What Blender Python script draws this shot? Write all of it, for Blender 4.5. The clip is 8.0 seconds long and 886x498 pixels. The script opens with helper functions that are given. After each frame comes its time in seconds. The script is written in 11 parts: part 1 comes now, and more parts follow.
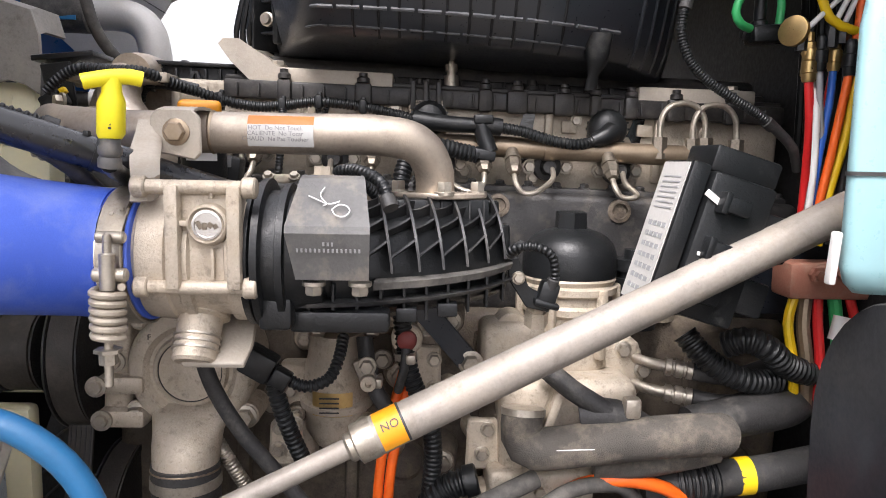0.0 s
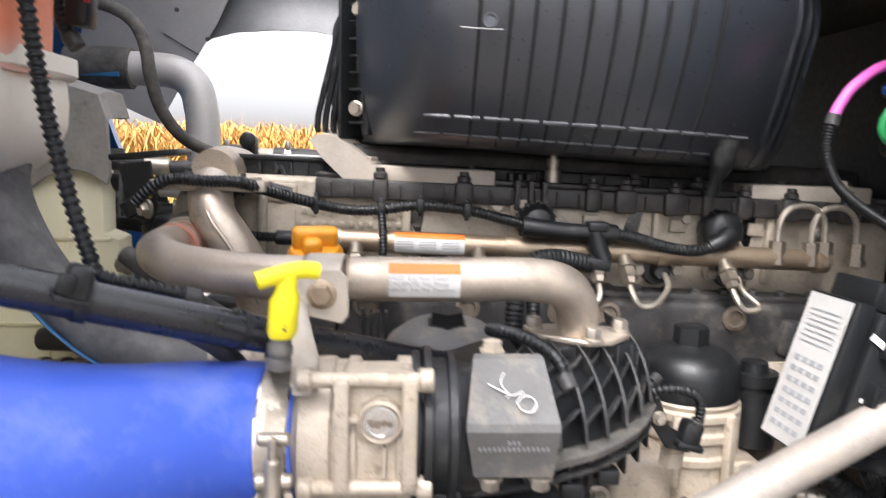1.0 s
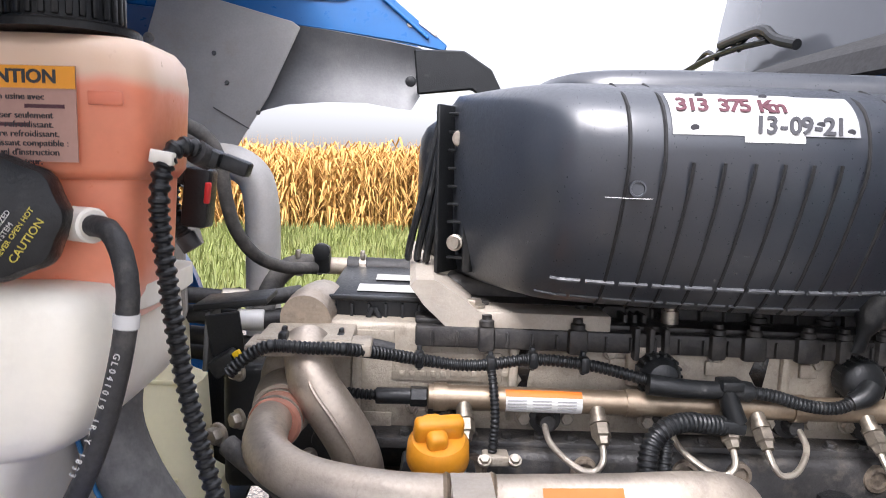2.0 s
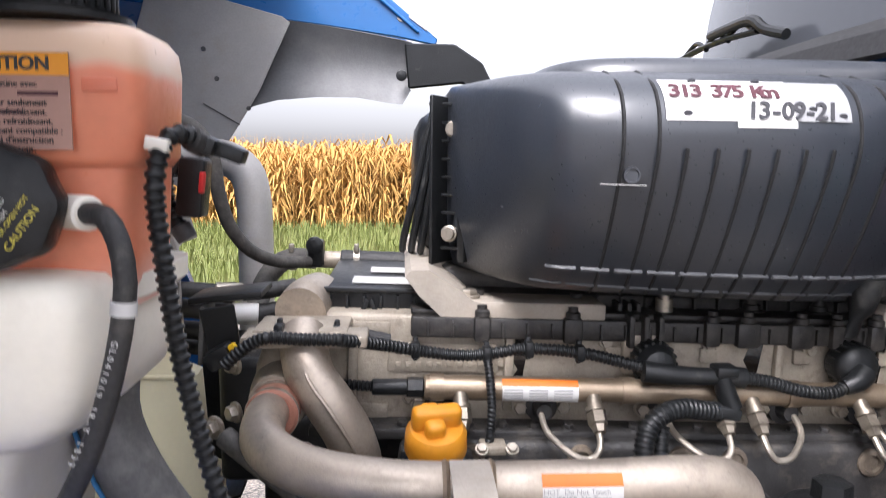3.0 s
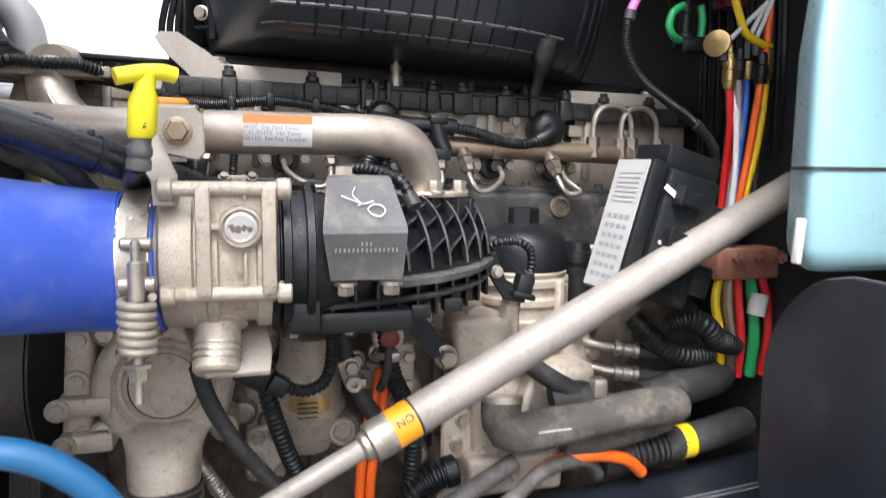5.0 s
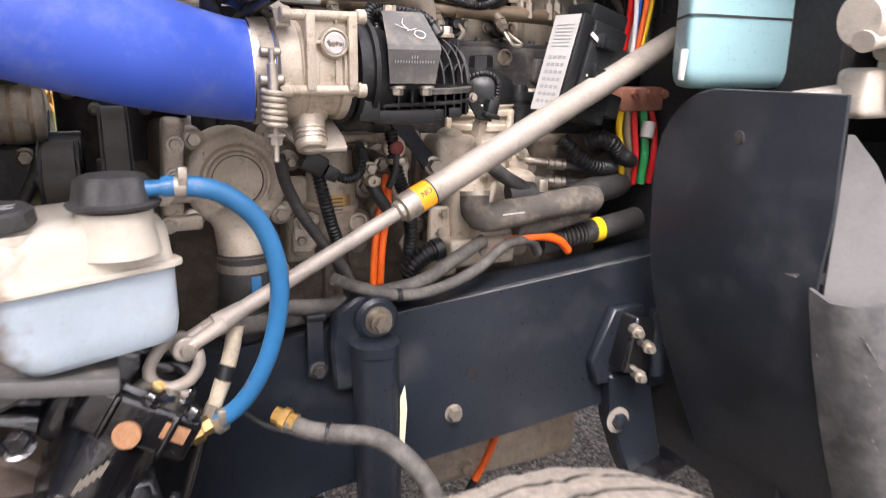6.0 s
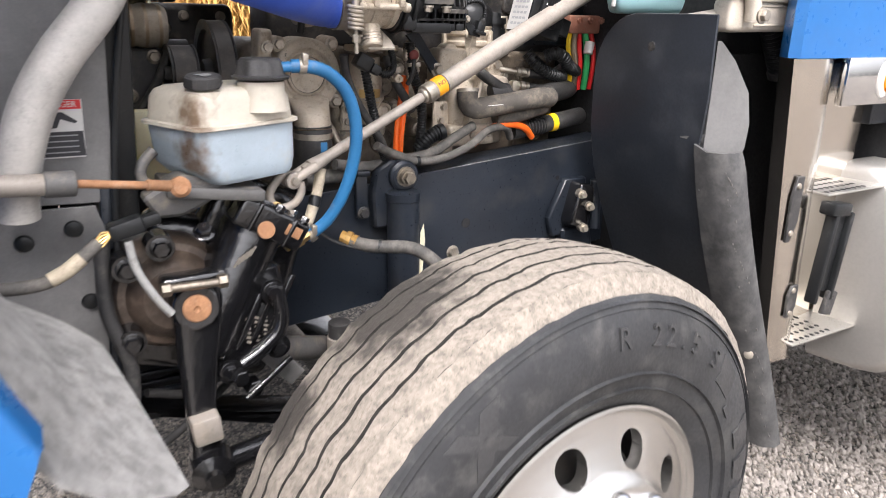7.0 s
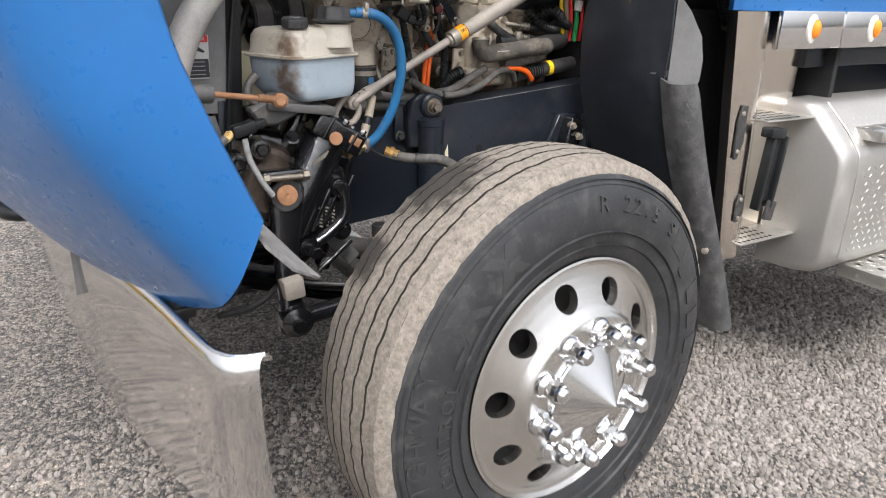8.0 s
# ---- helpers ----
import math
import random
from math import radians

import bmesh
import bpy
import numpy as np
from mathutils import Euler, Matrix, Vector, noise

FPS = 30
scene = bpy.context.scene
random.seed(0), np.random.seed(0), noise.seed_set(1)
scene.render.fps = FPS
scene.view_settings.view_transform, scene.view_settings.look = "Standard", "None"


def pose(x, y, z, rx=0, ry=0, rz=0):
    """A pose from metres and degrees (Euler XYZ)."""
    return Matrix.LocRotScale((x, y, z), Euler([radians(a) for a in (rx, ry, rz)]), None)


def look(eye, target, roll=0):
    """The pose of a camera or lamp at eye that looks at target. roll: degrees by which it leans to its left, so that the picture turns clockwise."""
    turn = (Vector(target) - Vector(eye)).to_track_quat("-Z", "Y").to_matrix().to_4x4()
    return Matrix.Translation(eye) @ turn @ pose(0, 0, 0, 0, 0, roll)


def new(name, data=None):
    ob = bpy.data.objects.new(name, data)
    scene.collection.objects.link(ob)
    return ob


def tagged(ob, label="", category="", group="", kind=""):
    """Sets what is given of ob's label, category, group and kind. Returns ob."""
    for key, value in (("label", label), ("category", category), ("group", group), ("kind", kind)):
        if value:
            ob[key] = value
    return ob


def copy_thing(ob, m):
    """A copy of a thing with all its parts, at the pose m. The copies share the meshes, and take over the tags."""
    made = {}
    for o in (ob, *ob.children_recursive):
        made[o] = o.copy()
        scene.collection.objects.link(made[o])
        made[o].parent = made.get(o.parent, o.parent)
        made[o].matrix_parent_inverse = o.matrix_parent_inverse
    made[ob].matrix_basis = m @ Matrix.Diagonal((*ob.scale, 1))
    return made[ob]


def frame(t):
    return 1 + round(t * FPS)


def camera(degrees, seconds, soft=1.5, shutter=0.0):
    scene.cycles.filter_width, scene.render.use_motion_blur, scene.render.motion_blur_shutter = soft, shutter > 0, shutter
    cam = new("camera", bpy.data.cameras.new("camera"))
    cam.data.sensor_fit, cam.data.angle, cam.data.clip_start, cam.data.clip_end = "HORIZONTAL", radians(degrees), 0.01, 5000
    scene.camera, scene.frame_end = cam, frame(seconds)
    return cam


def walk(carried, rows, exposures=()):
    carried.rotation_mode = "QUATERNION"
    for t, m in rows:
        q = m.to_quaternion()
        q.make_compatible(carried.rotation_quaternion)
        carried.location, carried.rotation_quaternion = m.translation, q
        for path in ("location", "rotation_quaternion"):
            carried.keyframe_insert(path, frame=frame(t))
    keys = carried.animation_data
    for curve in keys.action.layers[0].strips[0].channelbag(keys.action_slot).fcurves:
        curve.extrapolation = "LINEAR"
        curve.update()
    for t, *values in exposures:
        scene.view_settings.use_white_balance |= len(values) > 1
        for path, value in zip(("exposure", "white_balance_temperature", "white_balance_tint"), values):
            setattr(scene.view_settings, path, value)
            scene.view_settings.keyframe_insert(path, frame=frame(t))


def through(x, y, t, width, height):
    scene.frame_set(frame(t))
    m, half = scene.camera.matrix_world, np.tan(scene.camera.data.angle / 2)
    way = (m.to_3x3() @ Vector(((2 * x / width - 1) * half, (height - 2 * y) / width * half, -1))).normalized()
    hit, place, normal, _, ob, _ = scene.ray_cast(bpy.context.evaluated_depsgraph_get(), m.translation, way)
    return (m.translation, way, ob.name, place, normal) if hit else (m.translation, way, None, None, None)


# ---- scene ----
cam = camera(63.8, 8.0, soft=0.8, shutter=0.3)
PATH = [
    (0, (-0.066, 0.142, 1.441), (0.007, 2.126, 1.199), 1.2),
    (0.3, (-0.080, 0.157, 1.467), (0.019, 2.138, 1.216), 1.3),
    (0.5, (-0.113, 0.172, 1.494), (0.025, 2.151, 1.235), 1.4),
    (1, (-0.229, 0.228, 1.585), (-0.106, 2.207, 1.32), 1.4),
    (1.5, (-0.329, 0.299, 1.682), (-0.217, 2.28, 1.437), 1.3),
    (1.7, (-0.34, 0.321, 1.711), (-0.25, 2.305, 1.478), 1.3),
    (2.8, (-0.357, 0.343, 1.765), (-0.24, 2.326, 1.526), 0.7),
    (3, (-0.352, 0.334, 1.733), (-0.234, 2.316, 1.492), 0.6),
    (3.5, (-0.33, 0.321, 1.653), (-0.207, 2.303, 1.413), 0.8),
    (4, (-0.26, 0.292, 1.583), (-0.121, 2.272, 1.341), 1.0),
    (4.5, (-0.216, 0.247, 1.503), (0.123, 2.206, 1.288), 1.2),
    (4.7, (-0.215, 0.209, 1.475), (0.212, 2.152, 1.273), 1.0),
    (5.8, (-0.437, -0.04, 1.37), (0.335, 1.747, 0.913), 0.8),
    (6, (-0.5, -0.103, 1.362), (0.339, 1.643, 0.862), 0.9),
    (6.5, (-0.681, -0.295, 1.335), (0.275, 1.364, 0.757), 1.5),
    (7, (-0.856, -0.479, 1.323), (0.128, 1.145, 0.694), 1.6),
    (7.5, (-1.029, -0.657, 1.307), (-0.038, 0.951, 0.648), 1.6),
    (8, (-1.159, -0.819, 1.287), (-0.158, 0.77, 0.601), 1.6),
]
EXPOSURES = [(0, 1.78, 6450, 16), (0.4, 1.88, 6550, 18), (0.8, 1.94, 6450, 14), (1.5, 2.0, 6200, 17), (3, 1.8, 6180, 17), (3.5, 1.88, 6150, 16),
             (4.6, 1.76, 5980, 11), (5.9, 1.95, 6600, 20), (6.5, 1.88, 6480, 17), (7, 1.83, 6450, 15), (7.5, 1.48, 6400, 13), (8, 1.28, 6350, 12)]
walk(cam, [(t, look(eye, target, roll)) for t, eye, target, roll in PATH], EXPOSURES)

# ---- overcast daylight ----
world = bpy.data.worlds.new("overcast_sky")
scene.world = world
world.use_nodes = True
wn, wl = world.node_tree.nodes, world.node_tree.links
sky = wn.new("ShaderNodeTexSky")
sky.sky_type, sky.sun_disc = "NISHITA", False
sky.sun_elevation, sky.sun_rotation = radians(52), radians(205)
sky.air_density, sky.dust_density, sky.ozone_density = 1.0, 2.0, 1.0
grey = wn.new("ShaderNodeHueSaturation")
grey.inputs["Saturation"].default_value = 0.12
wl.new(sky.outputs[0], grey.inputs["Color"])
# an overcast sky is about three times as bright overhead as at the horizon
dome = wn.new("ShaderNodeTexCoord")
rise = wn.new("ShaderNodeSeparateXYZ")
wl.new(dome.outputs["Generated"], rise.inputs[0])
veil = wn.new("ShaderNodeMapRange")
for key_, val_ in (("From Min", 0.0), ("From Max", 1.0), ("To Min", 0.37), ("To Max", 1.95)):
    veil.inputs[key_].default_value = val_
wl.new(rise.outputs["Z"], veil.inputs["Value"])
cloud = wn.new("ShaderNodeVectorMath")
cloud.operation = "SCALE"
wl.new(grey.outputs[0], cloud.inputs[0])
wl.new(veil.outputs[0], cloud.inputs["Scale"])
wl.new(cloud.outputs[0], wn["Background"].inputs["Color"])
wn["Background"].inputs["Strength"].default_value = 0.125
sun = new("sun", bpy.data.lights.new("sun", "SUN"))
sun.data.energy, sun.data.angle, sun.data.color = 1.5, radians(24), (1.0, 0.97, 0.92)
sun.matrix_world = look((-2.2, -4.6, 6.6), (0, 0, 0))


# ---- building tools ----
INV = {}


def thing(name, at, label, category, group="", kind=""):
    ob = new(name)
    ob.empty_display_size = 0.05
    ob.location = at
    INV[ob.name] = Matrix.Translation(at).inverted()
    return tagged(ob, label, category, group, kind)


def finish(name, bm, material, smooth=35):
    me = bpy.data.meshes.new(name)
    bm.to_mesh(me)
    bm.free()
    me.materials.append(material)
    me.shade_smooth()
    me.set_sharp_from_angle(angle=radians(smooth))
    return me


def part(name, bm, material, parent, label="", smooth=35):
    ob = new(name, finish(name, bm, material, smooth))
    ob.parent = parent
    if parent.name in INV:
        ob.matrix_parent_inverse = INV[parent.name]
    return tagged(ob, label)


def solo(name, bm, material, label, category, group="", kind="", smooth=35):
    return tagged(new(name, finish(name, bm, material, smooth)), label, category, group, kind)


def B(*adders):
    bm = bmesh.new()
    for add in adders:
        add(bm)
    return bm


def frame_of(axis, hint=(0, 0, 1)):
    w = Vector(axis).normalized()
    h = Vector(hint)
    if abs(w.dot(h)) > 0.97:
        h = Vector((1, 0, 0))
    u = h.cross(w).normalized()
    return u, w.cross(u), w


def box(size, at, rot=(0, 0, 0), bevel=0.003, seg=2):
    """A bevelled block of that size round its middle."""
    def add(bm):
        m = pose(*at, *rot) @ Matrix.Diagonal((*size, 1))
        made = bmesh.ops.create_cube(bm, size=1, matrix=m)
        if bevel:
            vs = set(made["verts"])
            es = [e for e in bm.edges if e.verts[0] in vs and e.verts[1] in vs]
            bmesh.ops.bevel(bm, geom=es, offset=min(bevel, min(size) * 0.45), segments=seg, affect="EDGES", profile=0.5)
    return add


def lathe(p, axis, profile, seg=24, caps=True, squash=1.0, hint=(0, 0, 1)):
    """A turned form: profile is rows of (distance along axis, radius)."""
    def add(bm):
        u, v, w = frame_of(axis, hint)
        o = Vector(p)
        rings = []
        for d, r in profile:
            rings.append([bm.verts.new(o + w * d + (u * math.cos(a) + v * (squash * math.sin(a))) * max(r, 1e-5))
                          for a in (2 * math.pi * i / seg for i in range(seg))])
        for a, b in zip(rings, rings[1:]):
            for i in range(seg):
                j = (i + 1) % seg
                bm.faces.new((a[i], a[j], b[j], b[i]))
        if caps:
            bm.faces.new(rings[0][::-1])
            bm.faces.new(rings[-1])
    return add


def rod(a, b, r, r2=None, seg=16, edge=0.0015):
    a, b = Vector(a), Vector(b)
    n = (b - a).length
    r2 = r if r2 is None else r2
    e = min(edge, n * 0.3, r * 0.5)
    return lathe(a, b - a, [(0, r - e), (e, r), (n - e, r2), (n, r2 - e)], seg)


def spline(points, step=0.012):
    """Points on a smooth line through the given ones."""
    p = [Vector(q) for q in points]
    p = [2 * p[0] - p[1]] + p + [2 * p[-1] - p[-2]]
    out = []
    for a, b, c, d in zip(p, p[1:], p[2:], p[3:]):
        n = max(2, int((c - b).length / step))
        for i in range(n):
            t = i / n
            out.append(0.5 * (2 * b + (c - a) * t + (2 * a - 5 * b + 4 * c - d) * t * t + (3 * b - a - 3 * c + d) * t ** 3))
    out.append(p[-2])
    return out


def tube(points, r, seg=12, step=0.012, ridge=0.0, pitch=0.006, flat=1.0, caps=True, r_end=None):
    """A pipe or hose through the points; ridge: depth of a corrugated tube's grooves."""
    def add(bm):
        line = spline(points, pitch / 4 if ridge else step)
        n = len(line)
        tang = [(line[min(i + 1, n - 1)] - line[max(i - 1, 0)]).normalized() for i in range(n)]
        u, v, _ = frame_of(tang[0])
        rings, run = [], 0.0
        for i in range(n):
            if i:
                run += (line[i] - line[i - 1]).length
                u = (u - tang[i] * u.dot(tang[i])).normalized()
                v = tang[i].cross(u)
            rad = r if r_end is None else r + (r_end - r) * i / (n - 1)
            if ridge:
                rad -= ridge * (i // 2 % 2)
            rings.append([bm.verts.new(line[i] + (u * math.cos(a) + v * (flat * math.sin(a))) * rad)
                          for a in (2 * math.pi * k / seg for k in range(seg))])
        for a, b in zip(rings, rings[1:]):
            for k in range(seg):
                j = (k + 1) % seg
                bm.faces.new((a[k], a[j], b[j], b[k]))
        if caps:
            bm.faces.new(rings[0][::-1])
            bm.faces.new(rings[-1])
    return add


def bolt(p, axis, r=0.008, h=0.007, washer=True):
    """A hexagon head with its washer, standing out along axis."""
    def add(bm):
        if washer:
            lathe(p, axis, [(-0.002, r * 1.3), (0.0012, r * 1.3), (0.0018, r * 1.2)], 16)(bm)
        lathe(p, axis, [(0.0018, r * 0.98), (h * 0.8, r), (h, r * 0.86)], 6)(bm)
    return add


def plate(outline, thick, to=(0, -1, 0), bevel=0.0012):
    """A flat sheet with that outline (points in one plane), grown by thick along to."""
    def add(bm):
        vs = [bm.verts.new(Vector(q)) for q in outline]
        f = bm.faces.new(vs)
        ex = bmesh.ops.extrude_face_region(bm, geom=[f])
        new_vs = [g for g in ex["geom"] if isinstance(g, bmesh.types.BMVert)]
        bmesh.ops.translate(bm, verts=new_vs, vec=Vector(to).normalized() * thick)
        allv = set(vs) | set(new_vs)
        bmesh.ops.recalc_face_normals(bm, faces=[g for g in bm.faces if all(q in allv for q in g.verts)])
        if bevel:
            es = [e for e in bm.edges if e.verts[0] in allv and e.verts[1] in allv]
            bmesh.ops.bevel(bm, geom=es, offset=bevel, segments=1, affect="EDGES")
    return add


def sheet(rows, thick=0.0, flip=False):
    """A skin through a grid of points, with its thickness along the normals."""
    def add(bm):
        g = [[bm.verts.new(Vector(q)) for q in row] for row in rows]
        fs = []
        for a, b in zip(g, g[1:]):
            for i in range(len(a) - 1):
                q = (a[i], a[i + 1], b[i + 1], b[i])
                fs.append(bm.faces.new(q[::-1] if flip else q))
        if thick:
            bmesh.ops.recalc_face_normals(bm, faces=fs)
            bmesh.ops.solidify(bm, geom=fs, thickness=thick)
    return add


def loft(sections):
    """A closed form through rings with equal numbers of points."""
    def add(bm):
        rings = [[bm.verts.new(Vector(q)) for q in s] for s in sections]
        n = len(rings[0])
        for a, b in zip(rings, rings[1:]):
            for i in range(n):
                j = (i + 1) % n
                bm.faces.new((a[i], a[j], b[j], b[i]))
        fs = [bm.faces.new(rings[0][::-1]), bm.faces.new(rings[-1])]
        bmesh.ops.recalc_face_normals(bm, faces=list({f for r in rings for q in r for f in q.link_faces}))
    return add


def oval(mid, u, v, a, b, power=4.0, n=32):
    """A ring between an ellipse (power 2) and a rectangle (power 8)."""
    mid, u, v = Vector(mid), Vector(u), Vector(v)
    out = []
    for i in range(n):
        t = 2 * math.pi * i / n
        c, s = math.cos(t), math.sin(t)
        out.append(mid + u * (a * math.copysign(abs(c) ** (2 / power), c)) + v * (b * math.copysign(abs(s) ** (2 / power), s)))
    return out


def words(text, size, at, u, v, extrude=0.0004, bold=0.0):
    """Letters as a mesh: u runs along the line, v up the letters."""
    def add(bm):
        cu = bpy.data.curves.new("letters", "FONT")
        cu.body, cu.size, cu.extrude, cu.resolution_u = text, size, extrude, 3
        cu.offset = bold
        cu.align_x, cu.align_y = "CENTER", "CENTER"
        ob = bpy.data.objects.new("letters", cu)
        me = bpy.data.meshes.new_from_object(ob)
        uu, vv = Vector(u).normalized(), Vector(v).normalized()
        m = Matrix((uu, vv, uu.cross(vv))).transposed().to_4x4()
        me.transform(Matrix.Translation(at) @ m)
        bm.from_mesh(me)
        bpy.data.objects.remove(ob)
        bpy.data.curves.remove(cu)
        bpy.data.meshes.remove(me)
    return add


# ---- materials ----
def surface(name, color, rough=0.5, metal=0.0, vary=0.18, grain=180.0, blotch=14.0, bump=0.15, dust=0.0,
            dust_color=(0.38, 0.315, 0.24), coat=0.0, through=0.0, island=0.0, spec=0.5, grime=0.0):
    """Colour with fine grain and wide blotches, dust lying in patches, and a fine relief. Sizes are per metre."""
    m = bpy.data.materials.new(name)
    m.use_nodes = True
    n, l = m.node_tree.nodes, m.node_tree.links
    p = n["Principled BSDF"]
    co = n.new("ShaderNodeTexCoord").outputs["Object"]

    def noise_tex(scale, detail=4.0, roughness=0.6):
        t = n.new("ShaderNodeTexNoise")
        t.inputs["Scale"].default_value, t.inputs["Detail"].default_value, t.inputs["Roughness"].default_value = scale, detail, roughness
        l.new(co, t.inputs["Vector"])
        return t.outputs["Fac"]

    def ramp(src, lo, hi, a=0.0, b=1.0):
        r = n.new("ShaderNodeMapRange")
        for k, q in zip(("From Min", "From Max", "To Min", "To Max"), (lo, hi, a, b)):
            r.inputs[k].default_value = q
        l.new(src, r.inputs["Value"])
        return r.outputs["Result"]

    def mix(fac, a, b, kind="MIX"):
        q = n.new("ShaderNodeMix")
        q.data_type, q.blend_type = "RGBA", kind
        for k, val in ((0, fac), (6, a), (7, b)):
            if isinstance(val, (int, float)):
                q.inputs[k].default_value = val
            elif isinstance(val, tuple):
                q.inputs[k].default_value = (*val, 1)
            else:
                l.new(val, q.inputs[k])
        return q.outputs[2]

    fine, wide = noise_tex(grain), noise_tex(blotch, 5.0)
    dark = tuple(c * (1 - vary) for c in color)
    light = tuple(min(1.0, c * (1 + vary)) for c in color)
    col = mix(ramp(wide, 0.3, 0.7), dark, light)
    col = mix(ramp(fine, 0.35, 0.65, 0.0, vary), col, tuple(c * 0.55 for c in color))
    if island:
        g = n.new("ShaderNodeNewGeometry")
        col = mix(ramp(g.outputs["Random Per Island"], 0, 1, 0, island), col, tuple(min(1, c * 1.9) for c in color))
    ro = ramp(fine, 0.3, 0.7, max(0.03, rough - 0.08), min(1, rough + 0.1))
    if dust:
        d = ramp(noise_tex(blotch * 1.7, 7.0, 0.68), 0.62 - dust * 0.35, 0.78, 0.0, min(0.9, dust + 0.25))
        col = mix(d, col, dust_color)
        q = n.new("ShaderNodeMix")
        l.new(d, q.inputs[0]), l.new(ro, q.inputs[2])
        q.inputs[3].default_value = 0.9
        ro = q.outputs[0]
        if metal:
            q = n.new("ShaderNodeMix")
            l.new(d, q.inputs[0])
            q.inputs[2].default_value, q.inputs[3].default_value = metal, 0.0
            l.new(q.outputs[0], p.inputs["Metallic"])
    if grime:
        g = ramp(noise_tex(blotch * 2.6, 9.0, 0.74), 0.54, 0.66, 0.0, grime)
        col = mix(g, col, (0.045, 0.036, 0.028))
        g = ramp(noise_tex(grain * 0.45, 6.0, 0.7), 0.58, 0.68, 0.0, grime * 0.8)
        col = mix(g, col, (0.06, 0.048, 0.038))
    if not dust:
        p.inputs["Metallic"].default_value = metal
    l.new(col, p.inputs["Base Color"])
    l.new(ro, p.inputs["Roughness"])
    p.inputs["Coat Weight"].default_value = coat
    p.inputs["Coat Roughness"].default_value = 0.06
    p.inputs["Specular IOR Level"].default_value = spec
    if through:
        p.inputs["Subsurface Weight"].default_value = through
        p.inputs["Subsurface Radius"].default_value = (0.02, 0.02, 0.02)
        p.inputs["Subsurface Scale"].default_value = 0.6
    if bump:
        b = n.new("ShaderNodeBump")
        b.inputs["Strength"].default_value, b.inputs["Distance"].default_value = bump, 0.002
        l.new(fine, b.inputs["Height"])
        l.new(b.outputs[0], p.inputs["Normal"])
    return m


CAST = surface("cast_aluminium", (0.50, 0.435, 0.35), 0.5, 0.35, 0.16, 420, 22, 0.4, dust=0.45, dust_color=(0.40, 0.32, 0.225), grime=0.42)
# Base darkened so that gaps between the engine side parts look shaded.
CAST_GREY = surface("grey_cast_iron", (0.15, 0.122, 0.094), 0.55, 0.2, 0.35, 380, 18, 0.6, dust=0.42, dust_color=(0.33, 0.26, 0.185), grime=0.55)
HEAD = surface("head_casting", (0.41, 0.36, 0.29), 0.5, 0.25, 0.2, 380, 20, 0.4, dust=0.45, grime=0.3)
IRON_DARK = surface("dark_painted_iron", (0.032, 0.031, 0.031), 0.45, 0.1, 0.35, 300, 18, 0.5, dust=0.32, dust_color=(0.17, 0.145, 0.115))
STEEL_TUBE = surface("heat_tinted_steel_tube", (0.47, 0.405, 0.335), 0.40, 0.7, 0.2, 260, 10, 0.15, dust=0.45, grime=0.25)
BRONZE = surface("bronze_tinted_steel", (0.36, 0.28, 0.20), 0.38, 0.8, 0.2, 300, 16, 0.12, dust=0.25)
STEEL = surface("zinc_steel", (0.46, 0.415, 0.35), 0.4, 0.8, 0.16, 300, 30, 0.15, dust=0.3, grime=0.35)
OILED_STEEL = surface("oiled_dark_steel", (0.27, 0.235, 0.19), 0.38, 0.8, 0.25, 300, 40, 0.2, dust=0.2, grime=0.4)
STAINLESS = surface("stainless_sheet", (0.70, 0.645, 0.575), 0.3, 1.0, 0.03, 90, 5, 0.0)
CHROME = surface("chrome", (0.76, 0.76, 0.76), 0.07, 1.0, 0.04, 60, 8, 0.0)
BRUSHED = surface("polished_alloy", (0.73, 0.715, 0.69), 0.30, 1.0, 0.04, 60, 3, 0.0, dust=0.03)
for m_ in (STAINLESS, BRUSHED):
    p_ = m_.node_tree.nodes["Principled BSDF"]
    m_.node_tree.links.remove(p_.inputs["Roughness"].links[0])
    p_.inputs["Roughness"].default_value = 0.16 if m_ is STAINLESS else 0.27
TREADPLATE = surface("tread_plate_alloy", (0.58, 0.565, 0.53), 0.33, 0.9, 0.1, 200, 12, 0.08, dust=0.2)
GALV = surface("strut_tube_alloy", (0.33, 0.295, 0.26), 0.55, 0.3, 0.16, 260, 12, 0.2, dust=0.4, grime=0.22)
PLASTIC = surface("black_plastic", (0.011, 0.012, 0.013), 0.36, 0.0, 0.3, 320, 16, 0.25, spec=0.4, dust=0.10, dust_color=(0.13, 0.125, 0.115))
# Bluish base and dust tone partly stand in for reflected sky.
PLASTIC_HOUSING = surface("air_box_plastic", (0.026, 0.030, 0.038), 0.34, 0.0, 0.12, 260, 6, 0.06, dust=0.2, dust_color=(0.060, 0.066, 0.077), spec=0.95)
COVER_BLACK = surface("dusty_black_cover", (0.021, 0.020, 0.020), 0.42, 0.0, 0.3, 300, 24, 0.3, dust=0.5, dust_color=(0.105, 0.095, 0.083), grime=0.3)
LEDGE = surface("pale_ledge_plastic", (0.075, 0.078, 0.084), 0.4, 0.0, 0.3, 260, 30, 0.1, dust=0.3, dust_color=(0.2, 0.2, 0.2))
PLASTIC_GREY = surface("grey_plastic", (0.10, 0.098, 0.095), 0.5, 0.0, 0.2, 300, 14, 0.2, dust=0.3)
GREY_PAINT = surface("grey_coated_bracket", (0.42, 0.375, 0.315), 0.55, 0.1, 0.15, 320, 14, 0.3, dust=0.4)
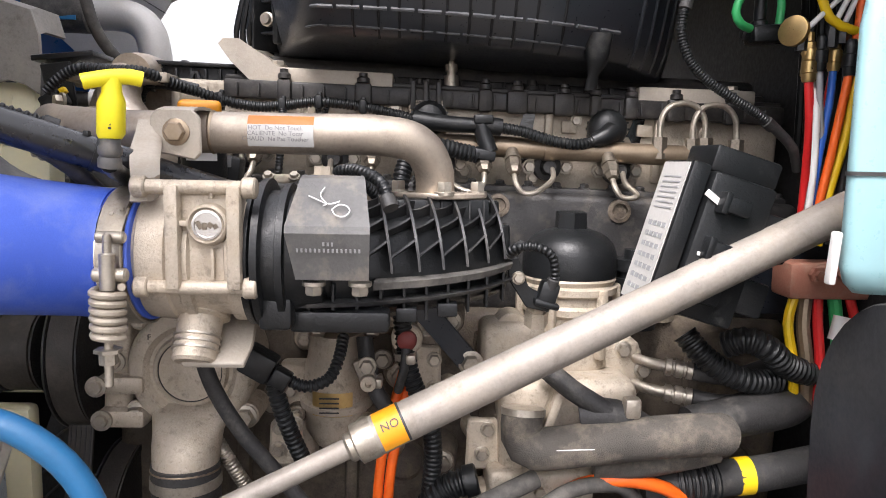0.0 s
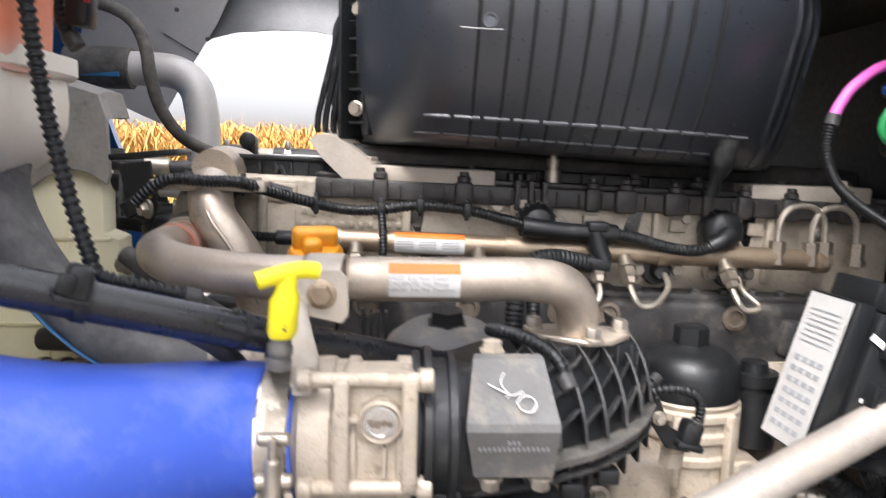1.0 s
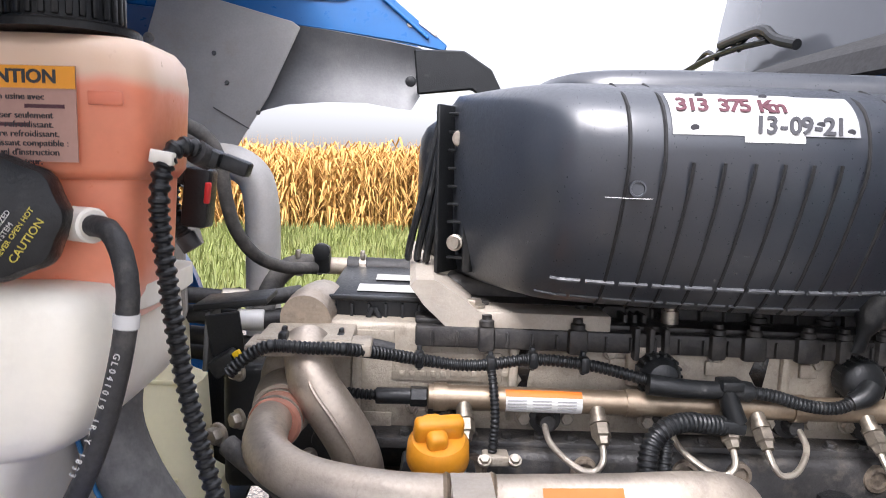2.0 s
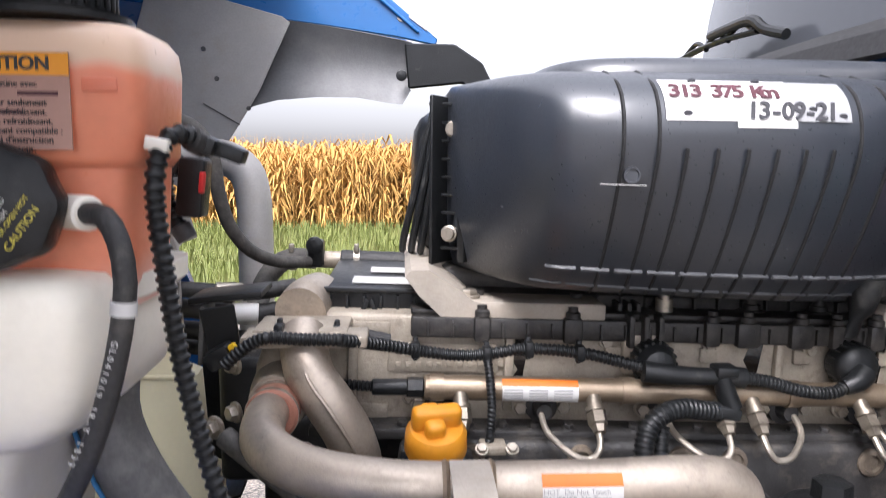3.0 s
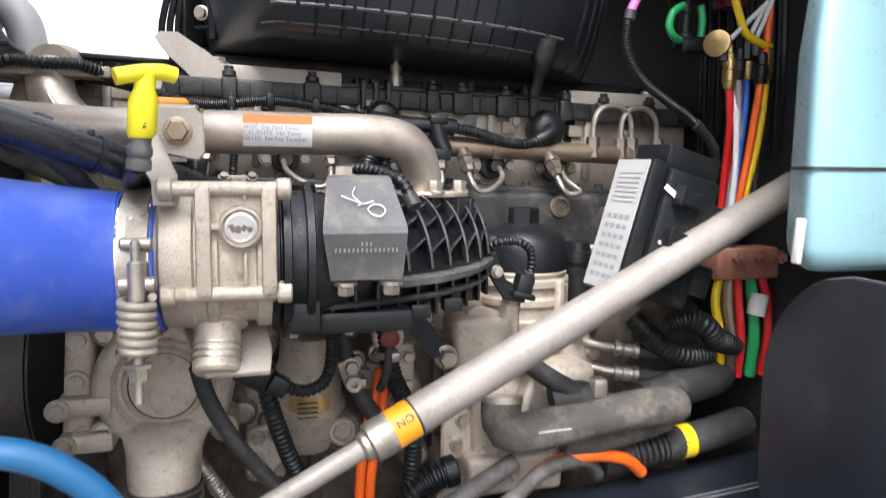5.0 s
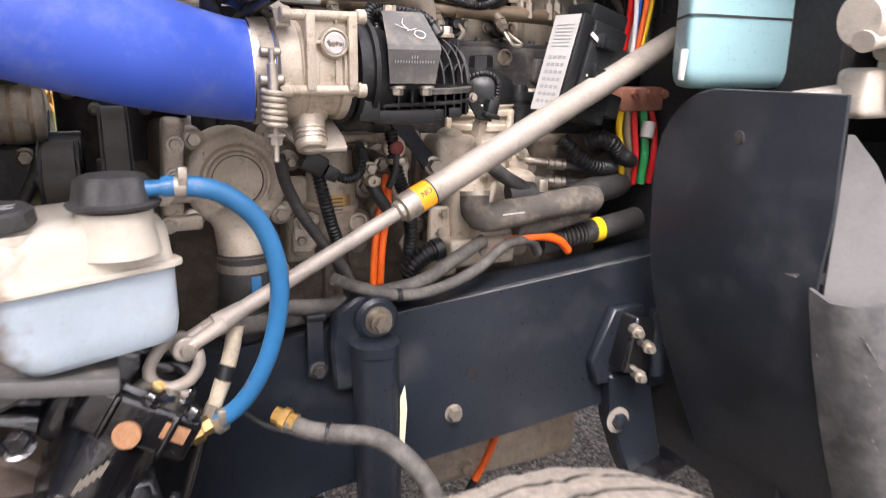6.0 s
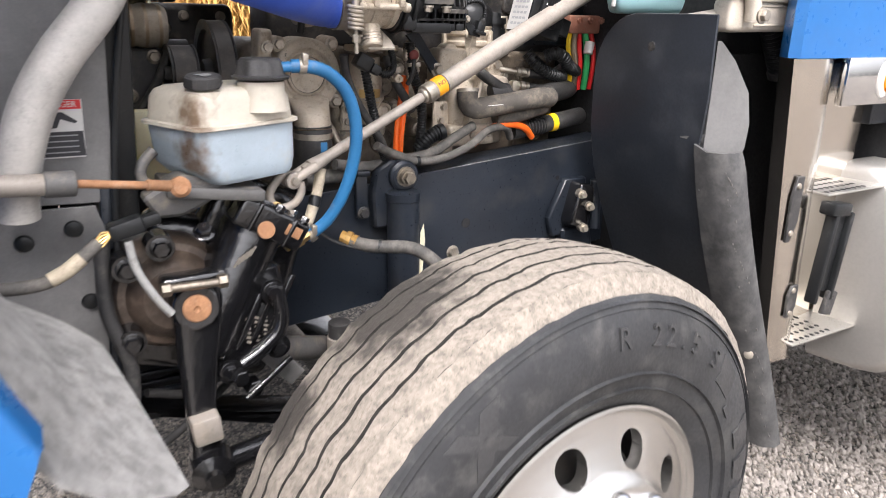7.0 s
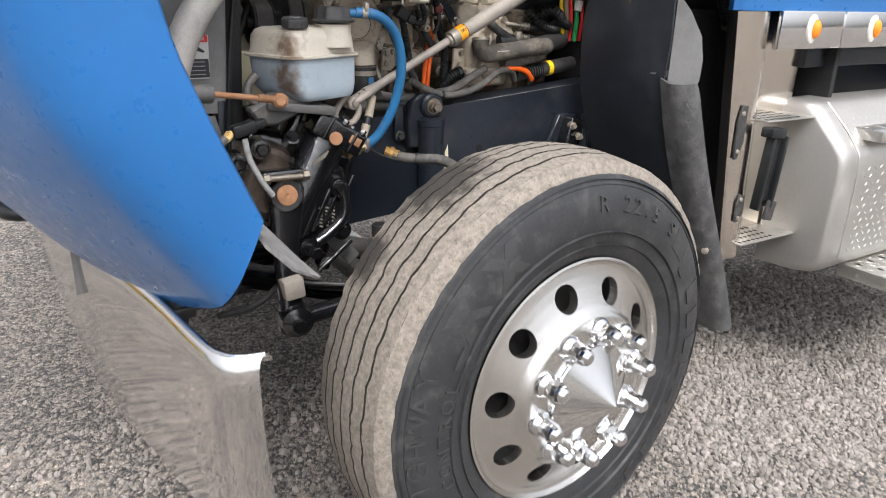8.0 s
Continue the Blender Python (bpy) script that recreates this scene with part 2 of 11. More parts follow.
RUBBER = surface("black_rubber", (0.035, 0.034, 0.034), 0.55, 0.0, 0.3, 300, 20, 0.3, dust=0.25, dust_color=(0.2, 0.185, 0.16))
RUBBER_DUSTY = surface("dusty_rubber", (0.07, 0.066, 0.061), 0.72, 0.0, 0.25, 260, 18, 0.3, dust=0.5, dust_color=(0.22, 0.2, 0.175))
SLEEVE = surface("grey_heat_sleeve", (0.085, 0.076, 0.066), 0.85, 0.0, 0.25, 700, 16, 0.8, dust=0.4)
CHASSIS = surface("chassis_black_paint", (0.013, 0.017, 0.024), 0.33, 0.0, 0.3, 160, 5, 0.12, dust=0.22, dust_color=(0.06, 0.058, 0.056))
OILY = surface("oily_black_iron", (0.007, 0.007, 0.008), 0.16, 0.0, 0.4, 70, 16, 0.9, dust=0.04, dust_color=(0.07, 0.05, 0.04), coat=0.7, spec=0.7)
RUST = surface("rusty_steel", (0.34, 0.17, 0.085), 0.75, 0.1, 0.35, 260, 26, 0.5, dust=0.2)
RED_OXIDE = surface("red_silicone_sleeve", (0.36, 0.15, 0.10), 0.7, 0.0, 0.2, 320, 20, 0.3, dust=0.35)
BLUE_HOSE = surface("blue_silicone_hose", (0.055, 0.125, 0.60), 0.38, 0.0, 0.12, 700, 6, 0.15, dust=0.3, dust_color=(0.30, 0.36, 0.60))
BLUE_LINE = surface("blue_rubber_hose", (0.025, 0.15, 0.33), 0.36, 0.0, 0.14, 300, 14, 0.1, dust=0.12)
BLUE_PAINT = surface("blue_body_paint", (0.013, 0.118, 0.34), 0.32, 0.0, 0.08, 40, 4, 0.0, dust=0.0, coat=0.35, dust_color=(0.4, 0.42, 0.45))
YELLOW = surface("yellow_plastic", (0.86, 0.74, 0.02), 0.4, 0.0, 0.06, 200, 20, 0.1)
ORANGE_CAP = surface("orange_filler_cap", (0.72, 0.29, 0.015), 0.42, 0.0, 0.12, 200, 20, 0.12, dust=0.15)
ORANGE = surface("orange_sleeve", (0.85, 0.13, 0.01), 0.45, 0.0, 0.1, 200, 20, 0.1)
YELLOW_WIRE = surface("yellow_line", (0.85, 0.56, 0.01), 0.4, 0.0, 0.06, 200, 20, 0.05)
RED_WIRE = surface("red_line", (0.68, 0.02, 0.02), 0.4, 0.0, 0.06, 200, 20, 0.05)
GREEN_WIRE = surface("green_line", (0.03, 0.36, 0.11), 0.4, 0.0, 0.06, 200, 20, 0.05)
BLUE_WIRE = surface("blue_line", (0.02, 0.13, 0.55), 0.4, 0.0, 0.06, 200, 20, 0.05)
WHITE_WIRE = surface("white_line", (0.75, 0.74, 0.72), 0.4, 0.0, 0.06, 200, 20, 0.05)
PINK_WIRE = surface("pink_line", (0.78, 0.14, 0.52), 0.4, 0.0, 0.06, 200, 20, 0.05)
BRASS = surface("brass_fitting", (0.55, 0.38, 0.16), 0.35, 0.9, 0.15, 240, 20, 0.1, dust=0.15)
CREAM = surface("cream_tank_plastic", (0.90, 0.845, 0.73), 0.42, 0.0, 0.05, 160, 8, 0.08, dust=0.05, dust_color=(0.6, 0.52, 0.4), through=0.45)
TAN = surface("tan_shroud_plastic", (0.80, 0.735, 0.50), 0.5, 0.0, 0.06, 160, 8, 0.1, dust=0.04, through=0.5)
CORAL = surface("orange_coolant_plastic", (0.80, 0.23, 0.13), 0.38, 0.0, 0.12, 120, 7, 0.08, dust=0.06, dust_color=(0.75, 0.45, 0.35), through=0.3)
MILKY = surface("milky_reservoir_plastic", (0.585, 0.54, 0.455), 0.35, 0.0, 0.10, 120, 9, 0.05, dust=0.22, dust_color=(0.40, 0.32, 0.23), grime=0.12, through=0.3)
ICE = surface("pale_blue_fluid_plastic", (0.42, 0.495, 0.55), 0.32, 0.0, 0.12, 120, 8, 0.05, dust=0.3, dust_color=(0.5, 0.46, 0.38), through=0.3)
TEAL = surface("teal_washer_plastic", (0.30, 0.50, 0.53), 0.32, 0.0, 0.06, 120, 6, 0.05, through=0.3)
PAPER = surface("white_label", (0.62, 0.61, 0.59), 0.5, 0.0, 0.06, 260, 14, 0.03, dust=0.05)
PAPER_GREY = surface("grey_foil_label", (0.29, 0.295, 0.30), 0.4, 0.0, 0.06, 260, 12, 0.03)
INK = surface("ink", (0.03, 0.03, 0.035), 0.5, 0.0, 0.1, 200, 20, 0)
INK_RED = surface("dark_red_ink", (0.07, 0.016, 0.025), 0.5, 0.0, 0.1, 200, 20, 0)
INK_GREY = surface("grey_print", (0.28, 0.28, 0.28), 0.5, 0.0, 0.1, 200, 20, 0)
CHALK = surface("chalk_mark", (0.75, 0.74, 0.72), 0.8, 0.0, 0.2, 300, 20, 0.2)
LABEL_ORANGE = surface("orange_label", (0.66, 0.155, 0.012), 0.45, 0.0, 0.05, 200, 20, 0)
LABEL_RED = surface("red_label", (0.62, 0.03, 0.03), 0.45, 0.0, 0.05, 200, 20, 0)
LABEL_YELLOW = surface("amber_label", (0.84, 0.34, 0.015), 0.45, 0.0, 0.05, 200, 20, 0)
AMBER = surface("amber_lens", (0.85, 0.26, 0.02), 0.12, 0.0, 0.08, 200, 60, 0.05, through=0.3)
CLEAR = surface("clear_lens", (0.72, 0.70, 0.66), 0.12, 0.2, 0.08, 200, 60, 0.05)
GREY_LINER = surface("grey_fender_liner", (0.40, 0.385, 0.365), 0.6, 0.0, 0.12, 200, 7, 0.15, dust=0.35)
# Mud dust on the lip, its grey raised to imitate glossy sheen.
MUDDY_DARK = surface("mud_and_sheen_black_plastic", (0.055, 0.055, 0.056), 0.5, 0.0, 0.25, 120, 14, 0.3, dust=0.5, dust_color=(0.15, 0.147, 0.142))
MUDDY = surface("mud_splashed_plastic", (0.19, 0.187, 0.182), 0.6, 0.0, 0.25, 60, 22, 0.5, dust=0.6, dust_color=(0.40, 0.39, 0.375), grime=0.25)
# The guard's bluish dust patches partly paint in its sheen.
GUARD = surface("black_mud_guard", (0.019, 0.023, 0.030), 0.40, 0.0, 0.3, 160, 5, 0.10, dust=0.32, dust_color=(0.066, 0.071, 0.080), spec=0.6)
TYRE = surface("tyre_sidewall_rubber", (0.026, 0.027, 0.029), 0.45, 0.0, 0.3, 160, 9, 0.25, dust=0.26, dust_color=(0.13, 0.125, 0.115))
TREAD = surface("dusty_tread_rubber", (0.185, 0.162, 0.136), 0.88, 0.0, 0.35, 120, 60, 1.0, dust=0.6, dust_color=(0.335, 0.292, 0.243), grime=0.6)
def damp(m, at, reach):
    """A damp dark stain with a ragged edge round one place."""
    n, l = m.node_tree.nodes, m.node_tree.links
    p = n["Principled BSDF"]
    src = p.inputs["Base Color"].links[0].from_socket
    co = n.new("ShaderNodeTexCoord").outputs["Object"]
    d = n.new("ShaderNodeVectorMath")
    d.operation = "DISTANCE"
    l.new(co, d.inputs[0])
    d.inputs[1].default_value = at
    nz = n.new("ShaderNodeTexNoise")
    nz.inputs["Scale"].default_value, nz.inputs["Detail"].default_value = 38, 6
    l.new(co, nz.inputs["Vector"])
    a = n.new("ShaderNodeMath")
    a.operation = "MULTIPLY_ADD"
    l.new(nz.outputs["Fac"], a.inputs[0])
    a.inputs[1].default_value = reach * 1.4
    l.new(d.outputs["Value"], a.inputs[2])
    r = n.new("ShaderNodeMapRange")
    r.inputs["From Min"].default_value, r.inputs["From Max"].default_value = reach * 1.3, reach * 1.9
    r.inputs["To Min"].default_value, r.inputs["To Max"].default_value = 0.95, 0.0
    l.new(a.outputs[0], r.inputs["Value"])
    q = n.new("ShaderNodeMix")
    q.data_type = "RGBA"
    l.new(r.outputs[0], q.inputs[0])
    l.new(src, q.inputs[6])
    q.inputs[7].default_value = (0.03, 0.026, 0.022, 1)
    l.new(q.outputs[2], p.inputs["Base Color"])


def stain(m, at, reach, color):
    """A brown oily stain round one place."""
    damp(m, at, reach)
    last = [q for q in m.node_tree.nodes if q.bl_idname == "ShaderNodeMix"][-1]
    last.inputs[7].default_value = (*color, 1)


stain(MILKY, (-0.645, 0.655, 1.175), 0.055, (0.16, 0.105, 0.065))
stain(ICE, (-0.650, 0.66, 1.09), 0.06, (0.15, 0.10, 0.065))
# Tread grooves, coloured darker than the ribs.
GROOVE = surface("dark_tread_groove", (0.022, 0.020, 0.018), 0.9, 0.0, 0.5, 120, 40, 0.5, dust=0.2, dust_color=(0.16, 0.14, 0.12))
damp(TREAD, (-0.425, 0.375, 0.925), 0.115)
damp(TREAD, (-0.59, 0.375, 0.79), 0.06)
GLASS_DARK = surface("windscreen", (0.07, 0.075, 0.085), 0.12, 0.0, 0.04, 60, 3, 0.0, spec=0.25)
# Near-black for cab walls and cores; also painted shade in openings and grooves.
SHADOW_BLACK = surface("black_parts_and_shade", (0.012, 0.012, 0.013), 0.8, 0.0, 0.3, 120, 8, 0.3, dust=0.1, dust_color=(0.05, 0.05, 0.05))
BUMPER_CHROME = surface("dusty_chrome", (0.74, 0.725, 0.71), 0.05, 1.0, 0.03, 60, 5, 0.0, dust=0.01, dust_color=(0.42, 0.39, 0.35))


def crushed(name):
    """Angular chips of three sizes, each with its own tone, damp and pale patches between them."""
    m = bpy.data.materials.new(name)
    m.use_nodes = True
    n, l = m.node_tree.nodes, m.node_tree.links
    p = n["Principled BSDF"]
    co = n.new("ShaderNodeTexCoord").outputs["Object"]

    def cells(scale, feature="F1"):
        v = n.new("ShaderNodeTexVoronoi")
        v.feature = feature
        v.inputs["Scale"].default_value, v.inputs["Randomness"].default_value = scale, 1.0
        l.new(co, v.inputs["Vector"])
        return v

    def math_node(op, a, b):
        q = n.new("ShaderNodeMath")
        q.operation = op
        for k, val in enumerate((a, b)):
            if isinstance(val, (int, float)):
                q.inputs[k].default_value = val
            else:
                l.new(val, q.inputs[k])
        return q.outputs[0]
    tone, height = None, None
    for scale, weight in ((84, 0.46), (150, 0.34), (320, 0.20)):
        c = cells(scale)
        bw = n.new("ShaderNodeRGBToBW")
        l.new(c.outputs["Color"], bw.inputs[0])
        a = math_node("MULTIPLY", bw.outputs[0], weight)
        h = math_node("MULTIPLY", c.outputs["Distance"], -weight)
        tone = a if tone is None else math_node("ADD", tone, a)
        height = h if height is None else math_node("ADD", height, h)
    wide = n.new("ShaderNodeTexNoise")
    wide.inputs["Scale"].default_value, wide.inputs["Detail"].default_value = 1.6, 6
    l.new(co, wide.inputs["Vector"])
    ramp = n.new("ShaderNodeValToRGB")
    el = ramp.color_ramp.elements
    el[0].position, el[0].color = 0.26, (0.05, 0.048, 0.046, 1)
    el[1].position, el[1].color = 0.82, (0.56, 0.51, 0.455, 1)
    for pos, col in ((0.40, (0.15, 0.138, 0.126, 1)), (0.52, (0.245, 0.215, 0.187, 1)), (0.65, (0.35, 0.298, 0.243, 1))):
        e = el.new(pos)
        e.color = col
    l.new(math_node("ADD", math_node("ADD", tone, math_node("MULTIPLY", height, 0.22)), math_node("MULTIPLY", math_node("ADD", wide.outputs["Fac"], -0.42), 0.42)), ramp.inputs[0])
    l.new(ramp.outputs[0], p.inputs["Base Color"])
    p.inputs["Roughness"].default_value = 0.9
    b = n.new("ShaderNodeBump")
    b.inputs["Strength"].default_value, b.inputs["Distance"].default_value = 1.0, 0.012
    l.new(height, b.inputs["Height"])
    l.new(b.outputs[0], p.inputs["Normal"])
    return m


GRAVEL = crushed("crushed_gravel")
STONE = surface("gravel_stone", (0.18, 0.163, 0.147), 0.88, 0.0, 0.25, 160, 20, 0.5, island=0.85)


def filled(name, empty, full, low, z_low, z_high):
    """Translucent plastic with fluid standing inside it, between two levels."""
    m = surface(name, full, 0.35, 0.0, 0.1, 120, 7, 0.08, through=0.35)
    n, l = m.node_tree.nodes, m.node_tree.links
    p = n["Principled BSDF"]
    src = p.inputs["Base Color"].links[0].from_socket
    co = n.new("ShaderNodeTexCoord").outputs["Object"]
    sep = n.new("ShaderNodeSeparateXYZ")
    l.new(co, sep.inputs[0])
    nz = n.new("ShaderNodeTexNoise")
    nz.inputs["Scale"].default_value = 14
    l.new(co, nz.inputs["Vector"])
    for z, span, col, up in ((z_high, 0.010, empty, True), (z_low, 0.035, low, False)):
        r = n.new("ShaderNodeMapRange")
        r.interpolation_type = "SMOOTHSTEP"
        ad = n.new("ShaderNodeMath")
        ad.operation = "MULTIPLY_ADD"
        l.new(nz.outputs["Fac"], ad.inputs[0])
        ad.inputs[1].default_value = span * 1.6
        l.new(sep.outputs["Z"], ad.inputs[2])
        r.inputs["From Min"].default_value, r.inputs["From Max"].default_value = z + span * 0.3, z + span * 1.3
        r.inputs["To Min"].default_value, r.inputs["To Max"].default_value = (0, 1) if up else (1, 0)
        l.new(ad.outputs[0], r.inputs["Value"])
        q = n.new("ShaderNodeMix")
        q.data_type = "RGBA"
        l.new(r.outputs[0], q.inputs[0])
        l.new(src, q.inputs[6])
        q.inputs[7].default_value = (*col, 1)
        src = q.outputs[2]
    l.new(src, p.inputs["Base Color"])
    return m


CORAL_TANK = filled("coolant_in_cream_plastic", (0.80, 0.58, 0.42), (0.86, 0.31, 0.18), (0.86, 0.50, 0.40), 1.655, 1.785)
GRASS = surface("grass", (0.115, 0.135, 0.032), 0.8, 0.0, 0.4, 30, 0.8, 0, island=0.35, dust=0.4, dust_color=(0.20, 0.165, 0.06))
CORN = surface("dry_corn_leaf", (0.43, 0.245, 0.07), 0.85, 0.0, 0.15, 30, 0.7, 0, island=0.35)


# ---- ground, grass and corn ----
def ground():
    def height(x, y):
        h = 0.012 * noise.noise((x * 1.3, y * 1.3, 0)) + 0.006 * noise.noise((x * 5, y * 5, 3))
        return h - max(0.0, y - 9) * 0.012 if y < 20 else h - 0.13
    xs = sorted({round(-4 + 0.12 * i, 3) for i in range(75)} | {-400, -150, -60, -30, -18, -11, -7, 7, 11, 18, 30, 60, 150, 400})
    ys = sorted({round(-2.5 + 0.12 * i, 3) for i in range(58)} | {-400, -100, -30, -10, -5, 5.5, 7, 9, 11, 14, 17, 20, 24, 30, 60, 150, 400})
    ob = solo("ground", B(sheet([[(x, y, height(x, y)) for x in xs] for y in ys])), GRAVEL,
              "grey crushed gravel yard under the truck", "gravel", kind="structure", smooth=80)
    return ob, height


GROUND, ground_height = ground()


def gravel_stones():
    rng = random.Random(4)
    shapes = []
    for k in range(6):
        bm = bmesh.new()
        bmesh.ops.create_icosphere(bm, subdivisions=1, radius=1)
        for v in bm.verts:
            v.co *= rng.uniform(0.7, 1.2)
        shapes.append(([v.co.copy() for v in bm.verts], [[v.index for v in f.verts] for f in bm.faces]))
        bm.free()
    verts, faces = [], []
    for i in range(46000):
        if i % 4:
            x, y = rng.uniform(-2.3, 1.9), rng.uniform(-1.3, 1.3)
        else:
            x, y = rng.uniform(-3.2, 3.2), rng.uniform(-1.0, 3.6)
        if rng.random() < 0.35:
            x, y = rng.uniform(0.4, 2.2), rng.uniform(0.0, 1.2)
        s = rng.choice((0.004, 0.005, 0.006, 0.006, 0.008, 0.010, 0.013)) * rng.uniform(0.7, 1.25)
        vs, fs = shapes[i % 6]
        m = pose(x, y, ground_height(x, y) + s * 0.25, rng.uniform(0, 360), rng.uniform(0, 360), rng.uniform(0, 360)) @ Matrix.Diagonal((s, s * rng.uniform(0.6, 1), s * 0.7, 1))
        base = len(verts)
        verts += [m @ v for v in vs]
        faces += [[base + j for j in f] for f in fs]
    me = bpy.data.meshes.new("gravel")
    me.from_pydata(verts, [], faces)
    me.materials.append(STONE)
    tagged(new("gravel", me), "loose grey crushed stones lying on the yard", "gravel", kind="stuff")


gravel_stones()


def blade_field(name, count, area, height, width, material, label, category, seed, bend=0.5, leaves=1):
    """Many bent, tapering blades or leafy stalks in one mesh."""
    rng = random.Random(seed)
    verts, faces = [], []
    for _ in range(count):
        x, y = rng.uniform(area[0], area[1]), rng.uniform(area[2], area[3])
        z0 = ground_height(x, y)
        top = height * rng.uniform(0.75, 1.1)
        for k in range(leaves):
            a = rng.uniform(0, 2 * math.pi)
            u = Vector((math.cos(a), math.sin(a), 0))
            side = Vector((-u.y, u.x, 0)) * width * rng.uniform(0.6, 1.2)
            if leaves == 1:
                root, rise, reach = Vector((x, y, z0)), top, top * bend * rng.uniform(0.2, 1)
                pts = [root, root + u * reach * 0.3 + Vector((0, 0, rise * 0.6)), root + u * reach + Vector((0, 0, rise))]
            else:
                zr = z0 + top * (0.12 + 0.86 * k / leaves)
                root = Vector((x, y, zr))
                ln = 0.55 * rng.uniform(0.6, 1.15)
                pts = [root, root + u * ln * 0.45 + Vector((0, 0, ln * rng.uniform(0.15, 0.5))), root + u * ln + Vector((0, 0, -ln * rng.uniform(0.1, 0.7)))]
            b = len(verts)
            verts += [pts[0] - side * 0.5, pts[0] + side * 0.5, pts[1] - side, pts[1] + side, pts[2]]
            faces += [(b, b + 1, b + 3, b + 2), (b + 2, b + 3, b + 4)]
        if leaves > 1:
            b = len(verts)
            w = 0.016
            verts += [Vector((x - w, y, z0)), Vector((x + w, y, z0)), Vector((x, y + w, z0)), Vector((x, y, z0 + top * 1.08))]
            faces += [(b, b + 1, b + 3), (b + 1, b + 2, b + 3), (b + 2, b, b + 3)]
    me = bpy.data.meshes.new(name)
    me.from_pydata(verts, [], faces)
    me.materials.append(material)
    return tagged(new(name, me), label, category, kind="stuff")


def verge():
    xs, ys = [-60, -30, -16, -10, -6, -3, 0, 3, 6, 10, 16, 30, 60], [8.5, 11, 14, 17, 20, 30, 60, 140]
    rows = [[(x, y, ground_height(x, y) + 0.03) for x in xs] for y in ys]
    solo("grass_verge", B(sheet(rows)), GRASS, "rough green grass between yard and field", "grass", kind="structure", smooth=80)


verge()
blade_field("grass", 15000, (-13, 7, 8.6, 19.8), 0.34, 0.014, GRASS, "long green grass along the field edge", "grass", 11)
blade_field("corn", 5200, (-17, 9, 20.0, 24.5), 2.35, 0.030, CORN, "ripe dry yellow corn standing in a field", "corn field", 12, leaves=11)
blade_field("corn", 2400, (-30, 18, 24.5, 36.0), 2.3, 0.05, CORN, "ripe dry yellow corn further off in the field", "corn field", 13, leaves=9)


# ---- chassis, wheel and body ----
def rail_line(x):
    return 0.085 * x


def frame_rail(y, face, label):
    t = thing("frame_rail", (0.3, y, 0.85), label, "frame rail", group="frame rails")
    def web(x0, x1):
        return [[(x, y, 0.70 + rail_line(x) if k == 0 else 0.983 + rail_line(x)) for k in (0, 1)] for x in (x0, x1)]
    (a, b), (c, d) = web(-0.78, 2.6)
    part("web", B(plate([a, c, d, b], 0.009, (0, -face, 0), 0.001)), CHASSIS, t)
    for nm, q0, q1, up in (("top_flange", b, d, 1), ("bottom_flange", a, c, -1)):
        o = 0.085 * face
        part(nm, B(plate([q0, q1, (q1[0], q1[1] + o, q1[2]), (q0[0], q0[1] + o, q0[2])], 0.009, (0, 0, -up))), CHASSIS, t)
    if face > 0:
        for x, z, r in ((0.045, 0.844, 0.012), (-0.209, 0.900, 0.008), (0.32, 0.93, 0.006)):
            # black disc paints the shaded opening of each hole
            part("hole", B(lathe((x, y - 0.0095, z), (0, -1, 0), [(0, r), (0.001, r), (0.0012, r * 0.6)], 20)), SHADOW_BLACK, t)
        for x, z in ((0.01, 0.775),):
            part("bolt", B(bolt((x, y - 0.009, z), (0, -1, 0), 0.013, 0.013)), STEEL, t)
    return t


frame_rail(0.915, 1, "black painted steel chassis rail beside the engine")
frame_rail(1.775, -1, "black painted steel chassis rail on the far side")


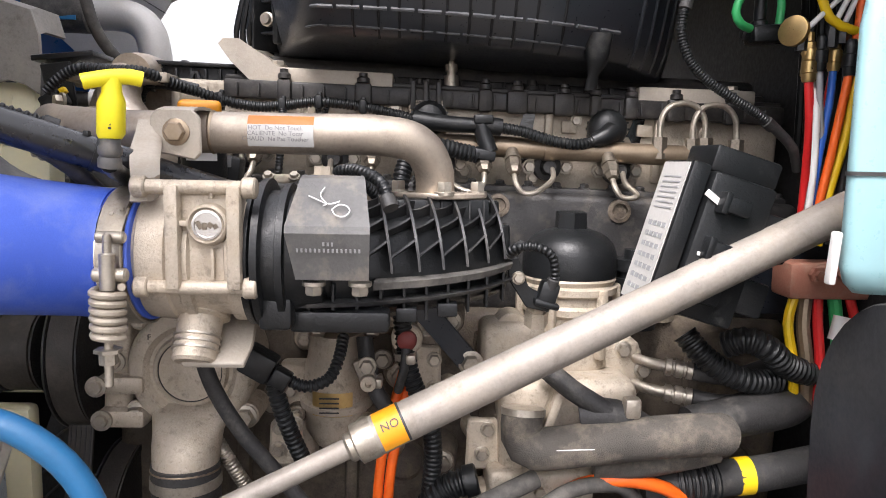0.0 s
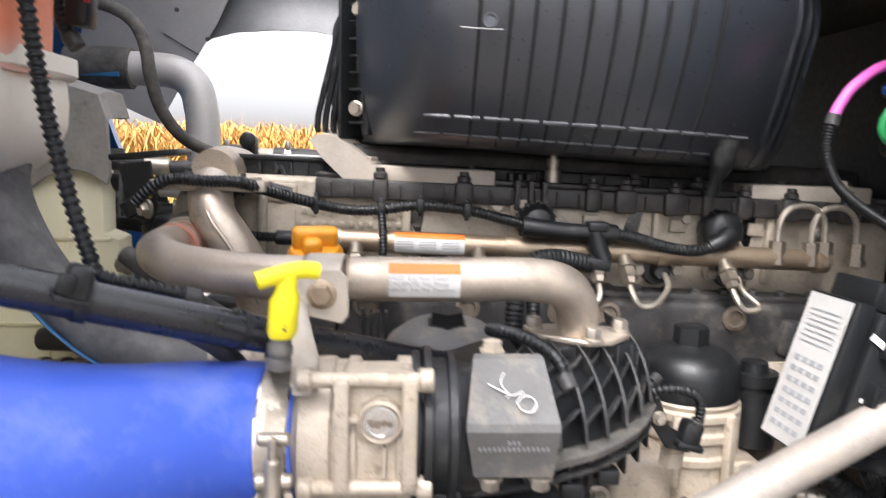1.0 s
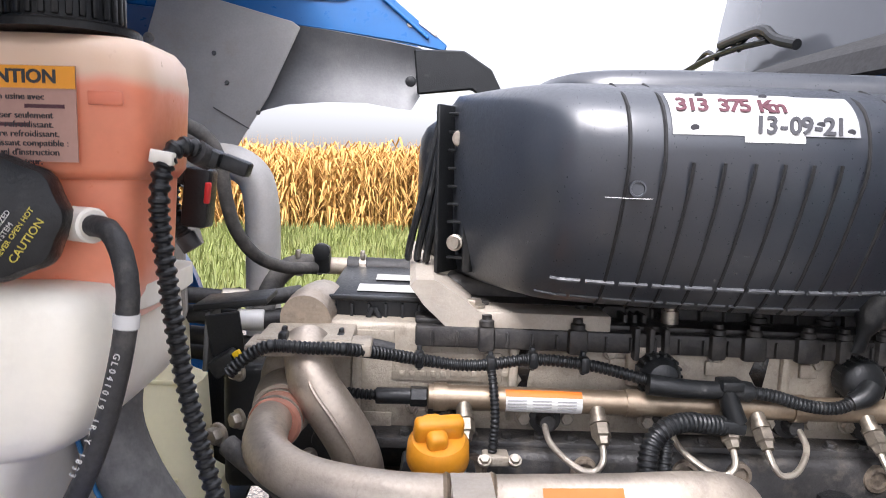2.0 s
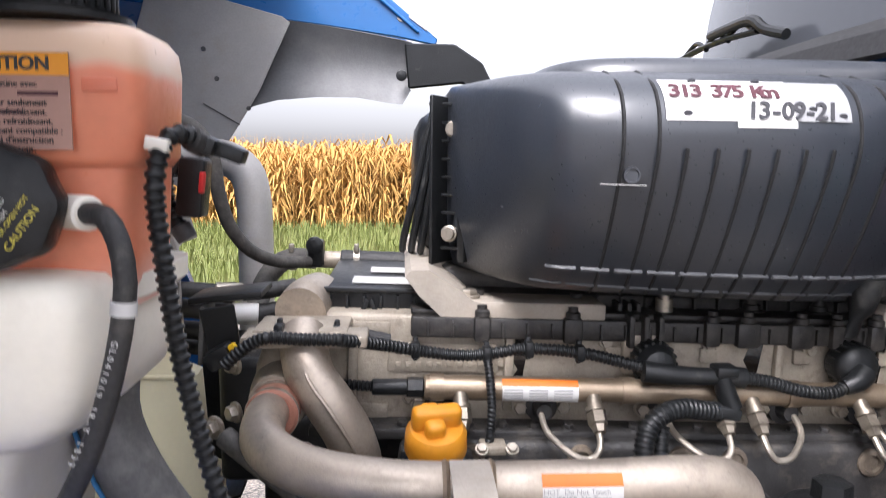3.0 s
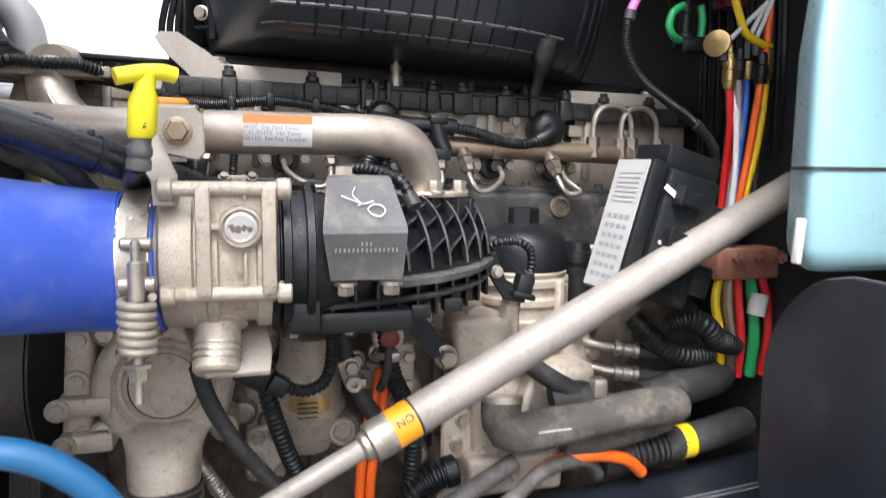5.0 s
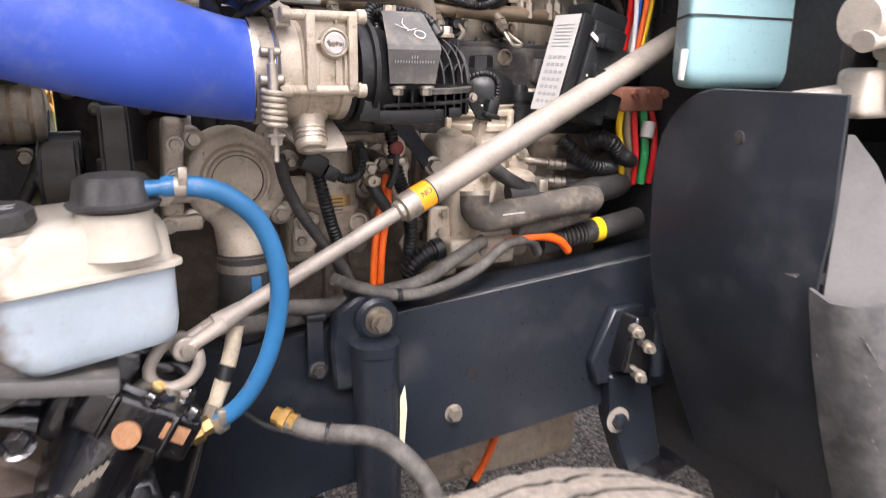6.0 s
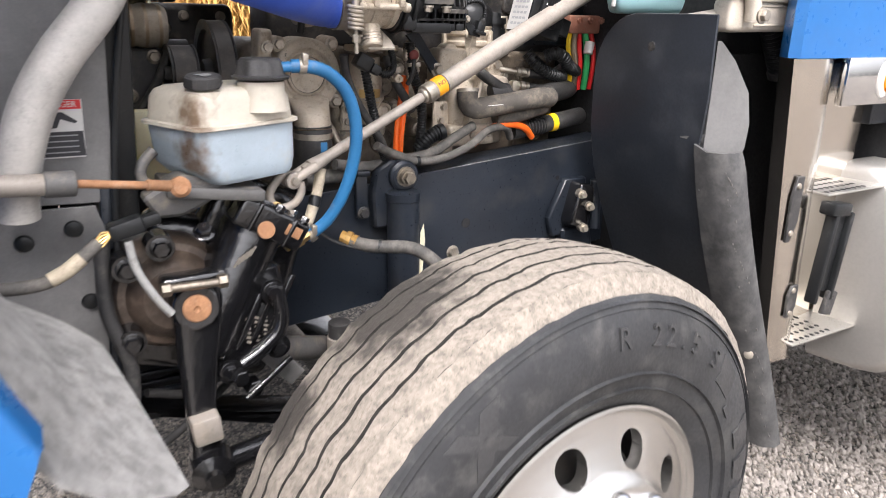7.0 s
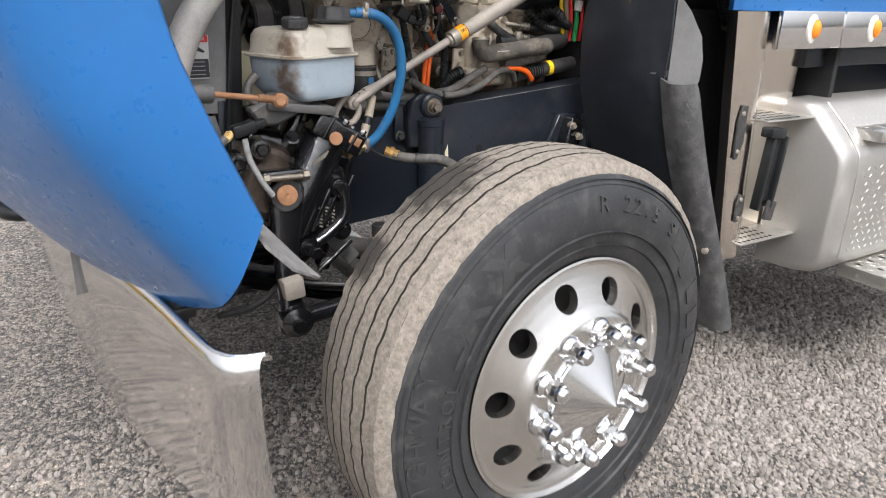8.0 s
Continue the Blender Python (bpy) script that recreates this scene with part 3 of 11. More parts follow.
def front_wheel():
    c, yaw = (-0.182, 0.19, 0.485), 4.65
    t = thing("front_wheel", c, "dusty truck tyre on a polished alloy wheel", "wheel")
    out = Vector((math.sin(radians(yaw)), -math.cos(radians(yaw)), 0))
    o = Vector(c)
    # tread: five ribs with four worn grooves, from outer shoulder to inner
    prof = [(0.001, 0.2875), (0.006, 0.296), (0.014, 0.315), (0.022, 0.36), (0.02, 0.40), (0.008, 0.435), (-0.006, 0.462), (-0.017, 0.481), (-0.026, 0.489)]
    ribs, groove, depth = 6, 0.0058, 0.013
    width = 0.217
    rib_w = (width - groove * (ribs - 1)) / ribs
    x = -0.026
    crown = lambda d: 0.498 - 0.009 * ((d + 0.130) / 0.104) ** 2 - 0.005 * max(0.0, (-0.15 - d) / 0.093) ** 2
    tread = []
    for k in range(ribs):
        tread += [(x, crown(x)), (x - rib_w, crown(x - rib_w))]
        x -= rib_w
        if k < ribs - 1:
            tread += [(x - 0.0008, crown(x) - depth), (x - groove + 0.0008, crown(x) - depth)]
            x -= groove
    inner = [(-0.246, 0.478), (-0.262, 0.45), (-0.274, 0.40), (-0.28, 0.34), (-0.265, 0.296)]

    def spun(profile, jag=0.0):
        def add(bm):
            seg = 240
            u, v, w = frame_of(out)
            rings = []
            for j, (d, r) in enumerate(profile):
                ring = []
                for i in range(seg):
                    a = 2 * math.pi * i / seg
                    dd = d + (jag * (0.55 * (1 if i % 6 < 3 else -1) + 1.6 * noise.noise((math.cos(a) * 26, math.sin(a) * 26, d * 9))) if jag else 0)
                    rr = r + (0.0022 * noise.noise((math.cos(a) * 30, math.sin(a) * 30, d * 60)) if jag else 0)
                    ring.append(bm.verts.new(o + w * dd + (u * math.cos(a) + v * math.sin(a)) * rr))
                rings.append(ring)
            for a, b in zip(rings, rings[1:]):
                for i in range(seg):
                    k = (i + 1) % seg
                    bm.faces.new((a[i], a[k], b[k], b[i]))
        return add
    tyre = part("tyre", B(spun(prof[:7]), spun(inner)), TYRE, t, "black sidewall with raised lettering and a dusty shoulder")
    part("shoulder", B(spun(prof[6:], 0.0012)), TREAD, tyre, "dusty tan tyre shoulder", 50)
    edges = [prof[-1]] + tread + [inner[0]]
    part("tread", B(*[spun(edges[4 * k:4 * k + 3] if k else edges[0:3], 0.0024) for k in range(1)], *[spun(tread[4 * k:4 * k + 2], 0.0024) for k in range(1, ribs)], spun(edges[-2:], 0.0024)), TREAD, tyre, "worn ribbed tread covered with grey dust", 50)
    for k in range(ribs - 1):
        part("groove", B(spun(tread[4 * k + 1:4 * k + 5], 0.0024)), GROOVE, tyre, "dark narrow tread groove", 50)
    for r0, r1, d in ((0.452, 0.456, 0.0015), (0.442, 0.444, 0.004), (0.345, 0.349, 0.0235), (0.318, 0.321, 0.018)):
        part("moulded_line", B(lathe(o + out * d, out, [(-0.004, r0), (0.002, (r0 + r1) / 2), (-0.004, r1)], 120, caps=False)), TYRE, tyre)

    def sidewall(text, size, r, angle, spread):
        """Raised letters round the sidewall, each one a piece."""
        u, v, w = frame_of(out)
        for i, ch in enumerate(text):
            a = radians(angle - spread * (i - (len(text) - 1) / 2))
            rad = u * math.cos(a) + v * math.sin(a)
            lean = (w + rad * 0.22).normalized() if r > 0.4 else w
            up = (rad - lean * rad.dot(lean)).normalized()
            part("letter", B(words(ch, size, o + w * (face_of(r) + 0.001) + rad * r, up.cross(lean), up, 0.0022)), LET, tyre)
    face_of = lambda r: float(np.interp(r, [0.296, 0.315, 0.36, 0.40, 0.435, 0.462, 0.481], [-0.003, 0.012, 0.022, 0.02, 0.008, -0.006, -0.017]))
    LET = surface("raised_tyre_lettering", (0.034, 0.034, 0.035), 0.5, 0.0, 0.2, 200, 20, 0.1, dust=0.2, dust_color=(0.12, 0.115, 0.105))
    sidewall("HIGHWAY", 0.064, 0.418, 181, 6.6)
    sidewall("CONTROL", 0.040, 0.362, 180, 5.6)
    sidewall("R 22.5 S", 0.048, 0.405, 68, 5.2)
    u, v, w = frame_of(out)
    def moulded(a0, a1, r0, r1, skew=0.0):
        rows = [[o + w * (face_of(r) + 0.0012) + (u * math.cos(radians(a + skew * k)) + v * math.sin(radians(a + skew * k))) * r for a in np.linspace(a0, a1, 7)] for k, r in enumerate(np.linspace(r0, r1, 4))]
        part("moulded_block", B(sheet(rows, 0.0022)), LET, tyre)
    for a0, a1, skew in ((118, 122, 3), (126, 131, -3), (135, 139, 3), (144, 149, -2)):
        moulded(a0, a1, 0.36, 0.43, skew)
    for k in range(8):
        moulded(22 - 10.5 * k, 16 - 10.5 * k, 0.375, 0.43)
    moulded(36, 45, 0.38, 0.43)
    for a0, a1 in ((150, 157), (30, 34), (205, 212)):
        moulded(a0, a1, 0.365, 0.374)

    # alloy disc with ten round hand holes
    prof2 = [(-0.006, 0.283), (0.006, 0.287), (0.008, 0.282), (-0.002, 0.276), (-0.006, 0.266), (-0.002, 0.250), (0.006, 0.228),
             (0.016, 0.205), (0.026, 0.185), (0.036, 0.176), (0.043, 0.170), (0.046, 0.162), (0.046, 0.085)]
    rr_, dd_ = [r for d, r in prof2][::-1], [d for d, r in prof2][::-1]
    face_at = lambda r: float(np.interp(r, rr_, dd_))
    on = lambda r, a: o + w * face_at(r) + (u * math.cos(a) + v * math.sin(a)) * r

    def disc(bm):
        seg = 100
        for band in (prof2[:6], prof2[8:]):
            rings = [[bm.verts.new(on(r, 2 * math.pi * i / seg + radians(13)) if r < 0.28 else o + w * d + (u * math.cos(2 * math.pi * i / seg) + v * math.sin(2 * math.pi * i / seg)) * r) for i in range(seg)] for d, r in band]
            for a, b in zip(rings, rings[1:]):
                for i in range(seg):
                    k = (i + 1) % seg
                    bm.faces.new((a[i], a[k], b[k], b[i]))
        r0, r1, half, m = 0.185, 0.250, radians(18), 10
        for k in range(10):
            mid = radians(31 + 36 * k)
            path = [(r1, -half + 2 * half * j / m) for j in range(m)] + [(r1 - (r1 - r0) * j / m, half) for j in range(m)]
            path += [(r0, half - 2 * half * j / m) for j in range(m)] + [(r0 + (r1 - r0) * j / m, -half) for j in range(m)]
            rings = []
            for f in (0, 0.35, 0.7, 1.0):
                ring = []
                for r, a in path:
                    dx, dy = r - 0.2165, a * 0.2165
                    ln = math.hypot(dx, dy)
                    hx, hy = dx / ln * 0.0295, dy / ln * 0.0295
                    ring.append(bm.verts.new(on(0.2165 + dx + (hx - dx) * f, mid + (dy + (hy - dy) * f) / 0.2165)))
                rings.append(ring)
            q = [bm.verts.new(p.co - w * 0.022) for p in rings[-1]]
            rings.append(q)
            for a, b in zip(rings, rings[1:]):
                for j in range(len(path)):
                    i2 = (j + 1) % len(path)
                    bm.faces.new((a[j], a[i2], b[i2], b[j]))
        bmesh.ops.remove_doubles(bm, verts=bm.verts, dist=0.0002)
        bmesh.ops.recalc_face_normals(bm, faces=bm.faces)
    part("rim", B(disc), BRUSHED, t, "polished alloy wheel disc with round hand holes")
    part("barrel", B(lathe(o, -out, [(0.0, 0.283), (0.02, 0.262), (0.08, 0.25), (0.2, 0.255), (0.27, 0.285)], 80, caps=False)), IRON_DARK, t)
    # hub cover: a cone on a drum
    hub = part("hub_cover", B(lathe(o, out, [(0.04, 0.112), (0.056, 0.112), (0.059, 0.110), (0.060, 0.107), (0.129, 0.003), (0.130, 0.001)], 64)), CHROME, t, "chrome pointed hub cover")
    for k in range(10):
        a = radians(36 * k + 12)
        q = o + (u * math.cos(a) + v * math.sin(a)) * 0.1425 + out * 0.046
        part("lug_nut_cover", B(lathe(q, out, [(-0.002, 0.0265), (0.005, 0.0280), (0.011, 0.0268), (0.017, 0.0222), (0.020, 0.0205)], 32)), CHROME, t, "chrome lug nut flange")
        part("lug_nut_tip", B(lathe(q, out, [(0.019, 0.0208), (0.036, 0.0200), (0.050, 0.0188), (0.058, 0.0158), (0.063, 0.0100), (0.065, 0.002)], 12)), CHROME, t, "", 24)
    # brake and axle parts behind the openings
    part("drum", B(lathe(o - out * 0.06, -out, [(0, 0.09), (0.0, 0.20), (0.14, 0.205), (0.15, 0.05)], 48)), IRON_DARK, t)
    return t


WHEEL = front_wheel()
copy_thing(WHEEL, pose(-0.182, 2.50, 0.485, 0, 0, 180))


def hood():
    """The tilting nose, swung forward over the bumper; one skin from each wheel arch to the middle."""
    t = thing("hood", (-1.3, 1.345, 0.7), "glossy blue truck hood tilted forward with grey inner liners", "hood")
    edge = spline([(-0.876, 0, 0.984), (-0.901, 0, 1.042), (-0.948, 0, 1.154), (-0.972, 0, 1.222), (-0.990, 0, 1.30), (-1.02, 0, 1.39), (-1.075, 0, 1.49), (-1.13, 0, 1.60), (-1.155, 0, 1.72), (-1.11, 0, 1.83), (-0.98, 0, 1.92), (-0.80, 0, 1.965), (-0.63, 0, 1.985), (-0.50, 0, 1.995), (-0.36, 0, 2.01), (-0.25, 0, 2.05)], 0.03)
    across = spline([(0, 0.0, 0), (0.03, 0.001, 0), (0.06, 0.006, 0), (0.10, 0.018, 0), (0.14, 0.050, 0), (0.175, 0.128, 0), (0.235, 0.30, 0), (0.31, 0.58, 0), (0.35, 0.88, 0), (0.37, 1.257, 0)], 0.018)
    n = len(edge)

    def skin(side):
        rows = []
        for i, q in enumerate(edge):
            a, b = edge[max(0, i - 1)], edge[min(n - 1, i + 1)]
            tan = (b - a).normalized()
            norm = Vector((-tan.z, 0, tan.x))
            f = min(1.0, i / 12)
            g = max(0.0, min(1.0, (i - 0.45 * n) / (0.35 * n)))
            d = (Vector((-0.365, 0, -0.93)) * (1 - f) + (norm * (1 - g) + Vector((-0.84, 0, 0.54)) * g) * f).normalized()
            grow = 1.0 + 0.55 * min(1.0, i / n * 1.5)
            y0 = 1.345 + side * 1.257
            row = [q + Vector((0.004, y0 - side * 0.05, 0)), q + Vector((0.003, y0 - side * 0.012, 0)), q + Vector((0, y0 - side * 0.003, 0))]
            row += [q + d * (c.x * grow + 0.004) + Vector((0, y0 - side * c.y, 0)) for c in across]
            rows.append(row)
        return rows
    LINER_DARK = surface("dark_arch_liner", (0.13, 0.132, 0.135), 0.5, 0.0, 0.2, 160, 6, 0.2, dust=0.3, dust_color=(0.22, 0.215, 0.21))
    for side in (-1, 1):
        f = part("hood_skin", B(sheet(skin(side), 0.006)), BLUE_PAINT, t, "blue painted fender and nose with a rolled wheel arch lip", 60)
        # inner arch wall with its turned lower edge
        y = lambda d: 1.345 + side * (0.805 + d)
        low = [(-0.76, 1.85), (-0.72, 1.872), (-0.66, 1.888), (-0.56, 1.897), (-0.46, 1.897), (-0.385, 1.885), (-0.352, 1.882), (-0.334, 1.912)]
        top = [(-0.72, 2.01), (-0.69, 2.06), (-0.625, 2.076), (-0.54, 2.066), (-0.46, 2.054), (-0.39, 2.042), (-0.355, 2.036), (-0.326, 2.030)]
        rows = [[(x, y(0.025), z + 0.004) for x, z in low], [(x, y(0.015), z + 0.001) for x, z in low], [(x, y(0.004), z) for x, z in low]]
        rows += [[(x + (u - x) * k, y(0.004 + 0.03 * math.sin(3.14 * k)), z + (w - z) * k) for (x, z), (u, w) in zip(low, top)] for k in (0.12, 0.35, 0.6, 0.85, 1.0)]
        wall = part("arch_liner", B(sheet(rows, 0.005)), LINER_DARK, t, "dark grey plastic wheel arch liner", 60)
        part("liner_screw", B(lathe((-0.352, y(-0.022), 1.945), (0, -side, 0), [(0, 0.014), (0.004, 0.013), (0.006, 0.006)], 18)), PLASTIC, wall)
        part("end_bracket", B(plate([(-0.345, y(0.01), 2.025), (-0.22, y(0.01), 2.025), (-0.15, y(0.01), 1.98), (-0.112, y(0.01), 1.905), (-0.135, y(0.01), 1.885), (-0.20, y(0.01), 1.93), (-0.335, y(0.01), 1.915)], 0.02, (0, -side, 0), 0.004)), PLASTIC, t, "black rubber end bracket")
        # blue inner rib over the liner
        yb = y(0.012)
        rib = part("inner_panel", B(plate([(-1.10, yb, 2.36), (-0.60, yb, 2.36), (-0.42, yb, 2.165), (-0.262, yb, 2.037), (-0.268, yb, 2.022), (-0.36, yb, 2.040), (-0.54, yb, 2.064), (-0.66, yb, 2.078), (-1.10, yb, 2.12)], 0.012, (0, -side, 0), 0.003)), BLUE_PAINT, t, "blue painted inner panel")
        part("pressing", B(plate([(-0.72, yb - side * 0.012, 2.14), (-0.52, yb - side * 0.012, 2.135), (-0.47, yb - side * 0.012, 2.16), (-0.47, yb - side * 0.012, 2.2), (-0.72, yb - side * 0.012, 2.2)], 0.006, (0, -side, 0), 0.004)), BLUE_PAINT, rib)
        part("brace", B(rod((-0.43, yb - side * 0.02, 2.15), (-0.31, yb - side * 0.016, 2.052), 0.004)), BLUE_PAINT, rib)
        part("panel_screw", B(lathe((-0.355, yb - side * 0.012, 2.085), (0, -side, 0), [(0, 0.008), (0.003, 0.007)], 16)), STEEL, rib)
        part("white_trim", B(box((0.055, 0.004, 0.012), (-0.31, yb - side * 0.014, 2.077), (0, 36, 0), 0.002)), PAPER, rib)
        yp = 1.345 + side * 0.79
        quad = [(-0.94, yp, 2.20), (-0.905, yp, 2.149), (-0.64, yp, 2.080), (-0.622, yp, 2.066), (-0.70, yp, 1.90), (-0.772, yp, 1.785), (-0.850, yp, 1.645), (-0.972, yp, 1.699), (-1.06, yp, 1.78), (-1.02, yp, 1.94)]
        pan = part("liner_panel", B(plate(quad, 0.006, (0, -side, 0))), GREY_LINER, t, "flat grey liner panel")
        part("panel_screw", B(lathe((-0.985, yp - side * 0.006, 2.032), (0, -side, 0), [(0, 0.014), (0.004, 0.012), (0.005, 0.005)], 16)), STEEL, pan)
        part("panel_seam", B(box((0.10, 0.003, 0.003), (-0.79, yp - side * 0.0075, 1.845), (0, 30, 0), 0)), PLASTIC_GREY, pan)
        for x, z in ((-0.80, 1.93), (-0.83, 2.0), (-0.725, 1.86)):
            part("panel_screw", B(lathe((x, yp - side * 0.006, z), (0, -side, 0), [(0, 0.006), (0.003, 0.005)], 12)), PLASTIC_GREY, pan)
    return t


hood()


def bumper():
    t = thing("bumper", (-1.3, 1.345, 0.55), "polished metal front bumper with wrapped ends, dusty and reflecting gravel", "bumper")
    def line(z):
        pts = [(-0.89, 0.088), (-0.921, 0.095), (-0.948, 0.125), (-0.965, 0.21), (-0.985, 0.36), (-1.02, 0.56), (-1.07, 0.80), (-1.10, 1.08), (-1.11, 1.345)]
        pts = [(p.x, p.y) for p in spline([(x, y, 0) for x, y in pts], 0.02)]
        return pts + [(x, 2.69 - y) for x, y in pts[::-1][1:]]
    rows = []
    for z, push in ((0.765, -0.02), (0.778, -0.012), (0.783, 0.0), (0.776, 0.006), (0.762, 0.009)) + tuple((0.745 - 0.026 * k, 0.010 - 0.052 * (k / 16) ** 1.7) for k in range(17)):
        rows.append([(x - push, y - (push if y < 1.3 and x > -0.95 else 0), z) for x, y in line(z)])
    part("face", B(sheet(rows, 0.004)), BUMPER_CHROME, t, "dusty mirror-polished face", 50)
    lip = [(x + 0.004, y + 0.004, 0.781) for x, y in line(0)]
    part("rolled_lip", B(tube(lip, 0.0055, 10, 0.02)), CHROME, t)
    inner = [[(x + 0.03, y + 0.03 if y < 1.3 else y - 0.03, z) for x, y in line(0)][6:-6] for z in (0.74, 0.60)]
    part("backing", B(sheet(inner, 0.004)), CHASSIS, t)
    for y in (0.98, 1.71):
        part("tow_loop", B(tube([(-1.10, y - 0.05, 0.80), (-1.16, y - 0.05, 0.80), (-1.19, y, 0.80), (-1.16, y + 0.05, 0.80), (-1.10, y + 0.05, 0.80)], 0.016, 12)), PLASTIC, t, "black tow loop")
    for y in (0.34, 0.62, 0.80):
        part("bracket", B(box((0.03, 0.05, 0.12), (-0.945 - 0.05 * (y - 0.34), y, 0.80), (0, 14, 0), 0.006), box((0.05, 0.06, 0.02), (-0.955 - 0.05 * (y - 0.34), y, 0.770), (0, 0, 0), 0.004)), PLASTIC, t, "black bracket behind the bumper")
    return t


bumper()


# ---- cab, guard and steps ----
TURNED_GREY = surface("dusty_turned_plastic", (0.135, 0.134, 0.132), 0.55, 0.0, 0.15, 160, 9, 0.15, dust=0.3, dust_color=(0.20, 0.195, 0.185))
EDGE_GREY = surface("pale_worn_plastic", (0.10, 0.102, 0.104), 0.5, 0.0, 0.12, 200, 6, 0.1)


def mud_guard():
    t = thing("mud_guard", (0.4, 0.62, 0.8), "black flexible splash guard behind the front wheel", "mud guard")
    prof = [(1.333, 0.338), (1.326, 0.338), (1.315, 0.338), (1.30, 0.338), (1.28, 0.338), (1.255, 0.338), (1.22, 0.339), (1.18, 0.340), (1.08, 0.345), (0.98, 0.365), (0.88, 0.40), (0.78, 0.442), (0.66, 0.497), (0.54, 0.553), (0.42, 0.607), (0.30, 0.655)]
    rows = []
    for z, x in prof:
        left = 0.815 - 0.02 * max(0, 1.0 - z)
        if z > 1.20:
            left -= 0.125 * (1 - math.sqrt(max(0.0, 1 - ((z - 1.20) / 0.1335) ** 2)))
        right = 0.487 if z > 1.085 else 0.50
        rows.append([(x + 0.006 * math.sin(9 * y + 4 * z), y, z) for y in np.linspace(left, right, 12)])
    part("guard_sheet", B(sheet(rows, 0.006)), GUARD, t)
    part("worn_rim", B(tube([(r[0][0] - 0.002, r[0][1] + 0.001, r[0][2]) for r in rows], 0.0016, 6)), EDGE_GREY, t, "pale worn rim")
    part("worn_rim", B(tube([(q[0] - 0.002, q[1], q[2] + 0.001) for q in rows[0]], 0.0012, 6)), EDGE_GREY, t)
    # grey shoulder that bulges out behind the notch
    rows = []
    for z, reach in ((1.285, 0.002), (1.25, 0.020), (1.19, 0.040), (1.13, 0.048), (1.08, 0.046), (1.03, 0.034), (0.985, 0.012)):
        rows.append([(0.352 + 0.06 * k * min(1, reach / 0.045) + 0.05 * max(0, 1.08 - z), 0.495 - (0.006 + reach) * k, z) for k in (0, 0.3, 0.6, 0.85, 1)])
    part("turned_edge", B(sheet(rows, 0.005)), TURNED_GREY, t, "grey dusty turned edge", 60)
    rows = []
    for i, (z, x) in enumerate([(1.072, 0.338), (1.06, 0.342), (1.035, 0.35)] + prof[9:]):
        k = min(1.0, 0.35 + i * 0.16)
        rows.append([(x + 0.004 - 0.008, 0.50, z + (0.012 if i == 0 else 0)), (x + 0.000, 0.475 - 0.01 * k, z), (x + 0.010, 0.455 - 0.02 * k, z), (x + 0.03, 0.445 - 0.025 * k, z), (x + 0.055, 0.445 - 0.022 * k, z)])
    tongue = [(0.332, 0.542, 1.090), (0.352, 0.505, 1.096), (0.372, 0.474, 1.112), (0.392, 0.464, 1.096), (0.408, 0.462, 1.073), (0.37, 0.49, 1.080)]
    part("torn_tongue", B(plate(tongue, 0.004, (-0.3, -0.3, 0.9), 0.0008)), TURNED_GREY, t, "pale torn tongue at the notch")
    lip = part("outer_lip", B(sheet(rows, 0.006)), MUDDY_DARK, t, "mud-spattered outer lip", 60)
    rng = random.Random(9)
    for k in range(60):
        i = rng.randrange(2, len(rows) - 1)
        a, b, f = Vector(rows[i][2]), Vector(rows[i + 1][3]), rng.random()
        q = a + (b - a) * f
        s = rng.uniform(0.0012, 0.003)
        part("mud_fleck", B(box((s, 0.0015, s * 1.6), (q.x - 0.005, q.y - 0.006, q.z), (0, rng.uniform(0, 90), 20), 0)), RUBBER_DUSTY, lip)
    part("rivet", B(lathe((0.327, 0.642, 1.268), (-1, 0, 0), [(-0.008, 0.011), (0.002, 0.010), (0.003, 0.005)], 20)), IRON_DARK, t)
    part("rivet", B(lathe((0.534, 0.432, 0.589), (-0.9, -0.3, 0.3), [(0, 0.011), (0.004, 0.010), (0.005, 0.005)], 20)), STEEL, t)
    return t


mud_guard()


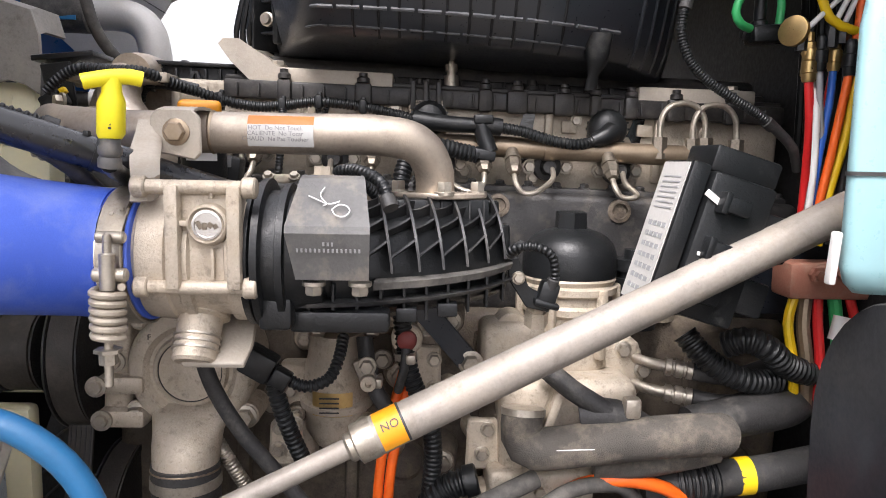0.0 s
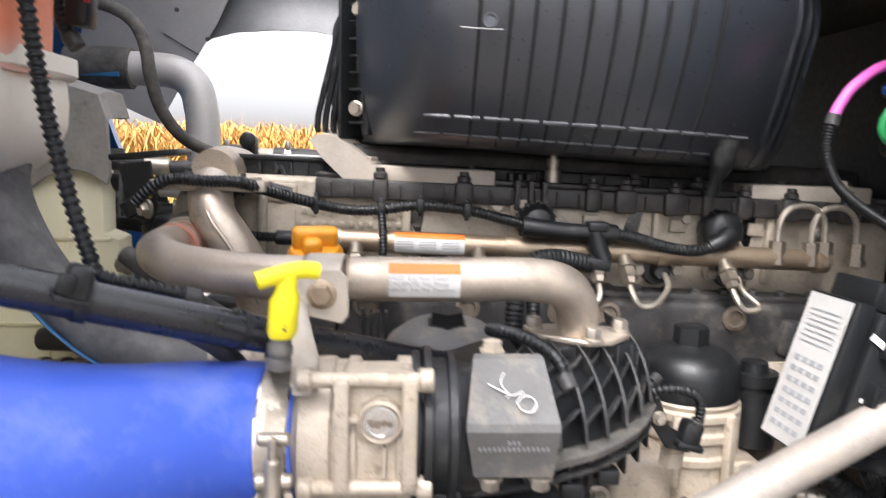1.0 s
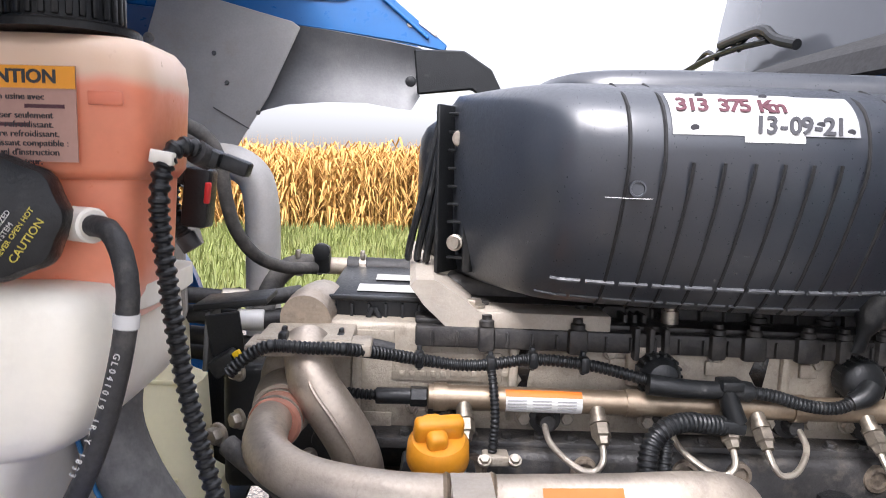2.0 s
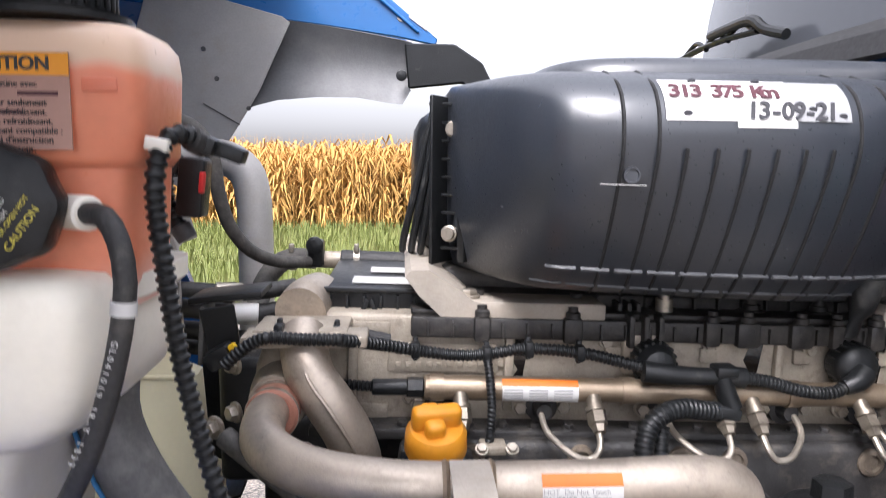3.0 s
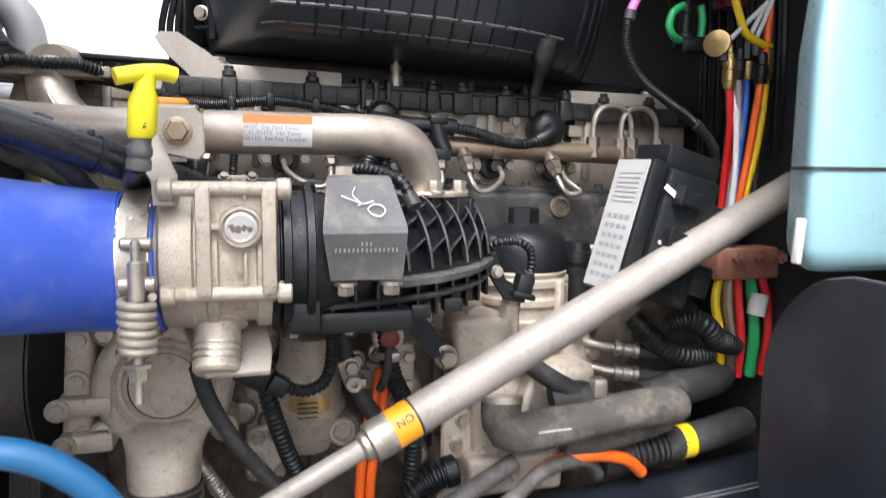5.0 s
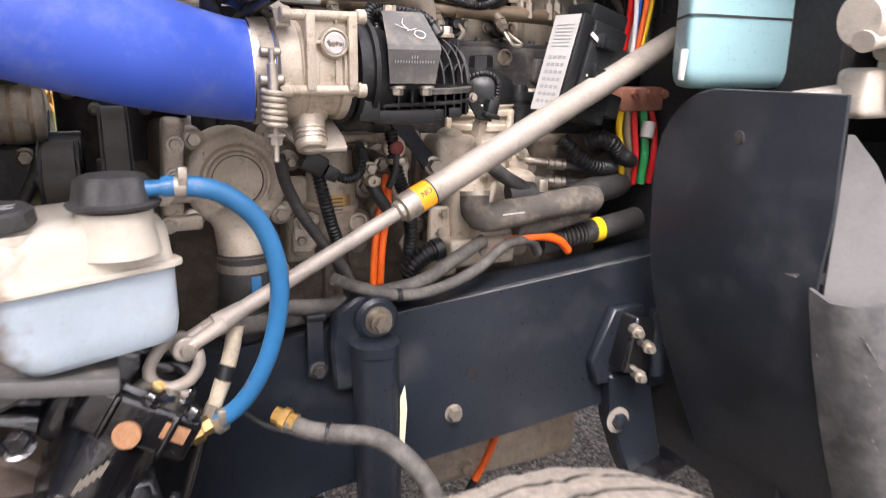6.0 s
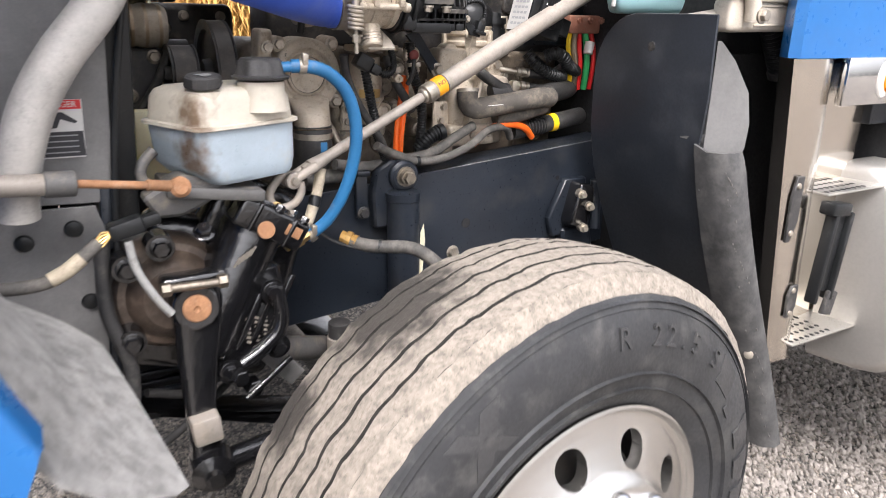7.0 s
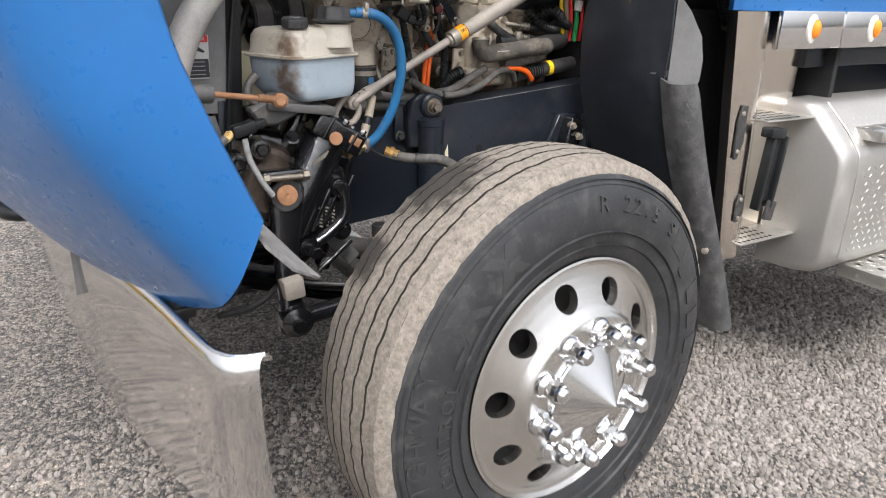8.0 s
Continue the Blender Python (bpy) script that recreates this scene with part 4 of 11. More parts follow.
def cab():
    t = thing("cab", (1.3, 1.345, 1.6), "blue truck cab front with stainless kick panel and black firewall", "cab")
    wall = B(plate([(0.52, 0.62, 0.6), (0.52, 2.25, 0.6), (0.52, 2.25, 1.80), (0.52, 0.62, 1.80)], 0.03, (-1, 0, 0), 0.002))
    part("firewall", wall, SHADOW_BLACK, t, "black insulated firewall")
    for k in range(9):
        y = 0.98 + 0.022 * k
        part("insulation_rib", B(tube([(0.488, y + 0.02, 1.46), (0.486, y + 0.02, 1.60), (0.486, y + 0.03, 1.74)], 0.006, 8, 0.04)), PLASTIC, t)
    # cowl under the windscreen
    rows = []
    for x, z in ((0.185, 1.862), (0.20, 1.892), (0.26, 1.922), (0.34, 1.946), (0.47, 1.97)):
        rows.append([(x + 0.14 * abs(j / 8 - 1) ** 2.2, 1.345 + 1.10 * (j / 8 - 1), z - 0.02 * abs(j / 8 - 1) ** 2) for j in range(17)])
    part("cowl", B(sheet(rows, 0.01)), SHADOW_BLACK, t, "black plastic cowl below the windscreen")
    rows = []
    for x, z in ((0.405, 1.95), (0.43, 2.15), (0.49, 2.45), (0.56, 2.72)):
        rows.append([(x + 0.10 * abs(j / 8 - 1) ** 2.4, 1.345 + 1.05 * (j / 8 - 1), z) for j in range(17)])
    part("windscreen", B(sheet(rows, 0.006)), GLASS_DARK, t, "grey windscreen reflecting the sky")
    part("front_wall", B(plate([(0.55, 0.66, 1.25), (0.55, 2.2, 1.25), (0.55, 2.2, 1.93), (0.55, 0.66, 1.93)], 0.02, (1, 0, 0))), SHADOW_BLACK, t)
    # blue side panel above the lamps
    rows = []
    for z in (1.255, 1.29, 1.6, 1.95):
        rows.append([(0.565, 0.49, z), (0.535, 0.462, z), (0.526, 0.448, z), (0.531, 0.440, z), (0.56, 0.438, z), (1.2, 0.436, z), (2.6, 0.43, z)])
    part("side_panel", B(sheet(rows, 0.012)), BLUE_PAINT, t, "blue painted side panel")
    part("bolt", B(lathe((0.572, 0.437, 1.315), (0, -1, 0), [(0, 0.016), (0.002, 0.0155), (0.003, 0.012), (0.006, 0.011), (0.008, 0.006)], 20)), STEEL, t)
    # stainless panel round the step well
    rows = []
    for z in (1.253, 1.1, 0.9, 0.7, 0.54):
        s = 0.13 * (1.253 - z)
        rows.append([(0.575 + s, 0.51, z), (0.548 + s, 0.47, z), (0.531 + s, 0.446, z), (0.536 + s, 0.439, z), (0.60 + s * 0.9, 0.436, z), (0.655 + s * 0.45, 0.437, z), (0.668 + s * 0.4, 0.445, z), (0.675 + s * 0.4, 0.50, z)])
    part("kick_panel", B(sheet(rows, 0.003)), STAINLESS, t, "polished stainless corner panel", 60)
    part("step_back", B(plate([(0.66, 0.505, 1.24), (0.95, 0.512, 1.24), (0.96, 0.53, 0.54), (0.69, 0.505, 0.54)], 0.004, (0, 1, 0))), STAINLESS, t, "stainless sheet behind the step")
    for x0, x1, nm in ((0.688, 0.985, "lamp_panel"), (0.992, 1.30, "lamp_panel"), (1.307, 1.62, "lamp_panel")):
        pan = part(nm, B(box((x1 - x0, 0.022, 0.105), ((x0 + x1) / 2, 0.43, 1.205), (0, 0, 0), 0.006)), CHROME, t, "mirror-polished lamp panel")
        q = Vector((0.83 if x0 < 0.9 else x0 + 0.15, 0.419, 1.208))
        part("lamp_bezel", B(lathe(q, (0, -1, 0), [(0, 0.040), (0.004, 0.039), (0.006, 0.034)], 32, squash=0.55, hint=(1, 0, 0))), CLEAR, pan)
        part("amber_lamp", B(lathe(q + Vector((0.008, 0, 0)), (0, -1, 0), [(0.004, 0.027), (0.012, 0.024), (0.018, 0.014), (0.02, 0.004)], 32, squash=0.62, hint=(1, 0, 0))), AMBER, pan, "amber marker lamp")
    # Added near-black sheet puts shade into the gap behind the corner panel.
    part("gap_shade_wall", B(plate([(0.60, 0.66, 0.50), (1.0, 0.64, 0.50), (1.0, 0.64, 1.25), (0.58, 0.66, 1.25)], 0.01, (0, 1, 0))), SHADOW_BLACK, t, "near-black sheet added as shade behind the corner panel")
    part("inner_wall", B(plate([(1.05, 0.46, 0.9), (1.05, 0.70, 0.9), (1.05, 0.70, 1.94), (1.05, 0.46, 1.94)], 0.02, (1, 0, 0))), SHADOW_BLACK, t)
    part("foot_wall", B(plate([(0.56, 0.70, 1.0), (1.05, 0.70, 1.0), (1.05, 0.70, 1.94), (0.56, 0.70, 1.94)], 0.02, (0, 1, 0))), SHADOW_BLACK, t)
    # plain closing skin of the cab
    for y, to in ((0.436, 1), (2.254, -1)):
        part("door_skin", B(plate([(0.56, y, 1.955), (2.6, y, 1.955), (2.6, y, 2.90), (0.80, y, 2.90), (0.68, y, 2.72)], 0.02, (0, to, 0))), BLUE_PAINT, t)
    part("far_panel", B(plate([(0.56, 2.254, 1.0), (2.6, 2.254, 1.0), (2.6, 2.254, 1.95), (0.56, 2.254, 1.95)], 0.02, (0, -1, 0))), BLUE_PAINT, t)
    part("roof", B(sheet([[(x, 1.345 + 0.91 * (j / 6 - 1), z - 0.05 * (j / 6 - 1) ** 2) for j in range(13)] for x, z in ((0.57, 2.74), (0.68, 2.86), (0.9, 2.93), (1.7, 2.95), (2.6, 2.93))], 0.02)), BLUE_PAINT, t)
    part("rear_wall", B(plate([(2.6, 0.44, 0.9), (2.6, 2.25, 0.9), (2.6, 2.25, 2.90), (2.6, 0.44, 2.90)], 0.02, (1, 0, 0))), BLUE_PAINT, t)
    # underside and floor of the cab
    part("sill", B(box((1.6, 0.25, 0.06), (1.75, 0.62, 1.12), (0, 0, 0), 0.004)), CHASSIS, t)
    part("badge", B(plate([(0.735, 0.434, 1.262), (0.80, 0.434, 1.262), (0.80, 0.434, 1.278), (0.765, 0.434, 1.292), (0.735, 0.434, 1.275)], 0.003, (0, -1, 0), 0.0006)), CHROME, t)
    # flexible strap hinges on the corner panel
    for q, h in (((0.60, 0.434, 0.93), 0.15), ((0.655, 0.434, 0.70), 0.08)):
        s = part("strap", B(plate([(q[0] - 0.013, q[1], q[2] - h / 2), (q[0] + 0.002, q[1], q[2] - h / 2), (q[0] + 0.02, q[1], q[2] - h * 0.2), (q[0] + 0.018, q[1], q[2] + h / 2), (q[0] - 0.006, q[1], q[2] + h / 2), (q[0] - 0.016, q[1], q[2] + h * 0.2)], 0.007, (0, -1, 0))), RUBBER, t, "black rubber strap")
        for dz in (-0.36, 0.36):
            part("screw", B(lathe((q[0], q[1] - 0.007, q[2] + dz * h), (0, -1, 0), [(0, 0.007), (0.003, 0.006), (0.004, 0.003)], 14)), STEEL, s)
    # rubber hood latch hanging beside the corner panel
    lat = part("latch", B(box((0.05, 0.02, 0.19), (0.735, 0.412, 0.815), (0, 6, 0), 0.008)), PLASTIC, t, "black rubber hood latch")
    for dx in (-0.03, 0.03):
        part("latch_arm", B(box((0.014, 0.03, 0.215), (0.735 + dx, 0.405, 0.805), (0, 6, 0), 0.005)), PLASTIC, lat)
    part("latch_top", B(box((0.07, 0.04, 0.03), (0.722, 0.405, 0.925), (0, 6, 0), 0.006)), PLASTIC, lat)
    part("latch_pull", B(box((0.04, 0.012, 0.06), (0.757, 0.398, 0.69), (0, 14, 0), 0.004)), RUBBER, lat)
    return t


cab()


def tread_grid(origin, u, v, nu, nv, du, dv, material, parent, name="tread_pattern", size=(0.010, 0.003)):
    """Raised diamonds on a chequer plate, joined."""
    u, v = Vector(u).normalized(), Vector(v).normalized()
    w = u.cross(v)
    def add(bm):
        for i in range(nu):
            for j in range(nv):
                c = Vector(origin) + u * (i * du + (0.5 * du if j % 2 else 0)) + v * (j * dv)
                a, b = ((u + v).normalized(), (u - v).normalized()) if (i + j) % 2 else ((u - v).normalized(), (u + v).normalized())
                q = [c + a * size[0], c + b * size[1], c - a * size[0], c - b * size[1]]
                top = bm.verts.new(c + w * 0.0022)
                vs = [bm.verts.new(p) for p in q]
                for k in range(4):
                    bm.faces.new((vs[k], vs[(k + 1) % 4], top))
    ob = part(name, B(add), material, parent)
    return tagged(ob, kind="stuff")


SATIN = surface("satin_alloy", (0.47, 0.455, 0.43), 0.4, 0.8, 0.06, 120, 5, 0.05, dust=0.15, dust_color=(0.42, 0.39, 0.35))


def fuel_step():
    t = thing("step_box", (1.5, 0.4, 0.65), "chequer plate alloy step box below the cab door", "steps")
    y_out = 0.33
    end = [(0.52, 1.00), (0.455, 1.00), (0.43, 0.990), (0.41, 0.972), (0.335, 0.885), (0.318, 0.862), (0.310, 0.838), (0.306, 0.80), (0.306, 0.55), (0.310, 0.512), (0.325, 0.486), (0.35, 0.468), (0.40, 0.458), (0.52, 0.456)]
    rings = []
    for x, s in ((0.915, 0.90), (0.918, 0.93), (0.926, 0.965), (0.94, 0.99), (0.96, 1.0), (2.7, 1.0)):
        rings.append([(x + 0.16 * (0.52 - y), 0.52 - (0.52 - y) * s, 0.72 + (z - 0.72) * s) for y, z in end])
    part("shell", B(loft(rings)), SATIN, t, "brushed alloy end and shell")
    tread_grid((1.07, y_out - 0.0245, 0.54), (1, 0, 0), (0, 0, 1), 44, 12, 0.034, 0.024, TREADPLATE, t)
    tread_grid((1.07, 0.340, 0.8905), (1, 0, 0), (0, 0.65, 0.76), 46, 4, 0.034, 0.024, TREADPLATE, t)
    part("seam", B(tube([(1.025, 0.52 - 0.214, 0.52), (1.025, 0.52 - 0.214, 0.80), (1.02, 0.335, 0.886), (1.005, 0.43, 0.991)], 0.003, 6)), TREADPLATE, t)
    # upper tread
    up = part("upper_step", B(box((1.7, 0.16, 0.035), (1.92, 0.36, 0.905), (0, 0, 0), 0.004)), TREADPLATE, t, "pierced alloy step tread")
    tread_grid((1.09, 0.295, 0.9228), (1, 0, 0), (0, 1, 0), 46, 6, 0.034, 0.024, TREADPLATE, up)
    low = part("lower_step", B(box((1.7, 0.20, 0.045), (1.97, 0.25, 0.452), (0, 0, 0), 0.004)), TREADPLATE, t, "pierced alloy step tread")
    tread_grid((1.14, 0.165, 0.4748), (1, 0, 0), (0, 1, 0), 44, 8, 0.034, 0.022, TREADPLATE, low)
    for i in range(20):
        for j in range(3):
            q = (1.16 + 0.07 * i + 0.02 * (j % 2), 0.185 + 0.06 * j, 0.4747)
            # no real piercing: a black disc gives the opening's shade
            part("drain_hole", B(lathe(q, (0, 0, 1), [(0, 0.013), (0.0008, 0.012), (0.0009, 0.004)], 16, squash=0.5)), SHADOW_BLACK, low)
    # small pierced treads beside the corner panel
    for z, x0, x1 in ((0.955, 0.70, 0.93), (0.585, 0.675, 0.95)):
        s = part("toe_step", B(box((x1 - x0, 0.12, 0.006), ((x0 + x1) / 2, 0.475, z), (0, 0, 0), 0.002)), TREADPLATE, t, "small pierced toe step")
        for i in range(8):
            for j in range(4):
                # black disc on the tread stands for a shaded opening
                part("drain_hole", B(lathe((x0 + 0.015 + 0.021 * i, 0.43 + 0.028 * j, z + 0.0032), (0, 0, 1), [(0, 0.0065), (0.0006, 0.006), (0.0007, 0.002)], 12)), SHADOW_BLACK, s)
    return t


fuel_step()


# ---- engine ----
def engine():
    t = thing("engine", (0.0, 1.3, 0.9), "dusty cast metal diesel engine with wiring and fuel lines", "engine")
    tilt = -0.028
    zz = lambda x, z: z + tilt * (x + 0.03)

    # cylinder block: stepped casting with bosses
    part("block", B(box((0.88, 0.46, 0.36), (0.02, 1.34, 1.06), (0, 1.6, 0), 0.02, 3),
                    box((0.86, 0.40, 0.22), (0.03, 1.34, 0.80), (0, 1.6, 0), 0.03, 3)), CAST_GREY, t, "grey cast engine block")
    pan = part("oil_pan", B(box((0.42, 0.36, 0.31), (0.265, 1.335, 0.605), (0, 0, 0), 0.03, 3)), CAST, t, "streaked beige oil pan")
    part("drain_plug", B(bolt((0.17, 1.154, 0.49), (0, -1, 0), 0.016, 0.014)), CAST, pan)
    for x, w in ((-0.30, 0.10), (-0.15, 0.11), (0.02, 0.10), (0.16, 0.11), (0.32, 0.12)):
        part("block_rib", B(box((0.018, 0.03, 0.30), (x, 1.105, 1.06), (0, 1.6, 0), 0.006)), CAST_GREY, t)
        part("core_plug", B(lathe((x + 0.07, 1.112, 1.02), (0, -1, 0), [(0, 0.034), (0.008, 0.033), (0.008, 0.028), (0.003, 0.026)], 28)), CAST_GREY, t)
    # dark upper deck with plugs
    deck = part("deck", B(box((0.82, 0.14, 0.17), (0.06, 1.195, 1.318), (0, 1.6, 0), 0.012, 3)), IRON_DARK, t, "dark painted deck with pipe plugs")
    for x in (-0.27, -0.14, -0.02, 0.045, 0.215, 0.36):
        part("plug", B(lathe((x, 1.128, zz(x, 1.385)), (0, -1, 0), [(0, 0.017), (0.006, 0.016), (0.007, 0.011), (0.003, 0.010), (0.0035, 0.001)], 22)), CAST_GREY, deck)
    for x in (-0.33, 0.0, 0.30):
        part("lug", B(box((0.05, 0.03, 0.05), (x, 1.13, zz(x, 1.36)), (0, 10, 0), 0.01)), IRON_DARK, deck)
    # cylinder head
    head = part("cylinder_head", B(box((0.92, 0.33, 0.155), (0.0, 1.345, 1.463), (0, 1.6, 0), 0.008, 3)), HEAD, t, "grey cast cylinder head")
    for x in (-0.41, -0.22, -0.05, 0.12, 0.28):
        part("head_rib", B(box((0.012, 0.012, 0.10), (x, 1.177, zz(x, 1.475)), (0, 1.6, 0), 0.004)), HEAD, head)
    part("casting_plate", B(box((0.135, 0.004, 0.036), (-0.300, 1.179, 1.497), (0, 1.6, 0), 0.002)), HEAD, head)
    part("small_plate", B(box((0.06, 0.004, 0.024), (-0.395, 1.179, 1.53), (0, 1.6, 0), 0.002)), HEAD, head)
    part("small_plate", B(box((0.035, 0.004, 0.026), (-0.385, 1.179, 1.427), (0, 1.6, 0), 0.002)), HEAD, head)
    for k in range(11):
        x = -0.355 + 0.0118 * k + (0.01 if k > 4 else 0)
        part("cast_mark", B(box((0.007, 0.002, 0.008), (x, 1.176, 1.506 - 0.003 * (k % 2)), (0, 0, 0), 0.001)), HEAD, head)
    for k in range(11):
        part("cast_mark", B(box((0.007, 0.002, 0.007), (-0.355 + 0.0125 * k, 1.176, 1.489), (0, 0, 0), 0.001)), HEAD, head)
    for x in (-0.40, -0.28, -0.165, -0.05, 0.06, 0.185, 0.30, 0.40):
        part("head_boss", B(lathe((x, 1.195, zz(x, 1.505)), (0, 0, 1), [(-0.03, 0.011), (0.03, 0.013), (0.034, 0.011)], 18)), HEAD, head)
    part("head_ledge", B(box((0.92, 0.05, 0.014), (0.0, 1.165, 1.405), (0, 1.6, 0), 0.004)), IRON_DARK, head)
    for k in range(23):
        x = -0.43 + 0.04 * k
        part("ledge_bolt", B(bolt((x, 1.15, zz(x, 1.413)), (0, -0.2, 1), 0.0065, 0.007)), IRON_DARK, head)
    for x, z, r in ((-0.34, 1.44, 0.008), (-0.25, 1.52, 0.007), (-0.19, 1.43, 0.010), (-0.10, 1.515, 0.007), (0.0, 1.43, 0.009), (0.03, 1.515, 0.007), (0.10, 1.425, 0.008), (0.16, 1.51, 0.007), (0.24, 1.425, 0.009), (0.35, 1.50, 0.008)):
        part("head_bolt", B(bolt((x, 1.176, zz(x, z)), (0, -1, 0), r, 0.006)), STEEL, head)
    for x in (-0.245, -0.09, 0.03, 0.15, 0.26):
        part("pad", B(box((0.022, 0.006, 0.018), (x, 1.177, zz(x, 1.50)), (0, 1.6, 0), 0.002)), HEAD, head)
    for x in (-0.21, 0.085, 0.245):
        part("oil_streak", B(sheet([[(x + 0.006 * math.sin(9 * k) - 0.004, 1.1795, zz(x, 1.53 - 0.018 * k)), (x + 0.012 + 0.005 * math.cos(7 * k), 1.1795, zz(x, 1.53 - 0.018 * k))] for k in range(6)], 0.0006)), OILY, head)
    # rocker cover
    cover = part("rocker_cover", B(box((0.80, 0.27, 0.03), (0.06, 1.36, 1.547), (0, 1.6, 0), 0.006), box((0.80, 0.22, 0.04), (0.06, 1.37, 1.567), (0, 1.6, 0), 0.012, 3)), COVER_BLACK, t, "black plastic rocker cover")
    part("cover_skirt", B(box((0.80, 0.016, 0.026), (0.06, 1.172, zz(0.06, 1.530)), (0, 1.6, 0), 0.004), box((0.80, 0.05, 0.008), (0.06, 1.20, zz(0.06, 1.546)), (0, 1.6, 0), 0.003)), COVER_BLACK, cover)
    for x, w in ((-0.255, 0.02), (-0.145, 0.024), (0.027, 0.02), (0.072, 0.03), (0.139, 0.03), (0.184, 0.016), (0.235, 0.02), (0.30, 0.026), (0.38, 0.02)):
        part("skirt_lug", B(box((w, 0.016, 0.032), (x, 1.164, zz(x, 1.530)), (0, 0, 0), 0.005), lathe((x, 1.163, zz(x, 1.546)), (0, 0, 1), [(0, 0.009), (0.006, 0.009), (0.008, 0.006), (0.013, 0.006)], 12)), COVER_BLACK, cover)
    for x in (-0.075, -0.057, -0.039):
        part("skirt_fin", B(box((0.007, 0.022, 0.040), (x, 1.163, zz(x, 1.532)), (0, 0, 0), 0.002)), COVER_BLACK, cover)
    for i in range(26):
        x = -0.32 + 0.03 * i
        part("skirt_rib", B(box((0.003, 0.006, 0.018), (x, 1.162, zz(x, 1.529)), (0, 0, 0), 0.001)), COVER_BLACK, cover)
    for i in range(16):
        x = -0.10 + 0.032 * i
        part("cover_rib", B(box((0.004, 0.03, 0.022), (x, 1.232, zz(x, 1.552)), (0, 0, 0), 0.001)), COVER_BLACK, cover)
    for x in (-0.255, -0.13, -0.02, 0.10, 0.19, 0.31, 0.40):
        part("cover_lug", B(box((0.034, 0.026, 0.02), (x, 1.215, zz(x, 1.543)), (0, 0, 0), 0.006)), COVER_BLACK, cover)
        part("cover_bolt", B(lathe((x, 1.213, zz(x, 1.553)), (0, 0, 1), [(0, 0.011), (0.006, 0.011), (0.007, 0.0075), (0.014, 0.0075)], 12)), COVER_BLACK, cover)
    for dx in (-0.012, 0.0, 0.012):
        part("cover_fin", B(box((0.006, 0.03, 0.036), (-0.066 + dx, 1.208, 1.543), (0, 0, 0), 0.002)), COVER_BLACK, cover)
    # control box with its data plates on the front end
    ebox = part("control_box", B(box((0.15, 0.26, 0.045), (-0.378, 1.345, 1.553), (0, 1.6, 0), 0.006)), PLASTIC, t, "black control box with white data plates")
    for i in range(7):
        part("box_rib", B(box((0.004, 0.01, 0.03), (-0.44 + 0.021 * i, 1.213, 1.553), (0, 0, 0), 0.001)), PLASTIC, ebox)
    part("box_lip", B(box((0.16, 0.012, 0.006), (-0.378, 1.212, 1.574), (0, 1.6, 0), 0.002)), PLASTIC, ebox)
    part("data_plate", B(box((0.09, 0.05, 0.001), (-0.37, 1.27, 1.5772), (0, 1.6, 0), 0)), PAPER, ebox)
    part("data_plate", B(box((0.07, 0.045, 0.001), (-0.36, 1.36, 1.5772), (0, 1.6, 0), 0)), PAPER, ebox)
    part("box_clip", B(box((0.006, 0.006, 0.024), (-0.398, 1.207, 1.553), (0, 25, 0), 0.001), box((0.006, 0.006, 0.024), (-0.385, 1.207, 1.553), (0, -25, 0), 0.001)), PLASTIC, ebox)

    # common fuel rail along the head
    rail = part("fuel_rail", B(rod((-0.325, 1.135, zz(-0.325, 1.466)), (0.335, 1.135, zz(0.335, 1.466)), 0.0145, seg=24)), BRONZE, t, "bronze-tinted steel fuel rail")
    part("rail_sensor", B(rod((-0.325, 1.135, 1.474), (-0.345, 1.135, 1.4745), 0.012, seg=6), rod((-0.34, 1.135, 1.4745), (-0.385, 1.135, 1.475), 0.0095)), PLASTIC, rail)
    part("rail_label", B(lambda bm: sheet([[(x, 1.135 - 0.0152 * math.cos(a), zz(x, 1.466) + 0.0152 * math.sin(a)) for x in np.linspace(-0.235, -0.146, 8)] for a in np.radians(np.linspace(-50, 42, 10))])(bm)), PAPER, rail, "white paper label")
    part("rail_label_band", B(lambda bm: sheet([[(x, 1.135 - 0.0155 * math.cos(a), zz(x, 1.466) + 0.0155 * math.sin(a)) for x in np.linspace(-0.235, -0.146, 8)] for a in np.radians(np.linspace(28, 62, 6))])(bm)), LABEL_ORANGE, rail, "orange band of the label")
    for r_ in range(4):
        for c_ in range(3):
            a = radians(12 - 13 * r_)
            x = -0.222 + 0.029 * c_
            part("print_line", B(box((0.022, 0.0006, 0.0011), (x, 1.135 - 0.0157 * math.cos(a), zz(x, 1.466) + 0.0157 * math.sin(a)), (0, 0, 0), 0)), INK_GREY, rail)
    for x in (-0.31, -0.085, 0.115, 0.33):
        part("rail_clamp", B(lathe((x, 1.135, zz(x, 1.466)), (1, 0, 0), [(-0.008, 0.0165), (0.008, 0.0165)], 22)), BRONZE, rail)
    # injectors and their bent lines
    for k, x in enumerate((-0.283, -0.128, 0.062, 0.195, 0.022)):
        z = zz(x, 1.452)
        inj = part("rail_outlet", B(lathe((x, 1.125, z + 0.008), (0, -0.75, -0.66), [(0, 0.009), (0.014, 0.009), (0.014, 0.0115), (0.02, 0.0115)], 14),
                                    lathe((x, 1.110, z - 0.006), (0, -0.75, -0.66), [(0, 0.0115), (0.014, 0.0115), (0.016, 0.009), (0.024, 0.007)], 6)), OILED_STEEL, t, "oiled steel line nut")
        s = 1 if k in (2, 3) else -1
        xi = x + s * (0.022 if k in (0, 3) else 0.055)
